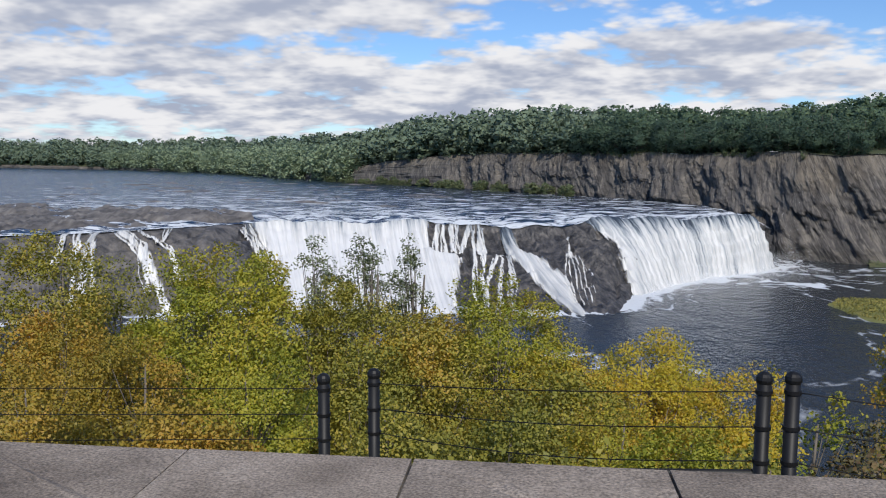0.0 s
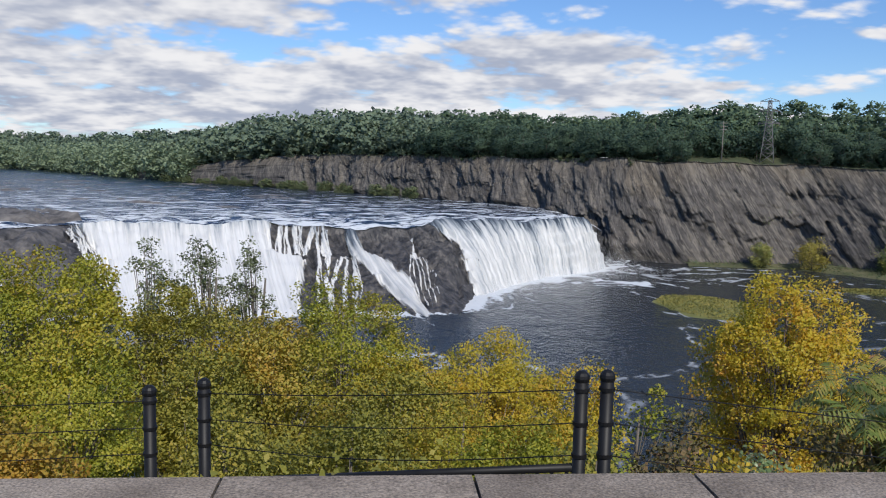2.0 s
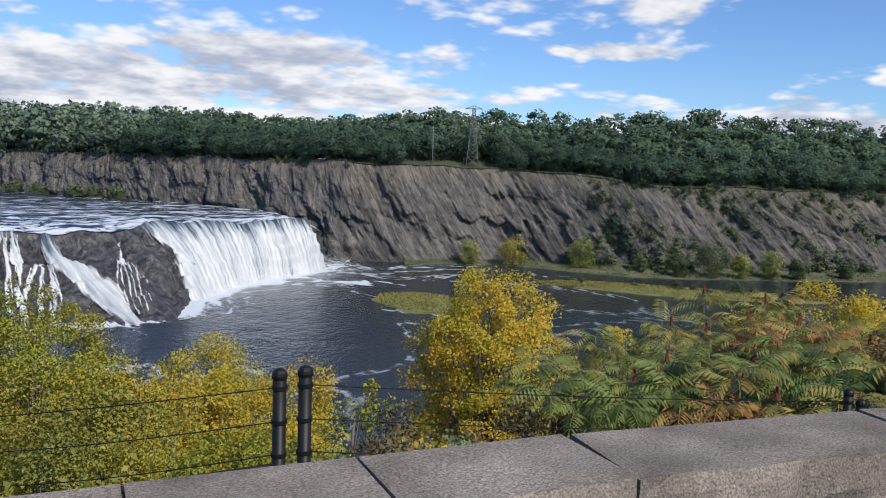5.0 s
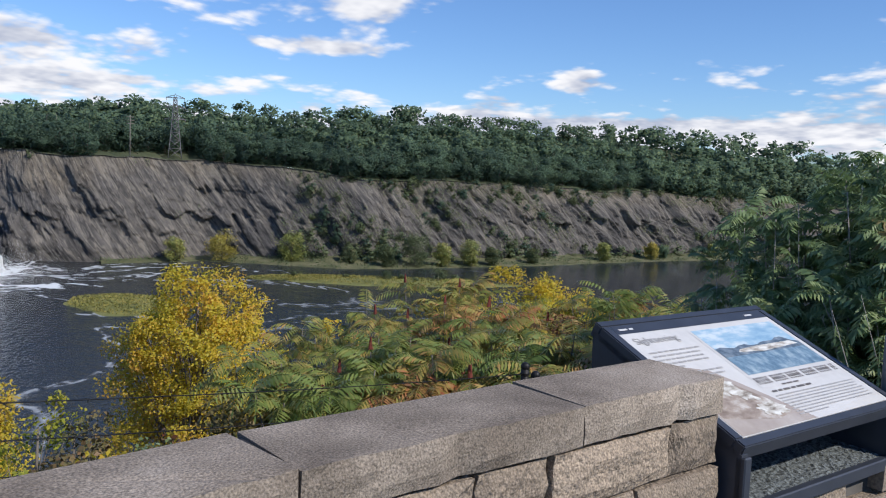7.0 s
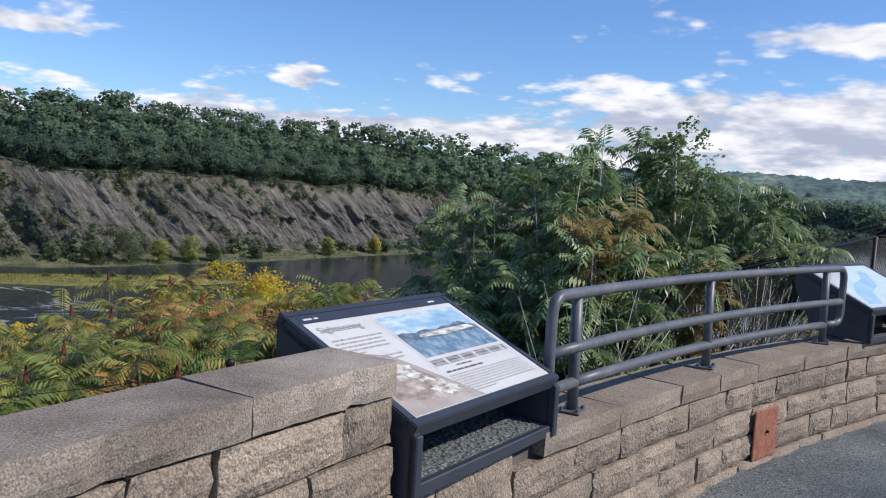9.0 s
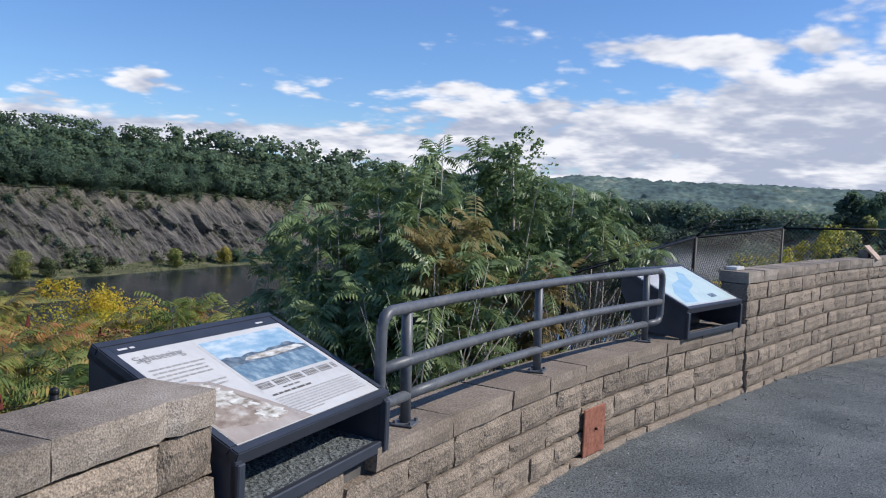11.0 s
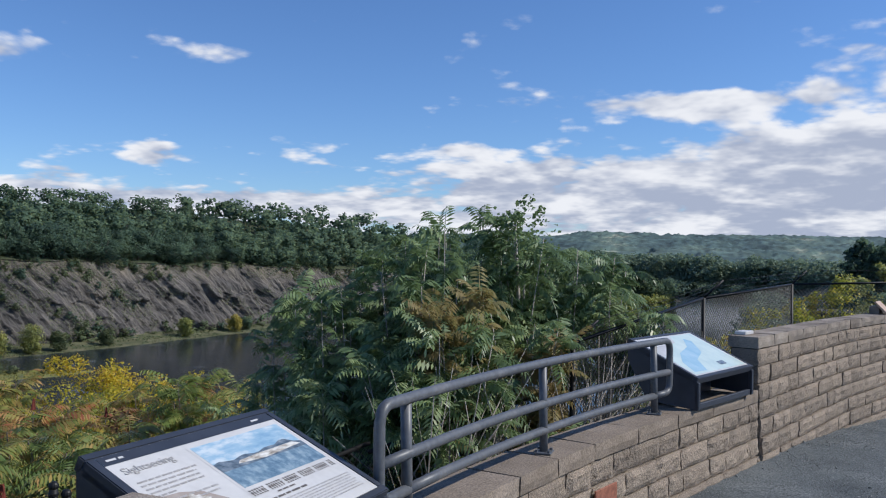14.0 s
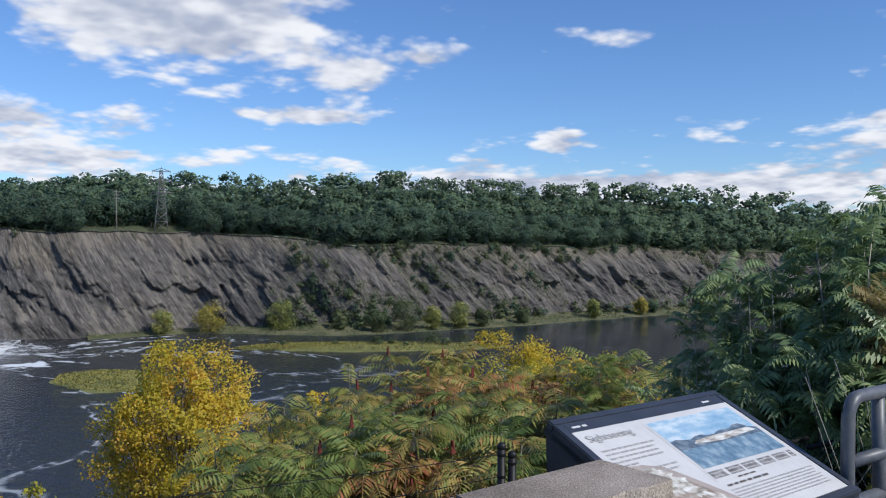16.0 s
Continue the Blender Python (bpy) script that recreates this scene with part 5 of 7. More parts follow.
def pipe_railing():
    rail = tagged(new("pipe_railing"), "grey painted steel pipe railing on the low wall", "railing")
    feet = [Vector((5.05, 0.56, 0.61)), Vector((6.44, 0.23, 0.61)), Vector((7.90, -0.31, 0.61))]
    r = 0.0245

    def line(f):
        """Point along the railing's gentle bow, f from -0.12 to 2.2 in posts."""
        x = feet[0].x + (feet[2].x - feet[0].x) * f / 2
        q = np.polyfit([p.x for p in feet], [p.y for p in feet], 2)
        return Vector((x, float(np.polyval(q, x)), 0))

    zs = (0.515, 0.280, 0.128)
    f0, f1 = -0.165, 2.15
    fs = np.linspace(f0, f1, 14)
    top = [line(f) + Vector((0, 0, 0.61 + zs[0])) for f in fs]
    loop = [line(f0) + Vector((0, 0, 0.61 + zs[2]))] + [top[0]] + top[1:-1] + [top[-1], line(f1) + Vector((0, 0, 0.61 + zs[2]))]
    loop = [line(0) + Vector((0, 0, 0.61 + zs[2]))] + loop + [line(2) + Vector((0, 0, 0.61 + zs[2]))]
    P = [Vector(p) for p in loop]
    path = arc_points(P[:4], 0.085)[:-1] + P[3:-3] + arc_points(P[-4:], 0.085)[1:]
    tubes("top_rail", [(path, r)], M_METAL, rail, 12)
    tubes("middle_rail", [([line(f) + Vector((0, 0, 0.61 + zs[1])) for f in np.linspace(f0 + 0.01, f1 - 0.01, 12)], r)], M_METAL, rail, 12)
    tubes("lower_rail", [([line(f) + Vector((0, 0, 0.61 + zs[2])) for f in np.linspace(0, 2, 12)], r)], M_METAL, rail, 12)
    for p in feet:
        post = tubes("post", [([p + Vector((0, 0, 0.0)), p + Vector((0, 0.012, zs[0]))], r)], M_METAL, rail, 12)
        part("base_plate", box_bm(0.11, 0.10, 0.010, p + Vector((0, 0, 0.005)), 0.003), M_METAL, post)
        for dx, dy in ((-0.04, -0.035), (0.04, -0.035), (0.04, 0.035), (-0.04, 0.035)):
            bm = bmesh.new()
            bmesh.ops.create_cone(bm, cap_ends=True, segments=6, radius1=0.009, radius2=0.009, depth=0.014, matrix=Matrix.Translation(p + Vector((dx, dy, 0.016))))
            part("bolt", bm, M_METAL, post)


def rust_plate():
    p, a = curve_at(6.86, -0.035)
    plate = tagged(part("cover_plate", box_bm(0.285, 0.012, 0.30, (0, 0, 0), 0.004), M_RUST, None), "rust-red steel cover plate on the stone wall", "plate")
    plate.matrix_basis = pose(p.x, p.y, 0.19, 0, 0, math.degrees(a))
    bm = bmesh.new()
    bmesh.ops.create_cone(bm, cap_ends=True, segments=10, radius1=0.010, radius2=0.008, depth=0.02, matrix=Matrix.Translation((0.005, -0.012, 0.01)) @ Matrix.Rotation(radians(90), 4, "X"))
    part("bolt", bm, M_BLACK, plate)


def wall_plaque():
    root = tagged(new("plaque"), "small tan plaque on a sloped stand on the wall cap", "plaque")
    bm = box_bm(0.34, 0.24, 0.025, (0, 0, 0.10), 0.004)
    bm.transform(Matrix.Rotation(radians(46), 4, "X"))
    part("plate", bm, M_TAN, root)
    part("stand", box_bm(0.26, 0.12, 0.10, (0, 0.02, 0.05), 0.005), M_CAP, root)
    p, a = curve_at(13.45, 0.14)
    root.matrix_basis = pose(p.x, p.y, 1.062, 0, 0, math.degrees(a) + 8)
    small = tagged(part("marker_block", box_bm(0.20, 0.10, 0.03, (0, 0, 0.015), 0.004), M_PAPER, None), "small pale marker slab on the wall cap", "marker")
    p, a = curve_at(9.56, 0.20)
    small.matrix_basis = pose(p.x, p.y, 1.063, 0, 0, math.degrees(a))


def fence_post(top, bottom, r=0.030, lean=(0, 0)):
    x, y, z = top
    root = tagged(tubes("fence_post", [([(x - lean[0], y - lean[1], bottom), (x, y, z - 0.03)], r)], M_BLACK, None, 12), "black steel fence post with domed cap", "fence post", "fence posts")
    bm = bmesh.new()
    bmesh.ops.create_uvsphere(bm, u_segments=12, v_segments=8, radius=r * 1.16, matrix=Matrix.Translation((x, y, z - 0.03)))
    part("cap", bm, M_BLACK, root)
    for dz in (0.085, 0.245, 0.40):
        part("band", tube_band((x - lean[0] * dz, y - lean[1] * dz, z - dz), r * 1.15, 0.018), M_BLACK, root)
    return root


def tube_band(c, r, h):
    bm = bmesh.new()
    bmesh.ops.create_cone(bm, cap_ends=True, segments=14, radius1=r, radius2=r, depth=h, matrix=Matrix.Translation(c))
    return bm


def barbed_wire(name, a, b, sag, rng):
    """Two twisted strands with barbs."""
    a, b = Vector(a), Vector(b)
    L = (b - a).length
    n = max(6, int(L / 0.18))
    P = [a.lerp(b, i / n) - Vector((0, 0, sag * math.sin(math.pi * i / n))) for i in range(n + 1)]
    runs = [(P, 0.0028)]
    for i in range(1, n):
        for k in (0, 1):
            d = Vector((rng.uniform(-1, 1), rng.uniform(-1, 1), rng.uniform(-1, 1))).normalized() * 0.018
            runs.append(([P[i] - d, P[i] + d], 0.0016))
    return tagged(tubes(name, runs, M_BLACK, None, 4), "strand of dark barbed wire between fence posts", "barbed wire")


def chain_link(name, pts, height, parent=None, pitch=0.075):
    """Woven diamond mesh hung along pts (its top edge), as thin wires."""
    P = [Vector(p) for p in pts]
    seg = [0.0]
    for a, b in zip(P, P[1:]):
        seg.append(seg[-1] + (b - a).length)

    def at(s, d):
        s = min(max(s, 0), seg[-1])
        for i in range(len(P) - 1):
            if s <= seg[i + 1] + 1e-6:
                break
        q = P[i].lerp(P[i + 1], (s - seg[i]) / max(seg[i + 1] - seg[i], 1e-6))
        return q - Vector((0, 0, d))

    V, F = [], []
    w = 0.0040

    def strip(p, q):
        n = len(V)
        side = Vector((0, 0, 1)).cross(q - p)
        d = (q - p).normalized().cross(side.normalized()) * w if side.length > 1e-6 else Vector((w, 0, 0))
        e = side.normalized() * w
        V.extend([p + d, p + e, p - d - e, q + d, q + e, q - d - e])
        for k in range(3):
            F.append((n + k, n + (k + 1) % 3, n + 3 + (k + 1) % 3, n + 3 + k))

    s = -height
    while s < seg[-1]:
        for sign in (1, -1):
            s0 = s if sign > 0 else s + height
            a0, a1 = s0, s0 + sign * height
            d0, d1 = 0.0, height
            # clip to the run
            def clip(val):
                return (val - a0) / (a1 - a0)
            t0, t1 = sorted((clip(0), clip(seg[-1])))
            lo, hi = max(0, t0), min(1, t1)
            if hi - lo > 0.02:
                steps = 4
                for m in range(steps):
                    u, v = lo + (hi - lo) * m / steps, lo + (hi - lo) * (m + 1) / steps
                    strip(at(a0 + (a1 - a0) * u, d0 + (d1 - d0) * u), at(a0 + (a1 - a0) * v, d0 + (d1 - d0) * v))
        s += pitch
    me = bpy.data.meshes.new(name)
    me.from_pydata([tuple(v) for v in V], [], F)
    return mesh_ob(name, me, M_BLACK, parent)


def near_fence():
    rng = random.Random(11)
    A, B, C, D, E, G = (0.06, 4.455, 0.245), (0.34, 4.612, 0.245), (2.327, 3.326, 0.636), (2.435, 3.282, 0.652), (6.21, 3.47, 0.20), (6.26, 3.41, 0.14)
    Z = (-7.5, 4.6, 0.0)
    for p, r in ((A, 0.037), (B, 0.037), (C, 0.032), (D, 0.032), (E, 0.030), (G, 0.030), (Z, 0.035)):
        fence_post(p, bank_z(p[0], p[1]) - 0.3, r)
    for k, dz in enumerate((0.085, 0.245, 0.40)):
        for a, b in ((Z, A), (B, C), (D, E)):
            barbed_wire("barbed_wire", (a[0], a[1], a[2] - dz), (b[0], b[1], b[2] - dz), 0.02 + 0.02 * k, rng)
    runs = [(Z, A), (B, C), (D, E), (E, (8.6, 2.2, 0.55)), ((8.6, 2.2, 0.55), (11.0, 0.85, 0.78))]
    for a, b in runs:
        t0, t1 = Vector(a) - Vector((0, 0, 0.64 if a in (Z, B) else 0.58)), Vector(b) - Vector((0, 0, 0.66 if a is Z else 0.46 if a is B else 0.50))
        root = tagged(tubes("chain_link_fence", [([t0, t1], 0.021)], M_BLACK, None, 10), "black chain-link fence with tied top rail", "fence", "fence runs")
        chain_link("wire_mesh", [t0, t1], 0.8, root)


def east_fence():
    """The chain-link fence that runs on behind the far wall, with outward arms of barbed wire."""
    rng = random.Random(12)
    tops = [(10.4, 0.65, 0.84), (13.23, -0.66, 1.217), (17.14, -2.13, 1.322), (18.3, -4.85, 1.40), (20.6, -7.0, 1.35), (23.5, -10.2, 1.3)]
    for p in tops:
        post = tagged(tubes("fence_post", [([(p[0], p[1], bank_z(p[0], p[1]) - 0.3), p], 0.030)], M_BLACK, None, 10), "black chain-link fence post with slanted arm", "fence post", "east fence posts")
        d = Vector((0.28, -0.96, 0)).normalized()
        tubes("arm", [([Vector(p), Vector(p) + d * 0.26 + Vector((0, 0, 0.24))], 0.016)], M_BLACK, post, 6)
    for a, b in zip(tops, tops[1:]):
        root = tagged(tubes("chain_link_fence", [([a, b], 0.019)], M_BLACK, None, 10), "black chain-link fence with top rail and barbed wire", "fence", "east fence runs")
        chain_link("wire_mesh", [a, b], 1.35, root, 0.07)
        d = Vector((0.28, -0.96, 0)).normalized()
        for k in (0.33, 0.66, 1.0):
            o = d * 0.26 * k + Vector((0, 0, 0.24 * k))
            w = barbed_wire("strand", Vector(a) + o, Vector(b) + o, 0.015, rng)
            w.parent = root
            for key in ("label", "category"):
                del w[key]


build_bank()
stone_wall("wall_west", "waist-high curved wall of split-face stone with caps", -4.6, 3.80, 1.016, 0.0, 0.275, CAPS, CAP_H, (-4.6, -3.8, -3.0, -2.2, -1.4, -0.6, 0.2, 0.66, 1.09, 1.55, 1.97, 2.43, 3.22, 3.80), (0.5, 0.5, 0.5, 0.5, 0.5, 0.5, 0, 0, 0, 0, 0, 0.5, 0.65))
stone_wall("wall_low", "low curved wall of tan split-face stone blocks", 3.80, 9.36, 0.61, -0.02, 0.33, LOWCAPS, CAP_H, cap_from=4.68)
stone_wall("wall_east", "tall curved wall of tan split-face stone blocks", 9.36, 20.5, 1.066, -0.25, 0.275, CAPS, CAP_H)
sightseeing_sign()
map_sign()
pipe_railing()
rust_plate()
wall_plaque()
near_fence()
east_fence()


# ---- plants ----
def rot_frames(rng, n, up=0.5):
    """n random leaf frames (two axes each), leaning to face upwards."""
    nrm = rng.normal(size=(n, 3))
    nrm /= np.linalg.norm(nrm, axis=1, keepdims=True)
    nrm[:, 2] = np.abs(nrm[:, 2]) * (1 - up) + up
    nrm[:, 1] -= 0.25
    nrm /= np.linalg.norm(nrm, axis=1, keepdims=True)
    a = np.cross(nrm, rng.normal(size=(n, 3)))
    a /= np.linalg.norm(a, axis=1, keepdims=True)
    return a, np.cross(nrm, a)


def leaf_arrays(C, size, rng, up=0.4, slim=0.75):
    """Leaf blades (kite-shaped, slightly folded) at the centres C."""
    n = len(C)
    a, b = rot_frames(rng, n, up)
    s = (size * rng.uniform(0.65, 1.3, n))[:, None]
    fold = np.cross(a, b) * s * 0.16
    V = np.stack([C - a * s * 0.5, C + b * s * 0.5 * slim + fold, C + a * s * 0.55, C - b * s * 0.5 * slim + fold], 1)
    return V.reshape(-1, 3), np.arange(4 * n).reshape(-1, 4)


def crown_points(rng, height, width, low, clumps, per, clump_r):
    """Centres of leaves in clumps that fill an uneven crown; also the clumps' centres."""
    cs = []
    while len(cs) < clumps:
        p = rng.uniform(-1, 1, 3)
        r = math.hypot(p[0], p[1])
        h = (p[2] + 1) / 2
        lim = math.sqrt(max(1 - ((h - 0.4) / 0.6) ** 2, 0.03)) if h > 0.4 else 0.62 + 0.38 * h / 0.4
        lim *= 0.78 + 0.45 * noise.noise(Vector((p[0] * 1.6, p[1] * 1.6, h * 3 + rng.uniform(0, 0.01))))
        if r < lim and (r > lim * 0.35 or rng.uniform() < 0.35):
            cs.append((p[0] * width / 2, p[1] * width / 2, low + h * (height - low)))
    cs = np.array(cs)
    cs[:, 2] = low + (cs[:, 2] - cs[:, 2].min()) * (height - clump_r * 0.8 - low) / (cs[:, 2].max() - cs[:, 2].min())
    rad = clump_r * rng.uniform(0.6, 1.35, clumps)
    d = rng.normal(size=(clumps, per, 3))
    d /= np.linalg.norm(d, axis=2, keepdims=True)
    d *= rng.uniform(0.25, 1.0, (clumps, per, 1)) ** 0.6
    d[:, :, 2] *= 0.8
    return (cs[:, None, :] + d * rad[:, None, None]).reshape(-1, 3), cs


def limb_runs(rng, cs, height, low, trunk_r, share=1.0):
    """A tapered, slightly bent trunk and limbs that reach out to the clumps."""
    lean = rng.uniform(-0.03, 0.03, 2) * height
    T = [Vector((lean[0] * t * t + 0.02 * height * math.sin(5 * t), lean[1] * t * t, height * 0.9 * t)) for t in np.linspace(0, 1, 7)]
    runs = [(T, [trunk_r * (1 - 0.85 * t) for t in np.linspace(0, 1, 7)])]
    for c in cs:
        if rng.uniform() > share:
            continue
        c = Vector(c)
        h = max(0.15 * height, c.z - 0.25 * height - 0.35 * math.hypot(c.x, c.y))
        t = min(h / (height * 0.9), 0.97)
        k = min(int(t * 6), 5)
        s = T[k].lerp(T[k + 1], t * 6 - k)
        m = s.lerp(c, 0.55) + Vector((0, 0, -0.06 * (c - s).length))
        r = trunk_r * (1 - 0.85 * t) * 0.45
        runs.append(([s, m, c], [r, r * 0.6, r * 0.22]))
    return runs


def soft_mesh(name, V, F, hub, mix):
    """Leaf blades turned to face out of their crown, with shading normals that follow the crown's rounded mass."""
    q = np.array(V, dtype=np.float64).reshape(-1, 4, 3)
    d = q - np.asarray(hub).reshape(-1, 4, 3)
    d /= np.linalg.norm(d, axis=2, keepdims=True) + 1e-9
    nf = np.cross(q[:, 1] - q[:, 0], q[:, 2] - q[:, 0])
    nf /= np.linalg.norm(nf, axis=1, keepdims=True) + 1e-9
    turn = (nf * d[:, 0]).sum(1) < 0
    q[turn] = q[turn][:, ::-1]
    d[turn] = d[turn][:, ::-1]
    nf[turn] *= -1
    nn = d * mix + nf[:, None, :] * (1 - mix)
    nn = (nn / (np.linalg.norm(nn, axis=2, keepdims=True) + 1e-9)).reshape(-1, 3)
    me = smooth(np_mesh(name, q.reshape(-1, 3), F))
    me.normals_split_custom_set_from_vertices(nn.tolist())
    return me


def leafy_tree(name, label, category, top, width, leaf, clumps, per, size, seed, clump_r=0.5, low_share=0.35, base=None, group="", share=0.6, bark=M_BARK):
    """A tree whose crown's top is at top; it stands on the bank unless base is given."""
    rng = np.random.default_rng(seed)
    z0 = bank_z(top[0], top[1]) - 0.2 if base is None else base
    H = top[2] - z0
    root = tagged(new(name), label, category, group)
    P, cs = crown_points(rng, H, width, H * low_share, clumps, per, clump_r)
    V, F = leaf_arrays(P, size, rng)
    tubes("trunk", limb_runs(rng, cs, H, H * low_share, 0.012 * H + 0.03, share), bark, root, 6)
    hub = np.repeat(cs, per, 0).repeat(4, 0) * 0.7 + np.array((0, 0, H * 0.6)) * 0.3
    mesh_ob("crown", soft_mesh("crown", V, F, hub, 0.46), leaf, root)
    root.matrix_basis = pose(top[0], top[1], z0, 0, 0, float(rng.uniform(0, 360)))
    return root


def frond_arrays(origin, heading, length, rise, droop, pairs, rng, leaflet=0.11, slim=0.125, hang=0.42, turn=0.3):
    """A pinnate leaf: an arching stalk with pairs of drooping pointed leaflets."""
    o = np.array(origin)
    d = np.array((math.cos(heading), math.sin(heading), 0.0))
    roll = rng.uniform(-turn, turn)
    side = np.array((-d[1], d[0], 0.0)) * math.cos(roll) + np.array((0, 0, 1.0)) * math.sin(roll)
    V, F = [], []

    def pt(t):
        return o + d * length * t * (1 - 0.12 * t) + np.array((0, 0, rise * t - droop * t * t)) * length

    w = 0.004
    for k in range(4):
        a, b = pt(k / 4), pt((k + 1) / 4)
        n = len(V)
        V += [a + side * w, a - side * w, b - side * w, b + side * w]
        F.append((n, n + 1, n + 2, n + 3))
    for k in range(pairs + 1):
        t = 0.16 + 0.84 * k / pairs
        p = pt(t)
        fwd = pt(min(t + 0.03, 1.03)) - pt(t - 0.03)
        fwd /= np.linalg.norm(fwd)
        ll = leaflet * (0.65 + 0.75 * math.sin(math.pi * (0.18 + 0.72 * t))) * rng.uniform(0.85, 1.15)
        for sg in ((1, -1) if k < pairs else (0,)):
            out = (side * sg * 0.92 + fwd * (0.42 if sg else 1.0)) + np.array((0, 0, -hang * rng.uniform(0.6, 1.4)))
            out /= np.linalg.norm(out)
            wd = fwd * ll * slim if sg else side * ll * slim
            n = len(V)
            V += [p, p + out * ll * 0.45 + wd, p + out * ll + np.array((0, 0, -0.12 * ll)), p + out * ll * 0.45 - wd]
            F.append((n, n + 1, n + 2, n + 3))
    return V, F


def frond_plant(name, label, category, group, at, tip_z, stems, fronds, length, leaf, bark, seed, spread=0.5, seed_head=None, lower=0.5, leaflet=0.11, stem_r=0.016, tilt=0.25, top_share=0.45, rise=(0.25, 0.75), droop=(0.45, 0.95), hang=0.42, slim=0.125, drop=0.9, turn=0.3, pairs=(8, 12), mix=0.5):
    """A sumac-like plant: leaning stems that end in a whorl of pinnate leaves, with more leaves lower down."""
    rng = np.random.default_rng(seed)
    root = tagged(new(name), label, category, group)
    z0 = bank_z(at[0], at[1]) - 0.1
    V, F, runs, heads = [], [], [], []
    for s in range(stems):
        a = rng.uniform(0, 2 * math.pi)
        r = spread * math.sqrt(rng.uniform(0.02, 1))
        tip = np.array((r * math.cos(a), r * math.sin(a), tip_z - z0 - rng.uniform(0, drop) * (s > 0) * spread))
        foot = np.array((tip[0] * tilt, tip[1] * tilt, 0.0))
        mid = foot * 0.45 + tip * 0.55 + rng.normal(size=3) * 0.06
        runs.append(([foot, mid, tip], [stem_r, stem_r * 0.75, stem_r * 0.45]))
        for k in range(fronds):
            low = k >= fronds * top_share
            t = 1.0 - 0.05 * rng.uniform() if not low else 1 - lower * rng.uniform(0.05, 1)
            o = mid + (tip - mid) * (2 * t - 1) if t > 0.5 else foot + (mid - foot) * 2 * max(t, 0.25)
            h = 2 * math.pi * k / fronds * 2.4 + rng.uniform(-0.4, 0.4)
            v, f = frond_arrays(o, h, length * rng.uniform(0.7, 1.2), rng.uniform(*rise) if not low else rng.uniform(rise[0] * 0.4, rise[1] * 0.7), rng.uniform(*droop), int(rng.integers(*pairs)), rng, leaflet, slim, hang, turn)
            n = len(V)
            V += v
            F += [tuple(i + n for i in q) for q in f]
        if seed_head and rng.uniform() < 0.25:
            heads.append(tip)
    for run in runs:
        tubes("stem", [run], bark, root, 5)
    V = np.array(V)
    hub = np.stack([V[:, 0] * 0.25, V[:, 1] * 0.25, V[:, 2] * 0.75 - 0.25], 1)
    mesh_ob("foliage", soft_mesh("foliage", V, np.array(F), hub, mix), leaf, root)
    for tip in heads:
        bm = bmesh.new()
        bmesh.ops.create_cone(bm, cap_ends=True, segments=8, radius1=0.028, radius2=0.008, depth=0.15, matrix=Matrix.Translation(Vector(tip) + Vector((0, 0, 0.11))))
        for v in bm.verts:
            v.co += Vector(rng.normal(size=3) * 0.006)
        part("seed_head", bm, seed_head, root, "dark red upright seed head")
    root.matrix_basis = pose(at[0], at[1], z0)
    return root


M_SEED = surface("sumac_seed_head", [(0.3, (0.10, 0.02, 0.015)), (0.7, (0.20, 0.045, 0.03))], 40, rough=0.95, bump=0.8, bump_scale=120, bump_dist=0.01)


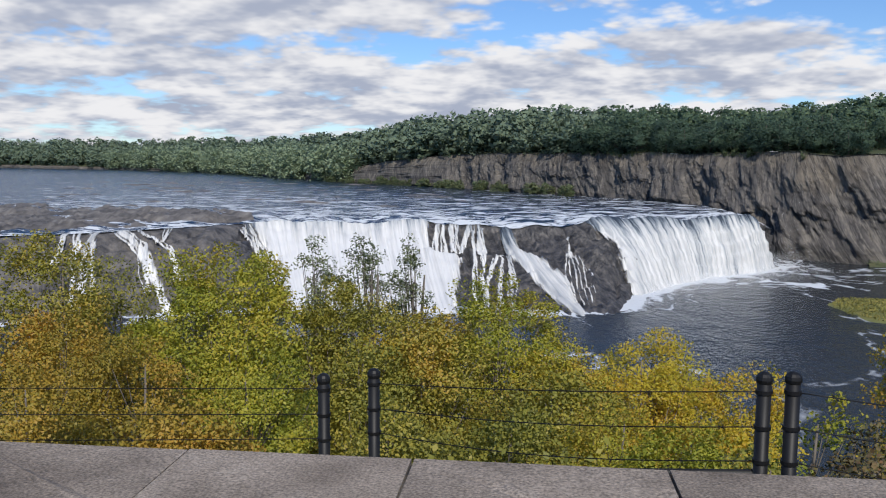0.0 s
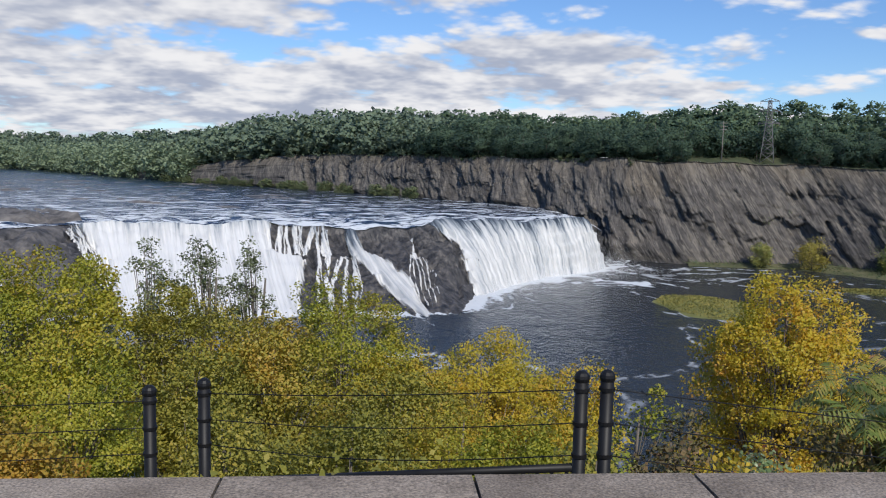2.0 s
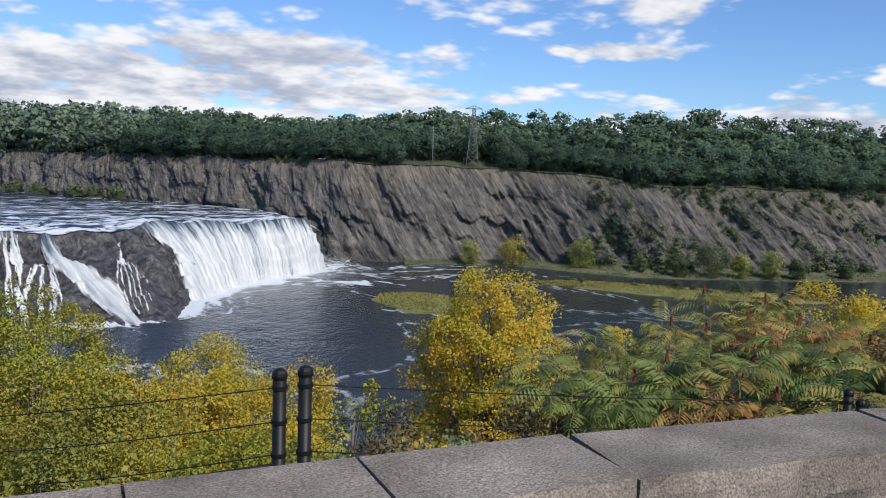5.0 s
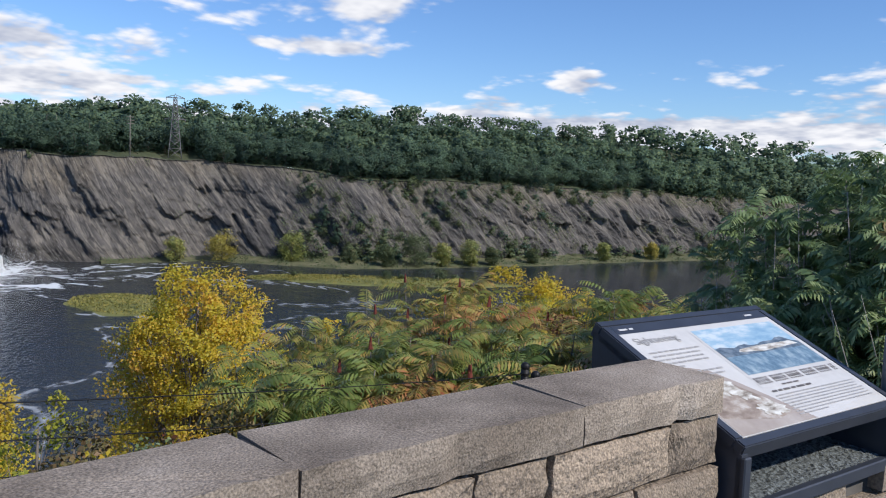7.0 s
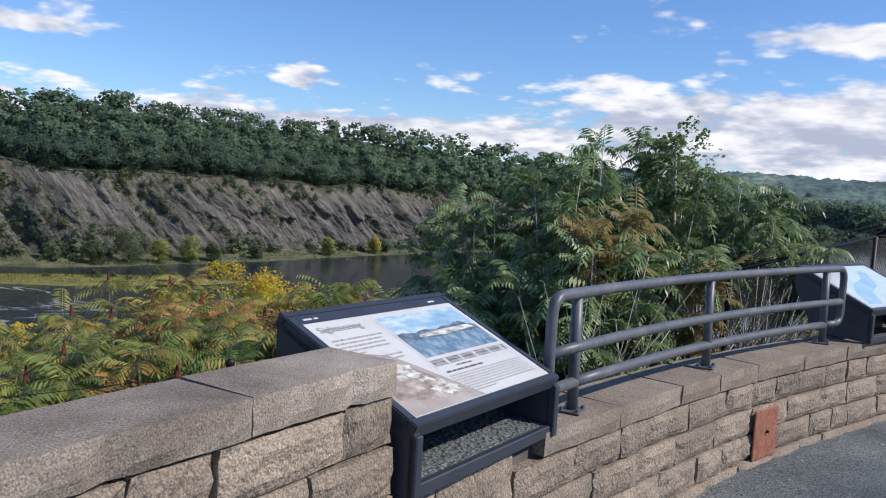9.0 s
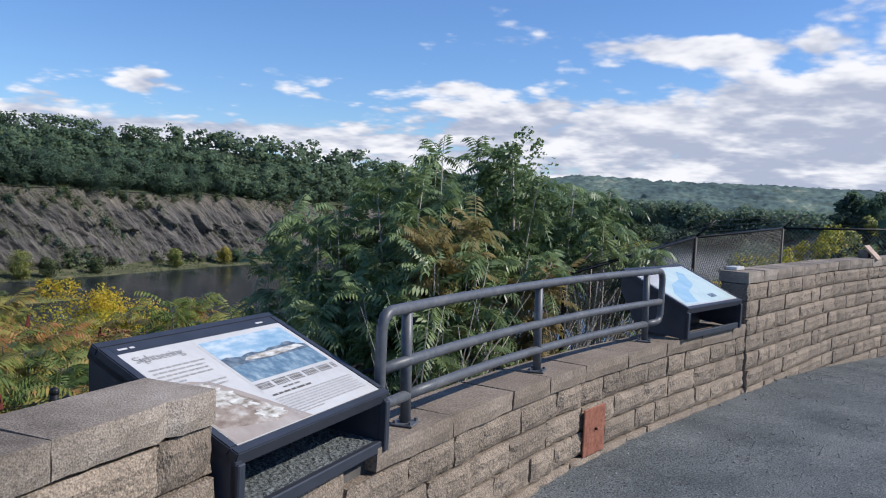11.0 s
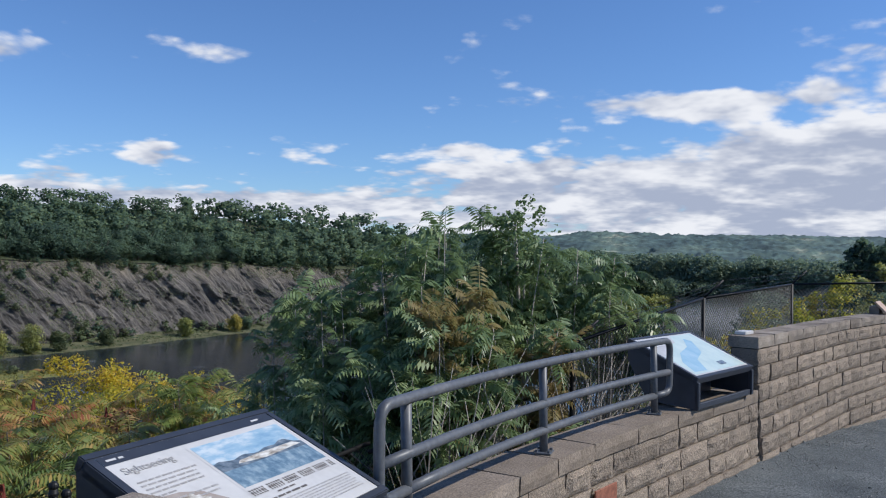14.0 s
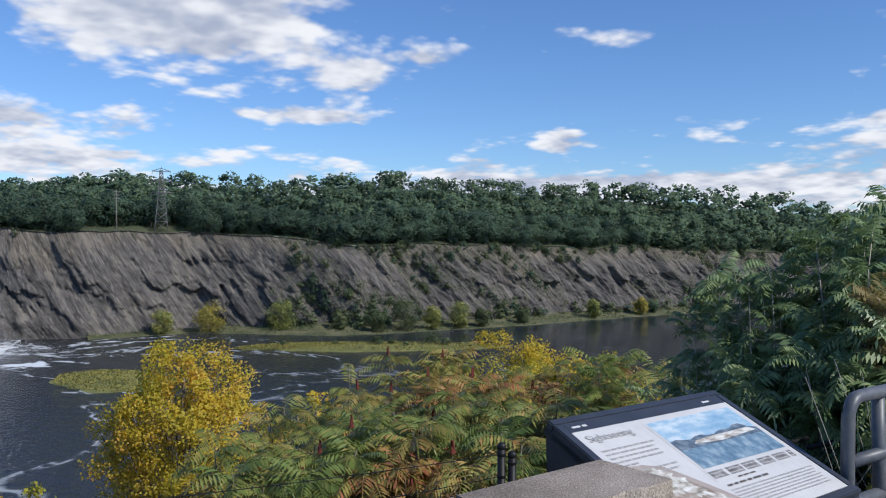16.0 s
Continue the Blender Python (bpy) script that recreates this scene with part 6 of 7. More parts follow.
def plant_cottonwoods():
    gold, olive = "golden autumn cottonwood on the bank below the fence", "olive-green cottonwood turning yellow on the bank"
    # top, width, leaf, clumps, label
    upper = [
        ((-11.4, 20.0, -0.3), 3.9, L_OLIVE, 95, olive),
        ((-11.4, 23.5, -1.5), 3.6, L_OLIVE, 70, olive),
        ((-7.0, 21.0, -0.7), 5.2, L_MIXED, 150, gold),
        ((-7.6, 14.2, -1.3), 2.9, L_RUST, 80, gold),
        ((-4.3, 23.0, -1.75), 4.8, L_OLIVE, 130, olive),
        ((0.4, 24.7, -1.85), 4.8, L_MIXED, 160, gold),
        ((-1.2, 19.5, -2.1), 3.6, L_OLIVE, 100, olive),
        ((4.9, 24.4, -3.45), 4.4, L_YELLOW, 140, gold),
        ((6.6, 20.2, -3.5), 2.5, L_YELLOW, 60, gold),
        ((-3.7, 13.8, -1.9), 2.9, L_MIXED, 85, gold),
        ((-5.9, 14.0, -1.7), 2.8, L_RUST, 85, gold),
        ((1.8, 16.7, -2.7), 3.4, L_OLIVE, 90, olive)]
    lower = [
        ((-0.7, 11.6, -1.95), 2.5, L_OLIVE, 75, olive),
        ((2.9, 14.6, -2.8), 2.6, L_MIXED, 70, gold),
        ((-6.4, 11.2, -1.6), 2.4, L_RUST, 65, gold),
        ((-3.3, 9.8, -1.6), 2.2, L_RUST, 65, gold),
        ((1.0, 10.8, -1.9), 2.3, L_OLIVE, 65, olive),
        ((3.6, 11.6, -2.2), 2.2, L_MIXED, 60, gold),
        ((-2.6, 17.5, -2.4), 3.0, L_OLIVE, 80, olive),
        ((-9.6, 17.4, -1.9), 3.0, L_RUST, 80, gold),
        ((-8.6, 22.5, -1.6), 3.0, L_OLIVE, 70, olive),
        ((2.4, 22.5, -3.4), 3.2, L_MIXED, 80, gold),
        ((-1.9, 22.0, -2.9), 3.4, L_YELLOW, 80, gold),
        ((-5.4, 18.0, -2.1), 3.2, L_MIXED, 85, gold)]
    for i, (top, w, leaf, clumps, label) in enumerate(upper + lower):
        near = top[1] < 15
        leafy_tree("cottonwood_tree", label, "tree", top, w * 1.12, leaf, int(clumps * 1.25), 190 if not near else 215, 0.078 if not near else 0.052, 40 + i, 0.50 if not near else 0.37, 0.50 if not near else 0.35, group="cottonwoods on the bank", share=0.35)
    for i, (x, y, z, w, leaf) in enumerate(((5.1, 11.1, -1.6, 2.3, L_MIXED), (4.6, 7.6, -1.05, 1.3, L_SCRUB), (4.9, 6.4, -0.85, 1.1, L_SCRUB), (5.2, 5.6, -0.75, 1.0, L_TAN), (5.2, 9.9, -1.5, 1.5, L_SCRUB), (3.6, 5.2, -0.34, 0.75, L_SCRUB), (3.5, 4.3, -0.12, 0.55, L_YELLOW), (4.3, 5.4, -0.5, 0.9, L_GREEN),
                                              (4.5, 4.8, -0.35, 0.8, L_SCRUB), (6.2, 7.4, -0.85, 1.5, L_TAN), (5.9, 5.2, -0.65, 1.0, L_SCRUB), (2.9, 6.3, -0.95, 1.1, L_SCRUB), (2.7, 4.6, -0.35, 0.6, L_OLIVE), (6.9, 4.6, -0.5, 1.0, L_SCRUB), (3.9, 8.6, -1.5, 1.5, L_OLIVE))):
        leafy_tree("bank_shrub", "low autumn shrub with tan, rust and yellow leaves by the fence", "shrub", (x, y, z), w, leaf, 34, 75 if y > 6 else 110, 0.060 if y > 6 else 0.038, 160 + i, 0.22, 0.15, group="shrubs by the fence", share=0.5)
    # thin upright tops that stand out before the falls
    for i, (top, w) in enumerate((((-5.73, 26.8, -1.05), 1.5), ((-4.43, 27.1, -1.0), 1.4), ((-3.02, 27.35, -1.05), 1.7))):
        leafy_tree("sapling_tree", "sparse grey-green young tree standing above its neighbours", "tree", top, w * 1.25, L_SAPLING, 46, 62, 0.085, 90 + i, 0.33, 0.76, group="cottonwoods on the bank", share=1.0)
    leafy_tree("cottonwood_tree", "bright golden cottonwood by itself above the river", "tree", (20.05, 35.1, -2.9), 11.4, L_YELLOW, 520, 175, 0.14, 101, 0.78, 0.10, group="cottonwoods on the bank", share=0.4)
    leafy_tree("cottonwood_tree", "yellow cottonwood crown behind the sumac", "tree", (20.4, 16.2, -1.1), 7.4, L_YELLOW, 200, 260, 0.080, 102, 0.5, 0.35, group="cottonwoods on the bank", share=0.4)
    leafy_tree("cottonwood_tree", "yellow-green cottonwood crown behind the sumac", "tree", (22.8, 13.6, -1.6), 5.6, L_YELLOW, 150, 230, 0.082, 103, 0.5, 0.35, group="cottonwoods on the bank", share=0.4)
    leafy_tree("cottonwood_tree", "yellow cottonwood crown between the sumac and the thicket", "tree", (22.3, 15.6, -1.55), 5.6, L_YELLOW, 150, 230, 0.082, 105, 0.5, 0.35, group="cottonwoods on the bank", share=0.4)
    leafy_tree("cottonwood_tree", "small yellow cottonwood top beside the sumac", "tree", (15.9, 18.9, -2.7), 2.0, L_YELLOW, 90, 80, 0.10, 104, 0.32, 0.10, group="cottonwoods on the bank", share=0.4)
    for i, (p, w, leaf) in enumerate((((46.6, -3.7, -0.5), 5.5, L_MIXED), ((51.5, -5.8, -0.2), 5.0, L_MIXED), ((61.2, -8.9, 1.1), 5.0, L_MIXED), ((41, -1.6, -1.5), 5.0, L_MIXED), ((38, 0.1, -2.4), 3.6, L_MIXED), ((66, -11, 0.2), 6.0, L_BANK), ((44, 2.5, -3.0), 5.0, L_BANK), ((56, -3.5, -2.2), 5.5, L_BANK))):
        leafy_tree("bank_bush", "yellow-green bush beyond the chain-link fence", "bush", p, w, leaf, 110, 55, 0.20, 110 + i, 0.6, 0.1, group="bushes beyond the fence", share=0.2)
    # rust and tan shrubs that fill the gaps in the sumac
    for i, (x, y, z, w, leaf) in enumerate(((7.6, 6.4, -0.95, 1.1, L_SCRUB), (8.7, 7.6, -0.85, 1.3, L_RUST), (9.9, 8.6, -0.72, 1.2, L_SCRUB), (11.0, 7.2, -0.62, 1.3, L_RUST), (12.0, 7.5, -0.62, 1.2, L_SCRUB), (10.0, 5.5, -0.62, 1.0, L_SCRUB), (6.6, 7.6, -1.15, 1.2, L_RUST), (13.4, 8.8, -0.7, 1.4, L_MIXED), (11.8, 10.4, -0.72, 1.6, L_RUST))):
        leafy_tree("bank_shrub", "rust and tan autumn shrub among the sumac", "shrub", (x, y, z), w, leaf, 44, 80, 0.062, 180 + i, 0.22, 0.2, group="shrubs by the fence", share=0.5)


def plant_sumac():
    rng = random.Random(21)
    spots = [((9.84, 9.67), -0.72), ((11.4, 9.6), -0.42), ((8.82, 9.2), -0.9), ((8.31, 7.03), -0.62), ((10.52, 7.63), -0.58), ((9.4, 5.87), -0.42), ((13.07, 7.64), -0.45), ((12.67, 6.41), -0.35), ((6.82, 6.95), -0.80), ((8.18, 5.75), -0.62),
             ((7.4, 8.2), -1.05), ((9.3, 8.1), -0.85), ((11.6, 8.2), -0.7), ((10.3, 6.6), -0.7), ((7.3, 5.9), -0.95), ((6.2, 5.6), -1.05), ((8.9, 4.9), -0.7), ((11.3, 6.0), -0.75), ((12.4, 8.6), -0.8), ((14.4, 8.4), -0.75), ((5.5, 6.4), -1.35), ((7.7, 7.0), -0.9), ((7.0, 7.6), -0.85), ((9.0, 6.6), -0.66), ((10.9, 8.8), -0.6), ((12.2, 9.6), -0.55), ((8.0, 8.4), -0.95), ((9.9, 4.9), -0.66)]
    for i, (at, z) in enumerate(spots):
        z += 0.10
        kind = i % 4 if i % 3 else 1
        leaf = L_SUMAC if kind in (1, 2) else L_SUMACGREEN
        frond_plant("sumac", "staghorn sumac with arching leaves turning red and orange" if kind in (1, 2) else "green staghorn sumac with arching feather leaves", "shrub", "sumac below the wall", at, z, 7, 20, 0.55, leaf, M_BARK, 200 + i, 0.85, M_SEED if kind in (1,) else None, 0.55, 0.118, slim=0.112, turn=0.35, rise=(0.35, 1.0), hang=0.38, pairs=(9, 13), mix=0.2)
    bush = [((9.9, 3.5), 0.45), ((10.0, 3.0), 1.25), ((10.5, 3.0), 1.80), ((10.0, 2.2), 1.55), ((10.9, 2.3), 2.05), ((9.5, 1.9), 1.0), ((11.3, 1.5), 2.15), ((11.7, 2.9), 1.95), ((11.9, 0.9), 1.75), ((10.3, 1.3), 1.15), ((12.0, 0.45), 1.35), ((12.6, 1.6), 1.95), ((10.6, 3.9), 1.2), ((9.6, 2.7), 0.45), ((12.4, 1.0), 1.70), ((12.4, 2.2), 2.0), ((11.6, 2.0), 2.2)]
    for i, (at, z) in enumerate(bush):
        bare = at[1] < 1.7
        frond_plant("tree_of_heaven", "green tree of heaven with feather leaves and pale bare stems", "shrub", "thicket behind the railing", at, z, 12, 24 if not bare else 16, 0.40, L_GREEN, M_PALEBARK, 300 + i, 0.80, None, 0.50 if not bare else 0.22, 0.088, 0.011, 0.45, 0.22, (0.4, 1.4), (0.5, 1.2), 0.42, 0.16, 1.7, 0.6, (8, 11), 0.15)
    for i, (at, z, leaf, n) in enumerate((((9.65, 1.75), 1.32, L_WITHER, 6), ((10.6, 0.95), 0.80, L_WITHER, 4), ((9.3, 2.1), 0.5, L_GREEN, 3))):
        frond_plant("tree_of_heaven", "withering tree of heaven with tan and orange feather leaves" if leaf is not L_GREEN else "young green tree of heaven with feather leaves", "shrub", "thicket behind the railing", at, z, n, 22, 0.34, leaf, M_PALEBARK, 340 + i, 0.42, None, 0.5, 0.085, 0.010, 0.5, 0.3, (0.4, 1.5), (0.4, 1.0), 0.4, 0.15, 1.2, 0.9)
    # a broad-leaved sapling at the thicket's top and bare stems below
    leafy_tree("sapling", "slender broad-leaved sapling above the thicket", "tree", (11.2, 1.35, 2.52), 1.0, L_GREEN, 55, 26, 0.052, 350, 0.15, 0.62, share=0.12, bark=M_PALEBARK)
    rngn = np.random.default_rng(5)
    for i in range(11):
        clump = tagged(new("bare_stem_clump"), "clump of bare pale woody stems behind the railing", "stems", "bare stems")
        cx, cy = 9.0 + 0.34 * i, 1.75 - 0.20 * i + 0.35 * math.sin(i)
        z0 = bank_z(cx, cy) - 0.1
        for k in range(24):
            a, b = rngn.normal(size=2) * 0.35, rngn.normal(size=2) * 0.6
            h = rngn.uniform(1.1, 2.0)
            f = Vector((cx + a[0] * 0.4, cy + a[1] * 0.4, z0))
            t = Vector((cx + b[0], cy + b[1], z0 + h))
            m = f.lerp(t, 0.5) + Vector((*(rngn.normal(size=2) * 0.08), 0.05))
            r = rngn.uniform(0.005, 0.012)
            tubes("stem", [([f, m, t], [r, r * 0.75, r * 0.35])], M_PALEBARK, clump, 5)


def plant_undergrowth():
    """Low scrub that covers the bank: leaves of many plants that nobody could count."""
    rng = np.random.default_rng(77)
    for name, label, leaf, n, size, x0, x1, d0, d1, h in (
            ("undergrowth", "mixed olive scrub covering the steep bank", L_OLIVE, 34000, 0.055, -14, 9, 2.2, 16, 1.0), ("goldenrod_scrub", "tan and rust coloured scrub below the fence", L_SCRUB, 9000, 0.06, 1.8, 9.5, 1.2, 6, 0.9),
            ("ground_ivy", "dark green ground cover under the thicket", L_GREEN, 14000, 0.09, 7, 24, 1.2, 12, 0.8), ("bank_scrub", "olive scrub on the eastern bank", L_OLIVE, 16000, 0.28, 18, 110, 2, 26, 1.8)):
        x = rng.uniform(x0, x1, n)
        d = d0 + (d1 - d0) * rng.uniform(0, 1, n) ** 1.3
        patch = np.array([noise.noise(Vector((a * 0.9, b * 0.9, 3))) for a, b in zip(x, d)])
        hh = h * (0.25 + np.clip(patch + 0.5, 0, 1.2)) * rng.uniform(0, 1, n) ** 0.6
        C = np.array([(a, edge_y(a) + b / 0.85, bank_z(a, edge_y(a) + b / 0.85) + c) for a, b, c in zip(x, d, hh)])
        V, F = leaf_arrays(C, size, rng)
        tagged(mesh_ob(name, np_mesh(name, V, F), leaf), label, "undergrowth", kind="stuff")


L_FOREST2 = leaf_material("riverside_leaf_mass", [(0.0, (0.070, 0.108, 0.049)), (0.45, (0.119, 0.156, 0.070)), (0.8, (0.172, 0.196, 0.086)), (1.0, (0.238, 0.216, 0.102))], 0.3, 0.75)
# The next two leaf colours are paled: haze over far woods is mixed in.
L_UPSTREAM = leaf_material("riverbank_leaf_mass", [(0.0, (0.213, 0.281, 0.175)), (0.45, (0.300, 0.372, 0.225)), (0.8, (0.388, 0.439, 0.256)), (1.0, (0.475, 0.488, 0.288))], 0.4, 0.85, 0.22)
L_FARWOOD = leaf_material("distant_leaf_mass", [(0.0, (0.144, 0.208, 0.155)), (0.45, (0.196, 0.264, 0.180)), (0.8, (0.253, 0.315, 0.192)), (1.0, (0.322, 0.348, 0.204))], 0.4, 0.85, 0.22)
L_SAPLING = leaf_material("grey_green_leaf", [(0.0, (0.13, 0.16, 0.075)), (0.5, (0.20, 0.235, 0.11)), (1.0, (0.31, 0.32, 0.15))], 0.35, 0.6)
L_BANK = leaf_material("bank_bush_leaf", [(0.0, (0.14, 0.17, 0.05)), (0.5, (0.27, 0.28, 0.08)), (1.0, (0.42, 0.37, 0.11))], 0.4, 0.6)
L_WITHER = leaf_material("withering_feather_leaf", [(0.0, (0.17, 0.19, 0.07)), (0.4, (0.31, 0.27, 0.11)), (0.8, (0.40, 0.28, 0.13)), (1.0, (0.44, 0.24, 0.12))], 0.4, 0.5)
L_RUST = leaf_material("cottonwood_leaf_rust", [(0.0, (0.26, 0.235, 0.04)), (0.4, (0.44, 0.33, 0.05)), (0.7, (0.54, 0.335, 0.055)), (1.0, (0.54, 0.25, 0.05))], 0.42)
L_MIXED = leaf_material("cottonwood_leaf_turning", [(0.0, (0.179, 0.220, 0.030)), (0.35, (0.357, 0.374, 0.042)), (0.65, (0.525, 0.451, 0.054)), (1.0, (0.630, 0.352, 0.072))], 0.42)
L_SUMACGREEN = leaf_material("sumac_leaf_green", [(0.0, (0.085, 0.135, 0.030)), (0.5, (0.17, 0.225, 0.05)), (0.75, (0.32, 0.30, 0.085)), (1.0, (0.46, 0.29, 0.09))], 0.28, 0.45)
L_TAN = leaf_material("withered_leaf", [(0.0, (0.10, 0.10, 0.03)), (0.5, (0.22, 0.17, 0.06)), (1.0, (0.32, 0.20, 0.08))], 0.25, 0.6)
L_SCRUB = leaf_material("autumn_scrub_leaf", [(0.0, (0.10, 0.11, 0.035)), (0.4, (0.19, 0.15, 0.06)), (0.7, (0.26, 0.13, 0.06)), (0.9, (0.33, 0.09, 0.045)), (1.0, (0.42, 0.32, 0.05))], 0.25, 0.6)


# ---- the far side: woods, shore, islands, pylon ----
def far_tree_arrays(seed, clumps=38, per=30, size=1.30):
    rng = np.random.default_rng(seed)
    P, cs = crown_points(rng, 1.0, 1.0, 0.05, clumps, per, 0.20)
    c0 = np.repeat(cs, per, 0)
    d = P - c0
    P = c0 + d * (0.75 + 0.25 / (np.linalg.norm(d, axis=1, keepdims=True) / 0.17 + 0.25))
    V, F = leaf_arrays(P, size / 18.0, rng, 0.35, 0.9)
    near = c0.repeat(4, 0) * 0.5 + np.array((0, 0, 0.42)) * 0.5
    return V, F, cs, near


FAR = [far_tree_arrays(500 + i, 42, 40, 0.98) for i in range(6)]
FAR_LIGHT = [far_tree_arrays(520 + i, 30, 19, 1.80) for i in range(6)]
FAR_FEW = [far_tree_arrays(580 + i, 22, 13, 2.2) for i in range(6)]
FAR_MID = [far_tree_arrays(560 + i, 28, 18, 1.25) for i in range(6)]
FAR_TINY = [far_tree_arrays(540 + i, 15, 10, 3.4) for i in range(6)]
FAR_SHRUB = [far_tree_arrays(530 + i, 18, 16, 2.0) for i in range(4)]


def wood_sites():
    """Places on the plateau for the wood: (x, y, z, height, row)."""
    rng = random.Random(9)
    n, rows = PLATEAU.shape[:2]
    dist = np.array([-1.0, 1.5, 5, 12, 25, 45, 80, 140])[:rows]
    out = []
    for row, d in enumerate((5.0, 15.0, 30.0, 50.0, 74.0)):
        s = rng.uniform(0, 8)
        while s < CLIFF_S[-1] - 5:
            i = min(int(np.searchsorted(CLIFF_S, s)), n - 2)
            dd = d + rng.uniform(-4, 4)
            j = min(int(np.searchsorted(dist, dd)) - 1, rows - 2)
            t = (dd - dist[j]) / (dist[j + 1] - dist[j])
            p = PLATEAU[i, j] * (1 - t) + PLATEAU[i, j + 1] * t
            far = math.hypot(p[0], p[1])
            gap = (8.0 if far < 620 else 13.0) * rng.uniform(0.7, 1.3) * (1 + 0.12 * row)
            h = rng.uniform(13, 19) * (1.0 if far < 620 else 1.25) * (0.8 if row == 0 else 1.0) * (1.0 + 0.38 * min(max((130 - p[0]) / 90, 0), 1))
            clearing = 158 < p[0] < 212 and p[1] < 409
            if not clearing:
                out.append((p[0], p[1], p[2] - 0.3, h, row, far))
            s += gap
    return out


def plant_wood():
    sites = wood_sites()
    rng = random.Random(4)
    front = sorted([q for q in sites if q[4] <= 1 and q[5] < 560], key=lambda q: q[5])[:230]
    rest = [q for q in sites if q not in set(front)]
    masters = []
    for k, (V, F, cs, near) in enumerate(FAR):
        root = tagged(new("wood_tree"), "full dark green broadleaf tree at the wood's edge", "tree", "trees along the cliff top")
        r = np.random.default_rng(k)
        tubes("trunk", limb_runs(r, cs[:14], 1.0, 0.2, 0.018, 0.6), M_BARK, root, 5)
        mesh_ob("crown", soft_mesh("crown", V, F, near, 0.88), L_FOREST, root)
        masters.append(root)
    for i, (x, y, z, h, row, far) in enumerate(front):
        m = pose(x, y, z, 0, 0, rng.uniform(0, 360))
        w = h * rng.uniform(1.0, 1.5)
        if i < len(masters):
            ob = masters[i]
        else:
            ob = copy_thing(masters[i % len(masters)], m)
        ob.matrix_basis = m @ Matrix.Diagonal((w, w, h, 1))
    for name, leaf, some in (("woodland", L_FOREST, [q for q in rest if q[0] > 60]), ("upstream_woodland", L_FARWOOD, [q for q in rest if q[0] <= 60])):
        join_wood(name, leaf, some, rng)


def join_wood(name, leaf, sites, rng):
    VV, FF, NN, n = [], [], [], 0
    for i, (x, y, z, h, row, far) in enumerate(sites):
        V, F, _, near = (FAR_LIGHT if leaf is L_FOREST and far < 620 else FAR_FEW)[i % len(FAR)]
        a, w = rng.uniform(0, 6.28), h * rng.uniform(0.95, 1.4)
        c, s = math.cos(a), math.sin(a)
        Q = np.stack([(V[:, 0] * c - V[:, 1] * s) * w + x, (V[:, 0] * s + V[:, 1] * c) * w + y, V[:, 2] * h + z], 1)
        VV.append(Q)
        NN.append(np.stack([(near[:, 0] * c - near[:, 1] * s) * w + x, (near[:, 0] * s + near[:, 1] * c) * w + y, near[:, 2] * h + z], 1))
        FF.append(F + n)
        n += len(Q)
    tagged(mesh_ob(name, soft_mesh(name, np.concatenate(VV), np.concatenate(FF), np.concatenate(NN), 0.88), leaf), "dense dark green woodland above the cliff" if leaf is L_FOREST else "green woodland along the river upstream", "woodland", kind="stuff")


def woods_strip(name, label, pts, leaf, rng_seed, depth, count, h0, h1, kinds=None):
    """A belt of trees along a line, too far off to count."""
    rng = random.Random(rng_seed)
    Q, _, _ = along(pts, count)
    VV, FF, n = [], [], 0
    for i, p in enumerate(Q):
        V, F, _, near = (kinds or FAR_TINY)[i % len(FAR)]
        h = rng.uniform(h0, h1)
        a, w = rng.uniform(0, 6.28), h * rng.uniform(0.9, 1.4)
        c, s = math.cos(a), math.sin(a)
        x, y = p[0] + rng.uniform(-1, 1) * depth, p[1] + rng.uniform(-1, 1) * depth
        VV.append(np.stack([(V[:, 0] * c - V[:, 1] * s) * w + x, (V[:, 0] * s + V[:, 1] * c) * w + y, V[:, 2] * h + p[2]], 1))
        FF.append(F + n)
        n += len(V)
    return tagged(mesh_ob(name, np_mesh(name, np.concatenate(VV), np.concatenate(FF)), leaf), label, "woodland", kind="stuff")


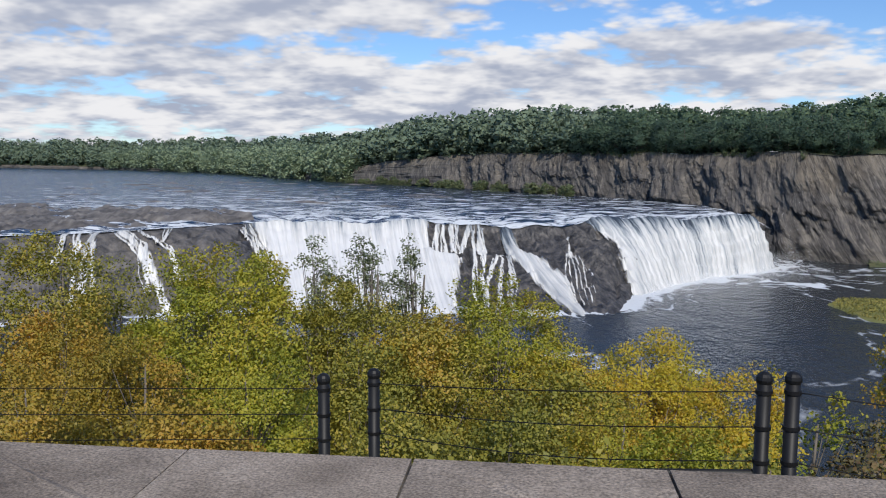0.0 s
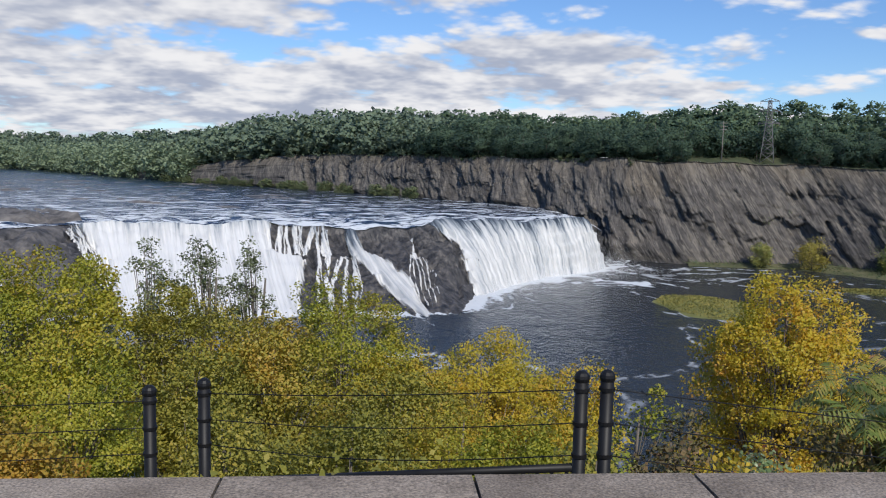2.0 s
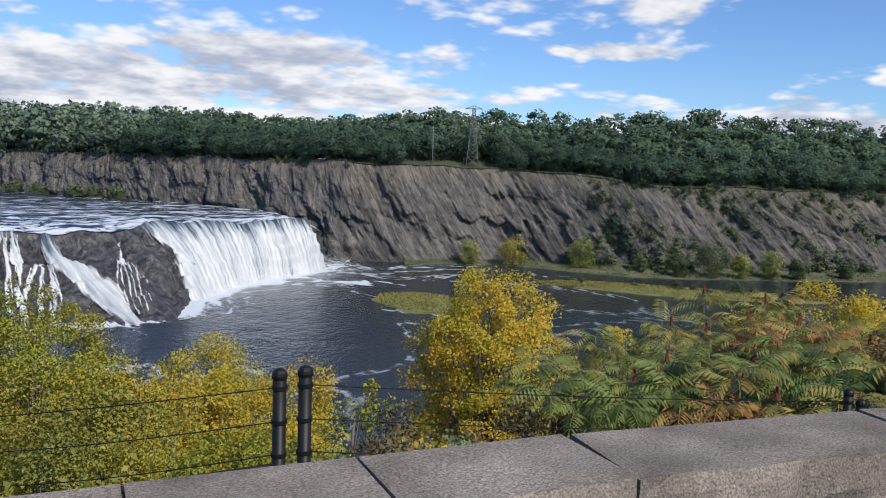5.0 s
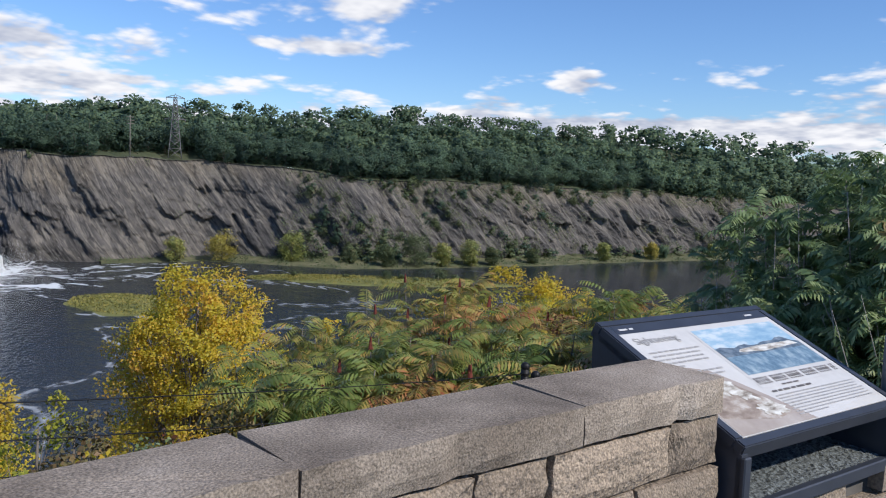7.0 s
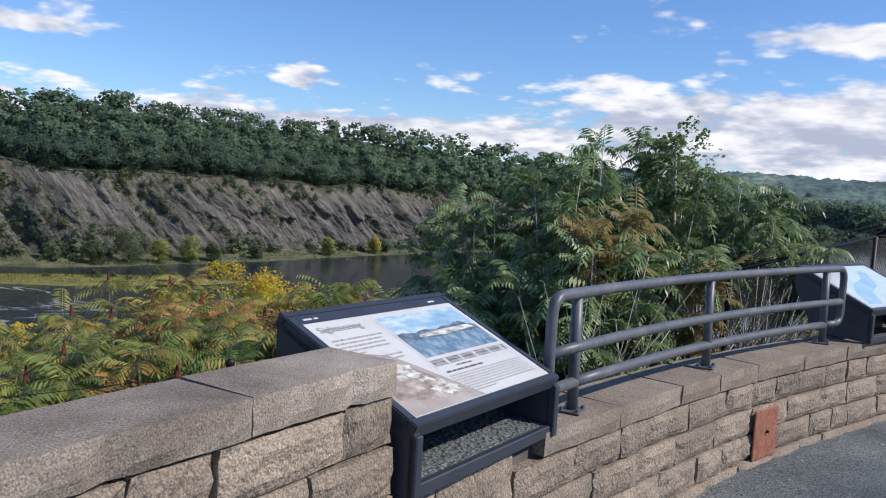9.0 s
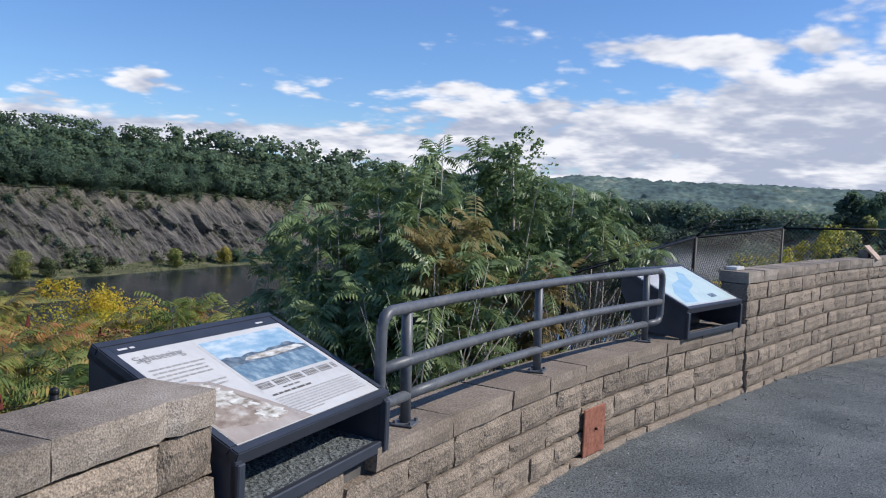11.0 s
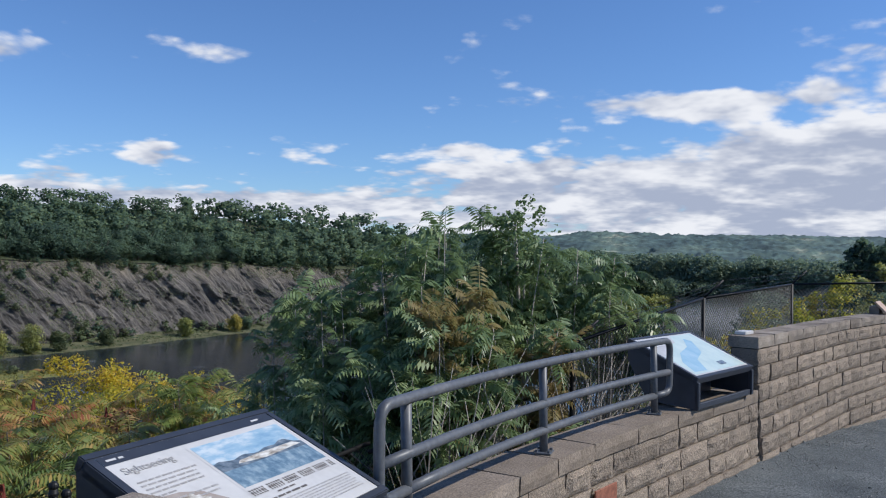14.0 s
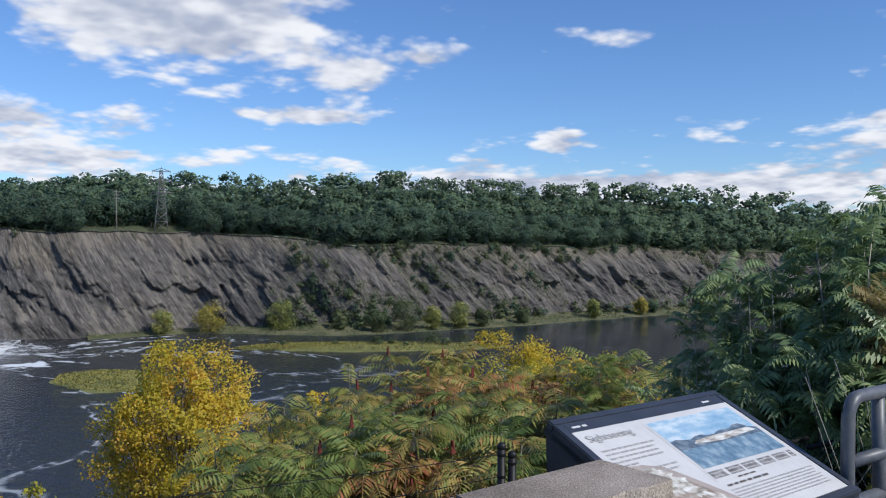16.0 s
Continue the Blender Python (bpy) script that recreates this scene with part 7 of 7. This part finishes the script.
def shore_and_islands():
    # a low green strip at the foot of the cliff
    line = [(150, 376), (196, 368), (240, 312), (262, 302), (330, 281), (424, 265), (463, 255), (560, 228), (700, 180)]
    Q, s, _ = along(line, 240)
    V = []
    for i, p in enumerate(Q):
        for j, (o, z) in enumerate(((-3, -0.4), (0, 0.15), (4, 0.7), (10, 1.2), (18, 2.4), (26, 4))):
            k = noise.fractal(Vector((p[0] * 0.05, p[1] * 0.05, j)), 1, 2, 3)
            V.append((p[0] + 0.35 * o + 2 * k, p[1] + 0.93 * o + 3 * k, POOL + z))
    tagged(mesh_ob("shore", smooth(np_mesh("shore", V, grid_faces(240, 6))), M_MARSH_DARK), "low grassy shore at the foot of the cliff", "shore", kind="structure")

    r = np.random.default_rng(44)
    m = 15000
    q = Q[r.integers(0, 240, m)]
    o = r.uniform(-1, 24, m)
    tuft = np.array([noise.noise(Vector((a * 0.10, c * 0.10, 2))) for a, c in zip(q[:, 0], o)])
    ok = tuft > -0.12
    C = np.stack([q[:, 0] + 0.35 * o + r.normal(size=m) * 1.5, q[:, 1] + 0.93 * o, POOL + np.interp(o, (-3, 0, 4, 10, 18, 26), (-0.4, 0.15, 0.7, 1.2, 2.4, 4)) + r.uniform(0, 1.0, m) * (0.5 + np.clip(tuft, 0, 1) * 4)], 1)[ok]
    v, f = leaf_arrays(C, 0.85, r, 0.1, 0.6)
    tagged(mesh_ob("shore_brush", np_mesh("shore_brush", v, f), L_FOREST2), "olive brush along the foot of the cliff", "brush", kind="stuff")

    def island(cx, cy, rx, ry, turn, seed):
        V, nu, nv = [], 72, 12
        ca, sa = math.cos(turn), math.sin(turn)
        for i in range(nu):
            a = 2 * math.pi * i / (nu - 1)
            k = 1 + 0.28 * noise.fractal(Vector((math.cos(a) * 1.4 + seed, math.sin(a) * 1.4, 0)), 1, 2, 4)
            for j in range(nv):
                r = j / (nv - 1)
                x, y = math.cos(a) * rx * r * k, math.sin(a) * ry * r * k
                z = 1.25 * (1 - r ** 2.2) - 0.25 + 0.35 * (1 - r) * noise.noise(Vector((x * 0.3, y * 0.3, seed)))
                V.append((cx + x * ca - y * sa, cy + x * sa + y * ca, POOL + z))
        ob = tagged(mesh_ob("island", smooth(np_mesh("island", V, grid_faces(nu, nv))), M_MARSH), "low yellow-green grassy island in the river", "island", kind="structure")
        rng = np.random.default_rng(seed)
        n = 2600
        a, r = rng.uniform(0, 6.283, n), np.sqrt(rng.uniform(0, 0.8, n))
        x, y = np.cos(a) * rx * r, np.sin(a) * ry * r
        C = np.stack([cx + x * ca - y * sa, cy + x * sa + y * ca, POOL + 1.25 * (1 - r ** 2.2) + rng.uniform(-0.1, 0.5, n)], 1)
        v, f = leaf_arrays(C, 0.8, rng, 0.0, 0.5)
        tagged(mesh_ob("island_grass", np_mesh("island_grass", v, f), L_MARSH), "tufts of yellow-green marsh grass", "grass", kind="stuff")

    def island_bush(x, y, h, seed):
        leafy_tree("island_bush", "small olive bush on the grassy island", "bush", (x, y, POOL + h + 0.6), h * 1.3, L_FOREST2, 26, 30, 0.5, seed, 0.22 * h, 0.05, base=POOL + 0.5, group="bushes on the islands", share=0.3)

    island(114, 263, 27, 18, radians(100), 3)
    island(227, 268, 60, 15, radians(-42), 6)
    island(205, 290, 30, 8, radians(-30), 8)
    for i, (u, v, h) in enumerate(((-38, 1, 2.4), (-16, 3, 2.0), (2, 2, 4.6), (14, -2, 2.2), (24, 3, 6.5), (31, 1, 3.6), (42, -1, 3.0), (8, 4, 2.6))):
        island_bush(227 + u * 0.743 + v * 0.669, 268 - u * 0.669 + v * 0.743, h, 640 + i)

    # single trees and bushes on the shore, told apart by their round yellow-green crowns
    rng = random.Random(15)
    for i, (x, y, h, leaf) in enumerate(((182, 366, 10, L_WILLOW), (203, 358, 13.5, L_SHOREGOLD), (230, 338, 13, L_WILLOW), (250, 318, 8, L_FOREST2), (262, 303, 10, L_FOREST2), (276, 298, 14, L_FOREST2), (290, 292, 10, L_WILLOW),
                                         (305, 288, 11, L_WILLOW), (318, 284, 8, L_FOREST2), (345, 279, 7, L_FOREST2), (398, 270, 9, L_WILLOW), (437, 263, 9, L_SHOREGOLD), (448, 262, 7, L_FOREST), (490, 250, 8, L_WILLOW), (540, 236, 9, L_FOREST))):
        leafy_tree("shore_tree", "round %s tree on the far shore" % ("golden-green" if leaf is L_SHOREGOLD else "yellow-green" if leaf is L_WILLOW else "dark green"), "tree", (x, y + 4, POOL + h * 1.2 + 1), h * 1.1, leaf, 60, 64, 0.62, 600 + i, 0.20 * h, 0.06, base=POOL + 0.6, group="shore trees", share=0.3)
    # scrub on ledges and gullies of the cliff
    n, k = CLIFF_V.shape[:2]
    masters = {}
    count = 0
    tries = 0
    while count < 300 and tries < 40000:
        tries += 1
        i = int(rng.uniform(0.1, 0.93) * n)
        v = rng.uniform(0.02, 0.99)
        p = CLIFF_V[i, int(v * (k - 1))]
        if p[0] < 165 and v < 0.95 or p[0] > 640:
            continue
        gully = noise.noise(Vector((CLIFF_S[i] * 0.030 + v * 1.1, v * 1.5, 3)))
        zone = 0.62 * math.exp(-((p[0] - 268 + 16 * v) / 15) ** 2) + 0.42 * math.exp(-((p[0] - 305) / 28) ** 2) + (0.45 if v > 0.93 else 0) + (0.22 if v > 0.80 and p[0] > 225 else 0) + (0.50 if v < 0.12 else 0) + 0.16 * min(max((p[0] - 225) / 30, 0), 1) + 0.14 * min(max((p[0] - 290) / 40, 0), 1)
        if gully + zone < 0.50 + 0.25 * rng.random():
            continue
        leaf = rng.choice((L_FOREST2, L_FOREST2, L_FOREST))
        if leaf.name not in masters:
            V0, F0, _, near0 = FAR_SHRUB[len(masters)]
            root = tagged(new("cliff_shrub"), "green scrub growing on the shale cliff" if leaf is L_FOREST else "olive scrub growing on the shale cliff" if leaf is L_FOREST2 else "yellow-green scrub growing on the shale cliff", "shrub", "scrub on the cliff")
            mesh_ob("foliage", soft_mesh("foliage", V0, F0, near0, 0.6), leaf, root)
            masters[leaf.name] = root
            ob = root
        else:
            ob = copy_thing(masters[leaf.name], Matrix())
        h = rng.uniform(1.8, 4.8) * (2.0 if v < 0.22 else 1.15)
        ob.matrix_basis = pose(p[0] - 0.6, p[1] - 0.8, p[2] - 0.3 * h, 0, 0, rng.uniform(0, 360)) @ Matrix.Diagonal((h * 1.2, h * 1.2, h, 1))
        count += 1
    # low weeds in cracks of the cliff and along its foot, past counting
    r = np.random.default_rng(19)
    m = 90000
    ii, vv = (r.uniform(0.1, 0.93, m) * n).astype(int), r.uniform(0, 1, m)
    P = CLIFF_V[ii, (vv * (k - 1)).astype(int)]
    g = np.array([noise.noise(Vector((CLIFF_S[a] * 0.030 + b * 1.1, b * 1.5, 3))) + 0.5 * noise.noise(Vector((CLIFF_S[a] * 0.2, b * 6, 5))) for a, b in zip(ii, vv)])
    g += 0.55 * np.exp(-((P[:, 0] - 268 + 16 * vv) / 17) ** 2) + 0.35 * np.exp(-((P[:, 0] - 305) / 32) ** 2) + 0.35 * (vv > 0.92) + 0.22 * ((vv > 0.80) & (P[:, 0] > 225)) + 0.30 * (vv < 0.07) + 0.16 * np.clip((P[:, 0] - 225) / 30, 0, 1) + 0.14 * np.clip((P[:, 0] - 290) / 40, 0, 1)
    keep = (g > 0.42) & ((P[:, 0] > 165) | (vv > 0.95))
    C = P[keep] + r.normal(size=(keep.sum(), 3)) * 0.5 + [-0.3, -0.5, 0.3]
    Vq, Fq = leaf_arrays(C, 0.62, r, 0.2, 0.7)
    tagged(mesh_ob("cliff_weeds", np_mesh("cliff_weeds", Vq, Fq), L_FOREST2), "olive weeds in cracks of the cliff", "weeds", kind="stuff")


L_MARSH = leaf_material("marsh_grass_blade", [(0.0, (0.13, 0.14, 0.04)), (0.5, (0.25, 0.24, 0.06)), (1.0, (0.38, 0.31, 0.09))], 0.3, 0.8)
L_SHOREGOLD = leaf_material("shore_gold_leaf", [(0.0, (0.192, 0.204, 0.036)), (0.5, (0.456, 0.396, 0.084)), (1.0, (0.600, 0.456, 0.096))], 0.3, 0.7)
M_MARSH_DARK = surface("shore_grass", [(0.25, (0.055, 0.065, 0.030)), (0.45, (0.10, 0.105, 0.045)), (0.6, (0.155, 0.145, 0.075)), (0.8, (0.22, 0.20, 0.12))], 0.12, 9, rough=0.9, bump=1.0, bump_scale=1.5, bump_dist=0.5)


def pylon():
    root = tagged(new("transmission_tower"), "grey lattice steel transmission tower on the cliff top", "pylon")
    H, b = 33.0, 3.3

    def leg(sx, sy, t):
        w = b * (1 - t) ** 1.15 + 0.75 * t
        return Vector((sx * w, sy * w, H * 0.94 * t))

    ts = [0, 0.16, 0.30, 0.42, 0.53, 0.63, 0.72, 0.80, 0.88, 0.95, 1.0]
    corners = ((-1, -1), (1, -1), (1, 1), (-1, 1))
    for c in corners:
        tubes("leg", [([leg(*c, t) for t in ts], 0.22)], M_STEEL, root, 4)
    for a, c in zip(corners, corners[1:] + corners[:1]):
        runs = []
        for t0, t1 in zip(ts, ts[1:]):
            runs += [([leg(*a, t0), leg(*c, t1)], 0.13), ([leg(*c, t0), leg(*a, t1)], 0.13), ([leg(*a, t1), leg(*c, t1)], 0.12)]
        tubes("bracing", runs, M_STEEL, root, 4)
    for z, w in ((H * 0.60, 5.2), (H * 0.78, 5.2), (H * 0.93, 4.6)):
        arm = tubes("cross_arm", [([(-w, 0, z), (w, 0, z)], 0.20), ([(-w, 0, z), (0, 0, z + 1.6), (w, 0, z)], 0.15), ([(-w * 0.5, 0, z), (-w * 0.5, 0, z + 0.8)], 0.07), ([(w * 0.5, 0, z), (w * 0.5, 0, z + 0.8)], 0.07)], M_STEEL, root, 4)
        for sx in (-1, 1):
            tubes("insulator", [([(sx * w * 0.95, 0, z), (sx * w * 0.95, 0, z - 1.5)], 0.11)], M_STEEL, arm, 5)
    tubes("peak", [([(-0.7, 0, H * 0.94), (0, 0, H), (0.7, 0, H * 0.94)], 0.1)], M_STEEL, root, 4)
    root.matrix_basis = pose(196.5, 400, 4.0, 0, 0, -26)
    pole = tagged(tubes("utility_pole", [([(0, 0, 0), (0, 0, 19.5)], [0.24, 0.15])], M_POLEWOOD, None, 8), "wooden utility pole with three cross-arms", "utility pole")
    for z in (18.6, 17.0, 15.4):
        tubes("cross_arm", [([(-1.9, 0, z), (1.9, 0, z)], 0.13)], M_POLEWOOD, pole, 4)
    pole.matrix_basis = pose(171, 395, 4.4, 0, 0, -24)


def canopy(x, y):
    # rounded treetops of a closed wood, with clearings between
    open_ = noise.noise(Vector((x * 0.0016, y * 0.0022, 4)))
    if open_ > 0.24:
        return 0.0
    return 13.0 - 20.0 * abs(noise.noise(Vector((x * 0.022, y * 0.022, 2)))) - 7.0 * abs(noise.noise(Vector((x * 0.06, y * 0.06, 7))))


def far_distance():
    def ridge(name, label, dist, az0, az1, z0, prof, mat, seed):
        V, nu, nv = [], 760, 46
        for i in range(nu):
            a = radians(az0 + (az1 - az0) * i / (nu - 1))
            u = i / (nu - 1)
            top = float(np.interp(u, [p[0] for p in prof], [p[1] for p in prof])) + dist * 0.0014 * noise.fractal(Vector((u * 14, seed, 0)), 1, 2, 5)
            for j in range(nv):
                v = j / (nv - 1)
                d = dist * (0.62 + 0.38 * v)
                V.append((d * math.sin(a), d * math.cos(a), z0 + (top - z0) * v ** 1.2 + dist * 0.0012 * noise.fractal(Vector((u * 22, v * 5, seed)), 1, 2, 4) * (1 - abs(2 * v - 1)) + canopy(d * math.sin(a), d * math.cos(a))))
        tagged(mesh_ob(name, np_mesh(name, V, grid_faces(nu, nv)), mat), label, "hills", kind="structure")

    ridge("far_hills", "hazy blue-green wooded hills on the horizon", 3600, 40, 140, -48, [(0, 60), (0.40, 100), (0.43, 114), (0.461, 106), (0.5, 98), (0.572, 96), (0.64, 88), (0.8, 78), (1, 55)], M_HILL, 2)
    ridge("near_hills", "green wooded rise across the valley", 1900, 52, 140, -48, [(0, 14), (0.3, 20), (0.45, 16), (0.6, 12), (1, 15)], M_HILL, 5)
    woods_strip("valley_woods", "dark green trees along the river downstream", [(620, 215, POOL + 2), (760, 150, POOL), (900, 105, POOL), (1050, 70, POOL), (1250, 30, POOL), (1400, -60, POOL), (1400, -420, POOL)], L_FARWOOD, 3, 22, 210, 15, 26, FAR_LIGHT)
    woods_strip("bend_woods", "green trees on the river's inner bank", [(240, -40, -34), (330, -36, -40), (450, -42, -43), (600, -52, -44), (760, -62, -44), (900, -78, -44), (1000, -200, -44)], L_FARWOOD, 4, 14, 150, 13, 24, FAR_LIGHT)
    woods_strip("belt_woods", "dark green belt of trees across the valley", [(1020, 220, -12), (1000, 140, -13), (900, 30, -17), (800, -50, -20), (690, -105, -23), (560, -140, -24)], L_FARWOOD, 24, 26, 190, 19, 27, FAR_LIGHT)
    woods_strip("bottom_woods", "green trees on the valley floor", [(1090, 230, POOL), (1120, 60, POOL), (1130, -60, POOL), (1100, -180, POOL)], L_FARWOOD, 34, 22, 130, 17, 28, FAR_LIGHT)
    woods_strip("inner_woods", "dark green trees on the eastern bank", [(170, -52, -14), (260, -62, -18), (400, -85, -20), (600, -110, -22), (800, -150, -22)], L_FOREST, 14, 16, 110, 14, 24)
    woods_strip("point_willows", "pale green willows on the river's point", [(690, 62, POOL), (760, 46, POOL), (800, 26, POOL)], L_WILLOW, 15, 8, 30, 10, 17, FAR_LIGHT)
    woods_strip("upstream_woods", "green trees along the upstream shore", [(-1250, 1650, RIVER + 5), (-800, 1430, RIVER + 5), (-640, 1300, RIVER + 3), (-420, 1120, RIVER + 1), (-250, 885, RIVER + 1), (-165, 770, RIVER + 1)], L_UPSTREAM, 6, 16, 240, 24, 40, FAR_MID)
    woods_strip("bluff_scrub", "olive scrub at the foot of the upstream bluffs", [(-190, 770, RIVER), (-100, 690, RIVER), (-20, 590, RIVER), (30, 528, RIVER + 1)], L_FOREST2, 61, 7, 60, 3.5, 9, FAR_LIGHT)
    for i, (x, y, z, w, h, leaf) in enumerate(((172, -41.6, 13.3, 12, 19, L_FOREST), (161, -44.5, 11, 11, 17, L_FOREST), (169.5, -28.6, 6.0, 8, 13, L_FOREST), (198, -39.8, 7.1, 12, 14, L_FOREST), (190, -34, 2.5, 10, 10, L_WILLOW), (150, -38.2, 4.4, 6, 9, L_BANK),
                                                     (150, -24.5, -0.5, 9, 7, L_WILLOW), (108, -19.5, -1.2, 8, 7, L_FOREST), (108, -24.5, -1.6, 8, 7, L_FOREST), (106, -29.5, -0.6, 8, 7, L_FOREST))):
        leafy_tree("roadside_tree", "dark green tree beside the brick chimney" if leaf is L_FOREST else "yellow-green tree beside the brick chimney", "tree", (x, y, z), w, leaf, 90, 45, 0.75, 700 + i, 0.11 * w, 0.15, base=z - h, group="trees to the east", share=0.4)
    ch = tagged(new("chimney_tower"), "old red brick tower with a stepped cap", "tower")
    part("shaft", box_bm(2.0, 2.0, 11, (0, 0, 5.5), 0.05), M_BRICK, ch)
    part("cornice", box_bm(2.3, 2.3, 0.5, (0, 0, 10.4), 0.08), M_BRICK, ch)
    part("top_course", box_bm(1.7, 1.7, 0.7, (0, 0, 11.25), 0.05), M_BRICK, ch)
    part("window", box_bm(0.7, 0.12, 1.3, (-0.2, -1.01, 6.5), 0.0), M_STEEL, ch)
    part("window", box_bm(0.12, 0.8, 1.4, (-1.01, 0.3, 4.0), 0.0), M_STEEL, ch)
    ch.matrix_basis = pose(138.2, -31.9, -6.85, 0, 0, 12)
    shed = tagged(new("shed"), "low grey building with dark flat roof", "building")
    part("wall", box_bm(5.5, 4, 2.6, (0, 0, 1.3)), M_CAP, shed)
    part("roof", box_bm(6.2, 4.6, 0.3, (0, 0, 2.75), 0.05), M_CORE, shed)
    shed.matrix_basis = pose(72, -11.0, -5.0, 0, 0, 80)


plant_cottonwoods()
plant_sumac()
plant_undergrowth()
plant_wood()
shore_and_islands()
pylon()
far_distance()
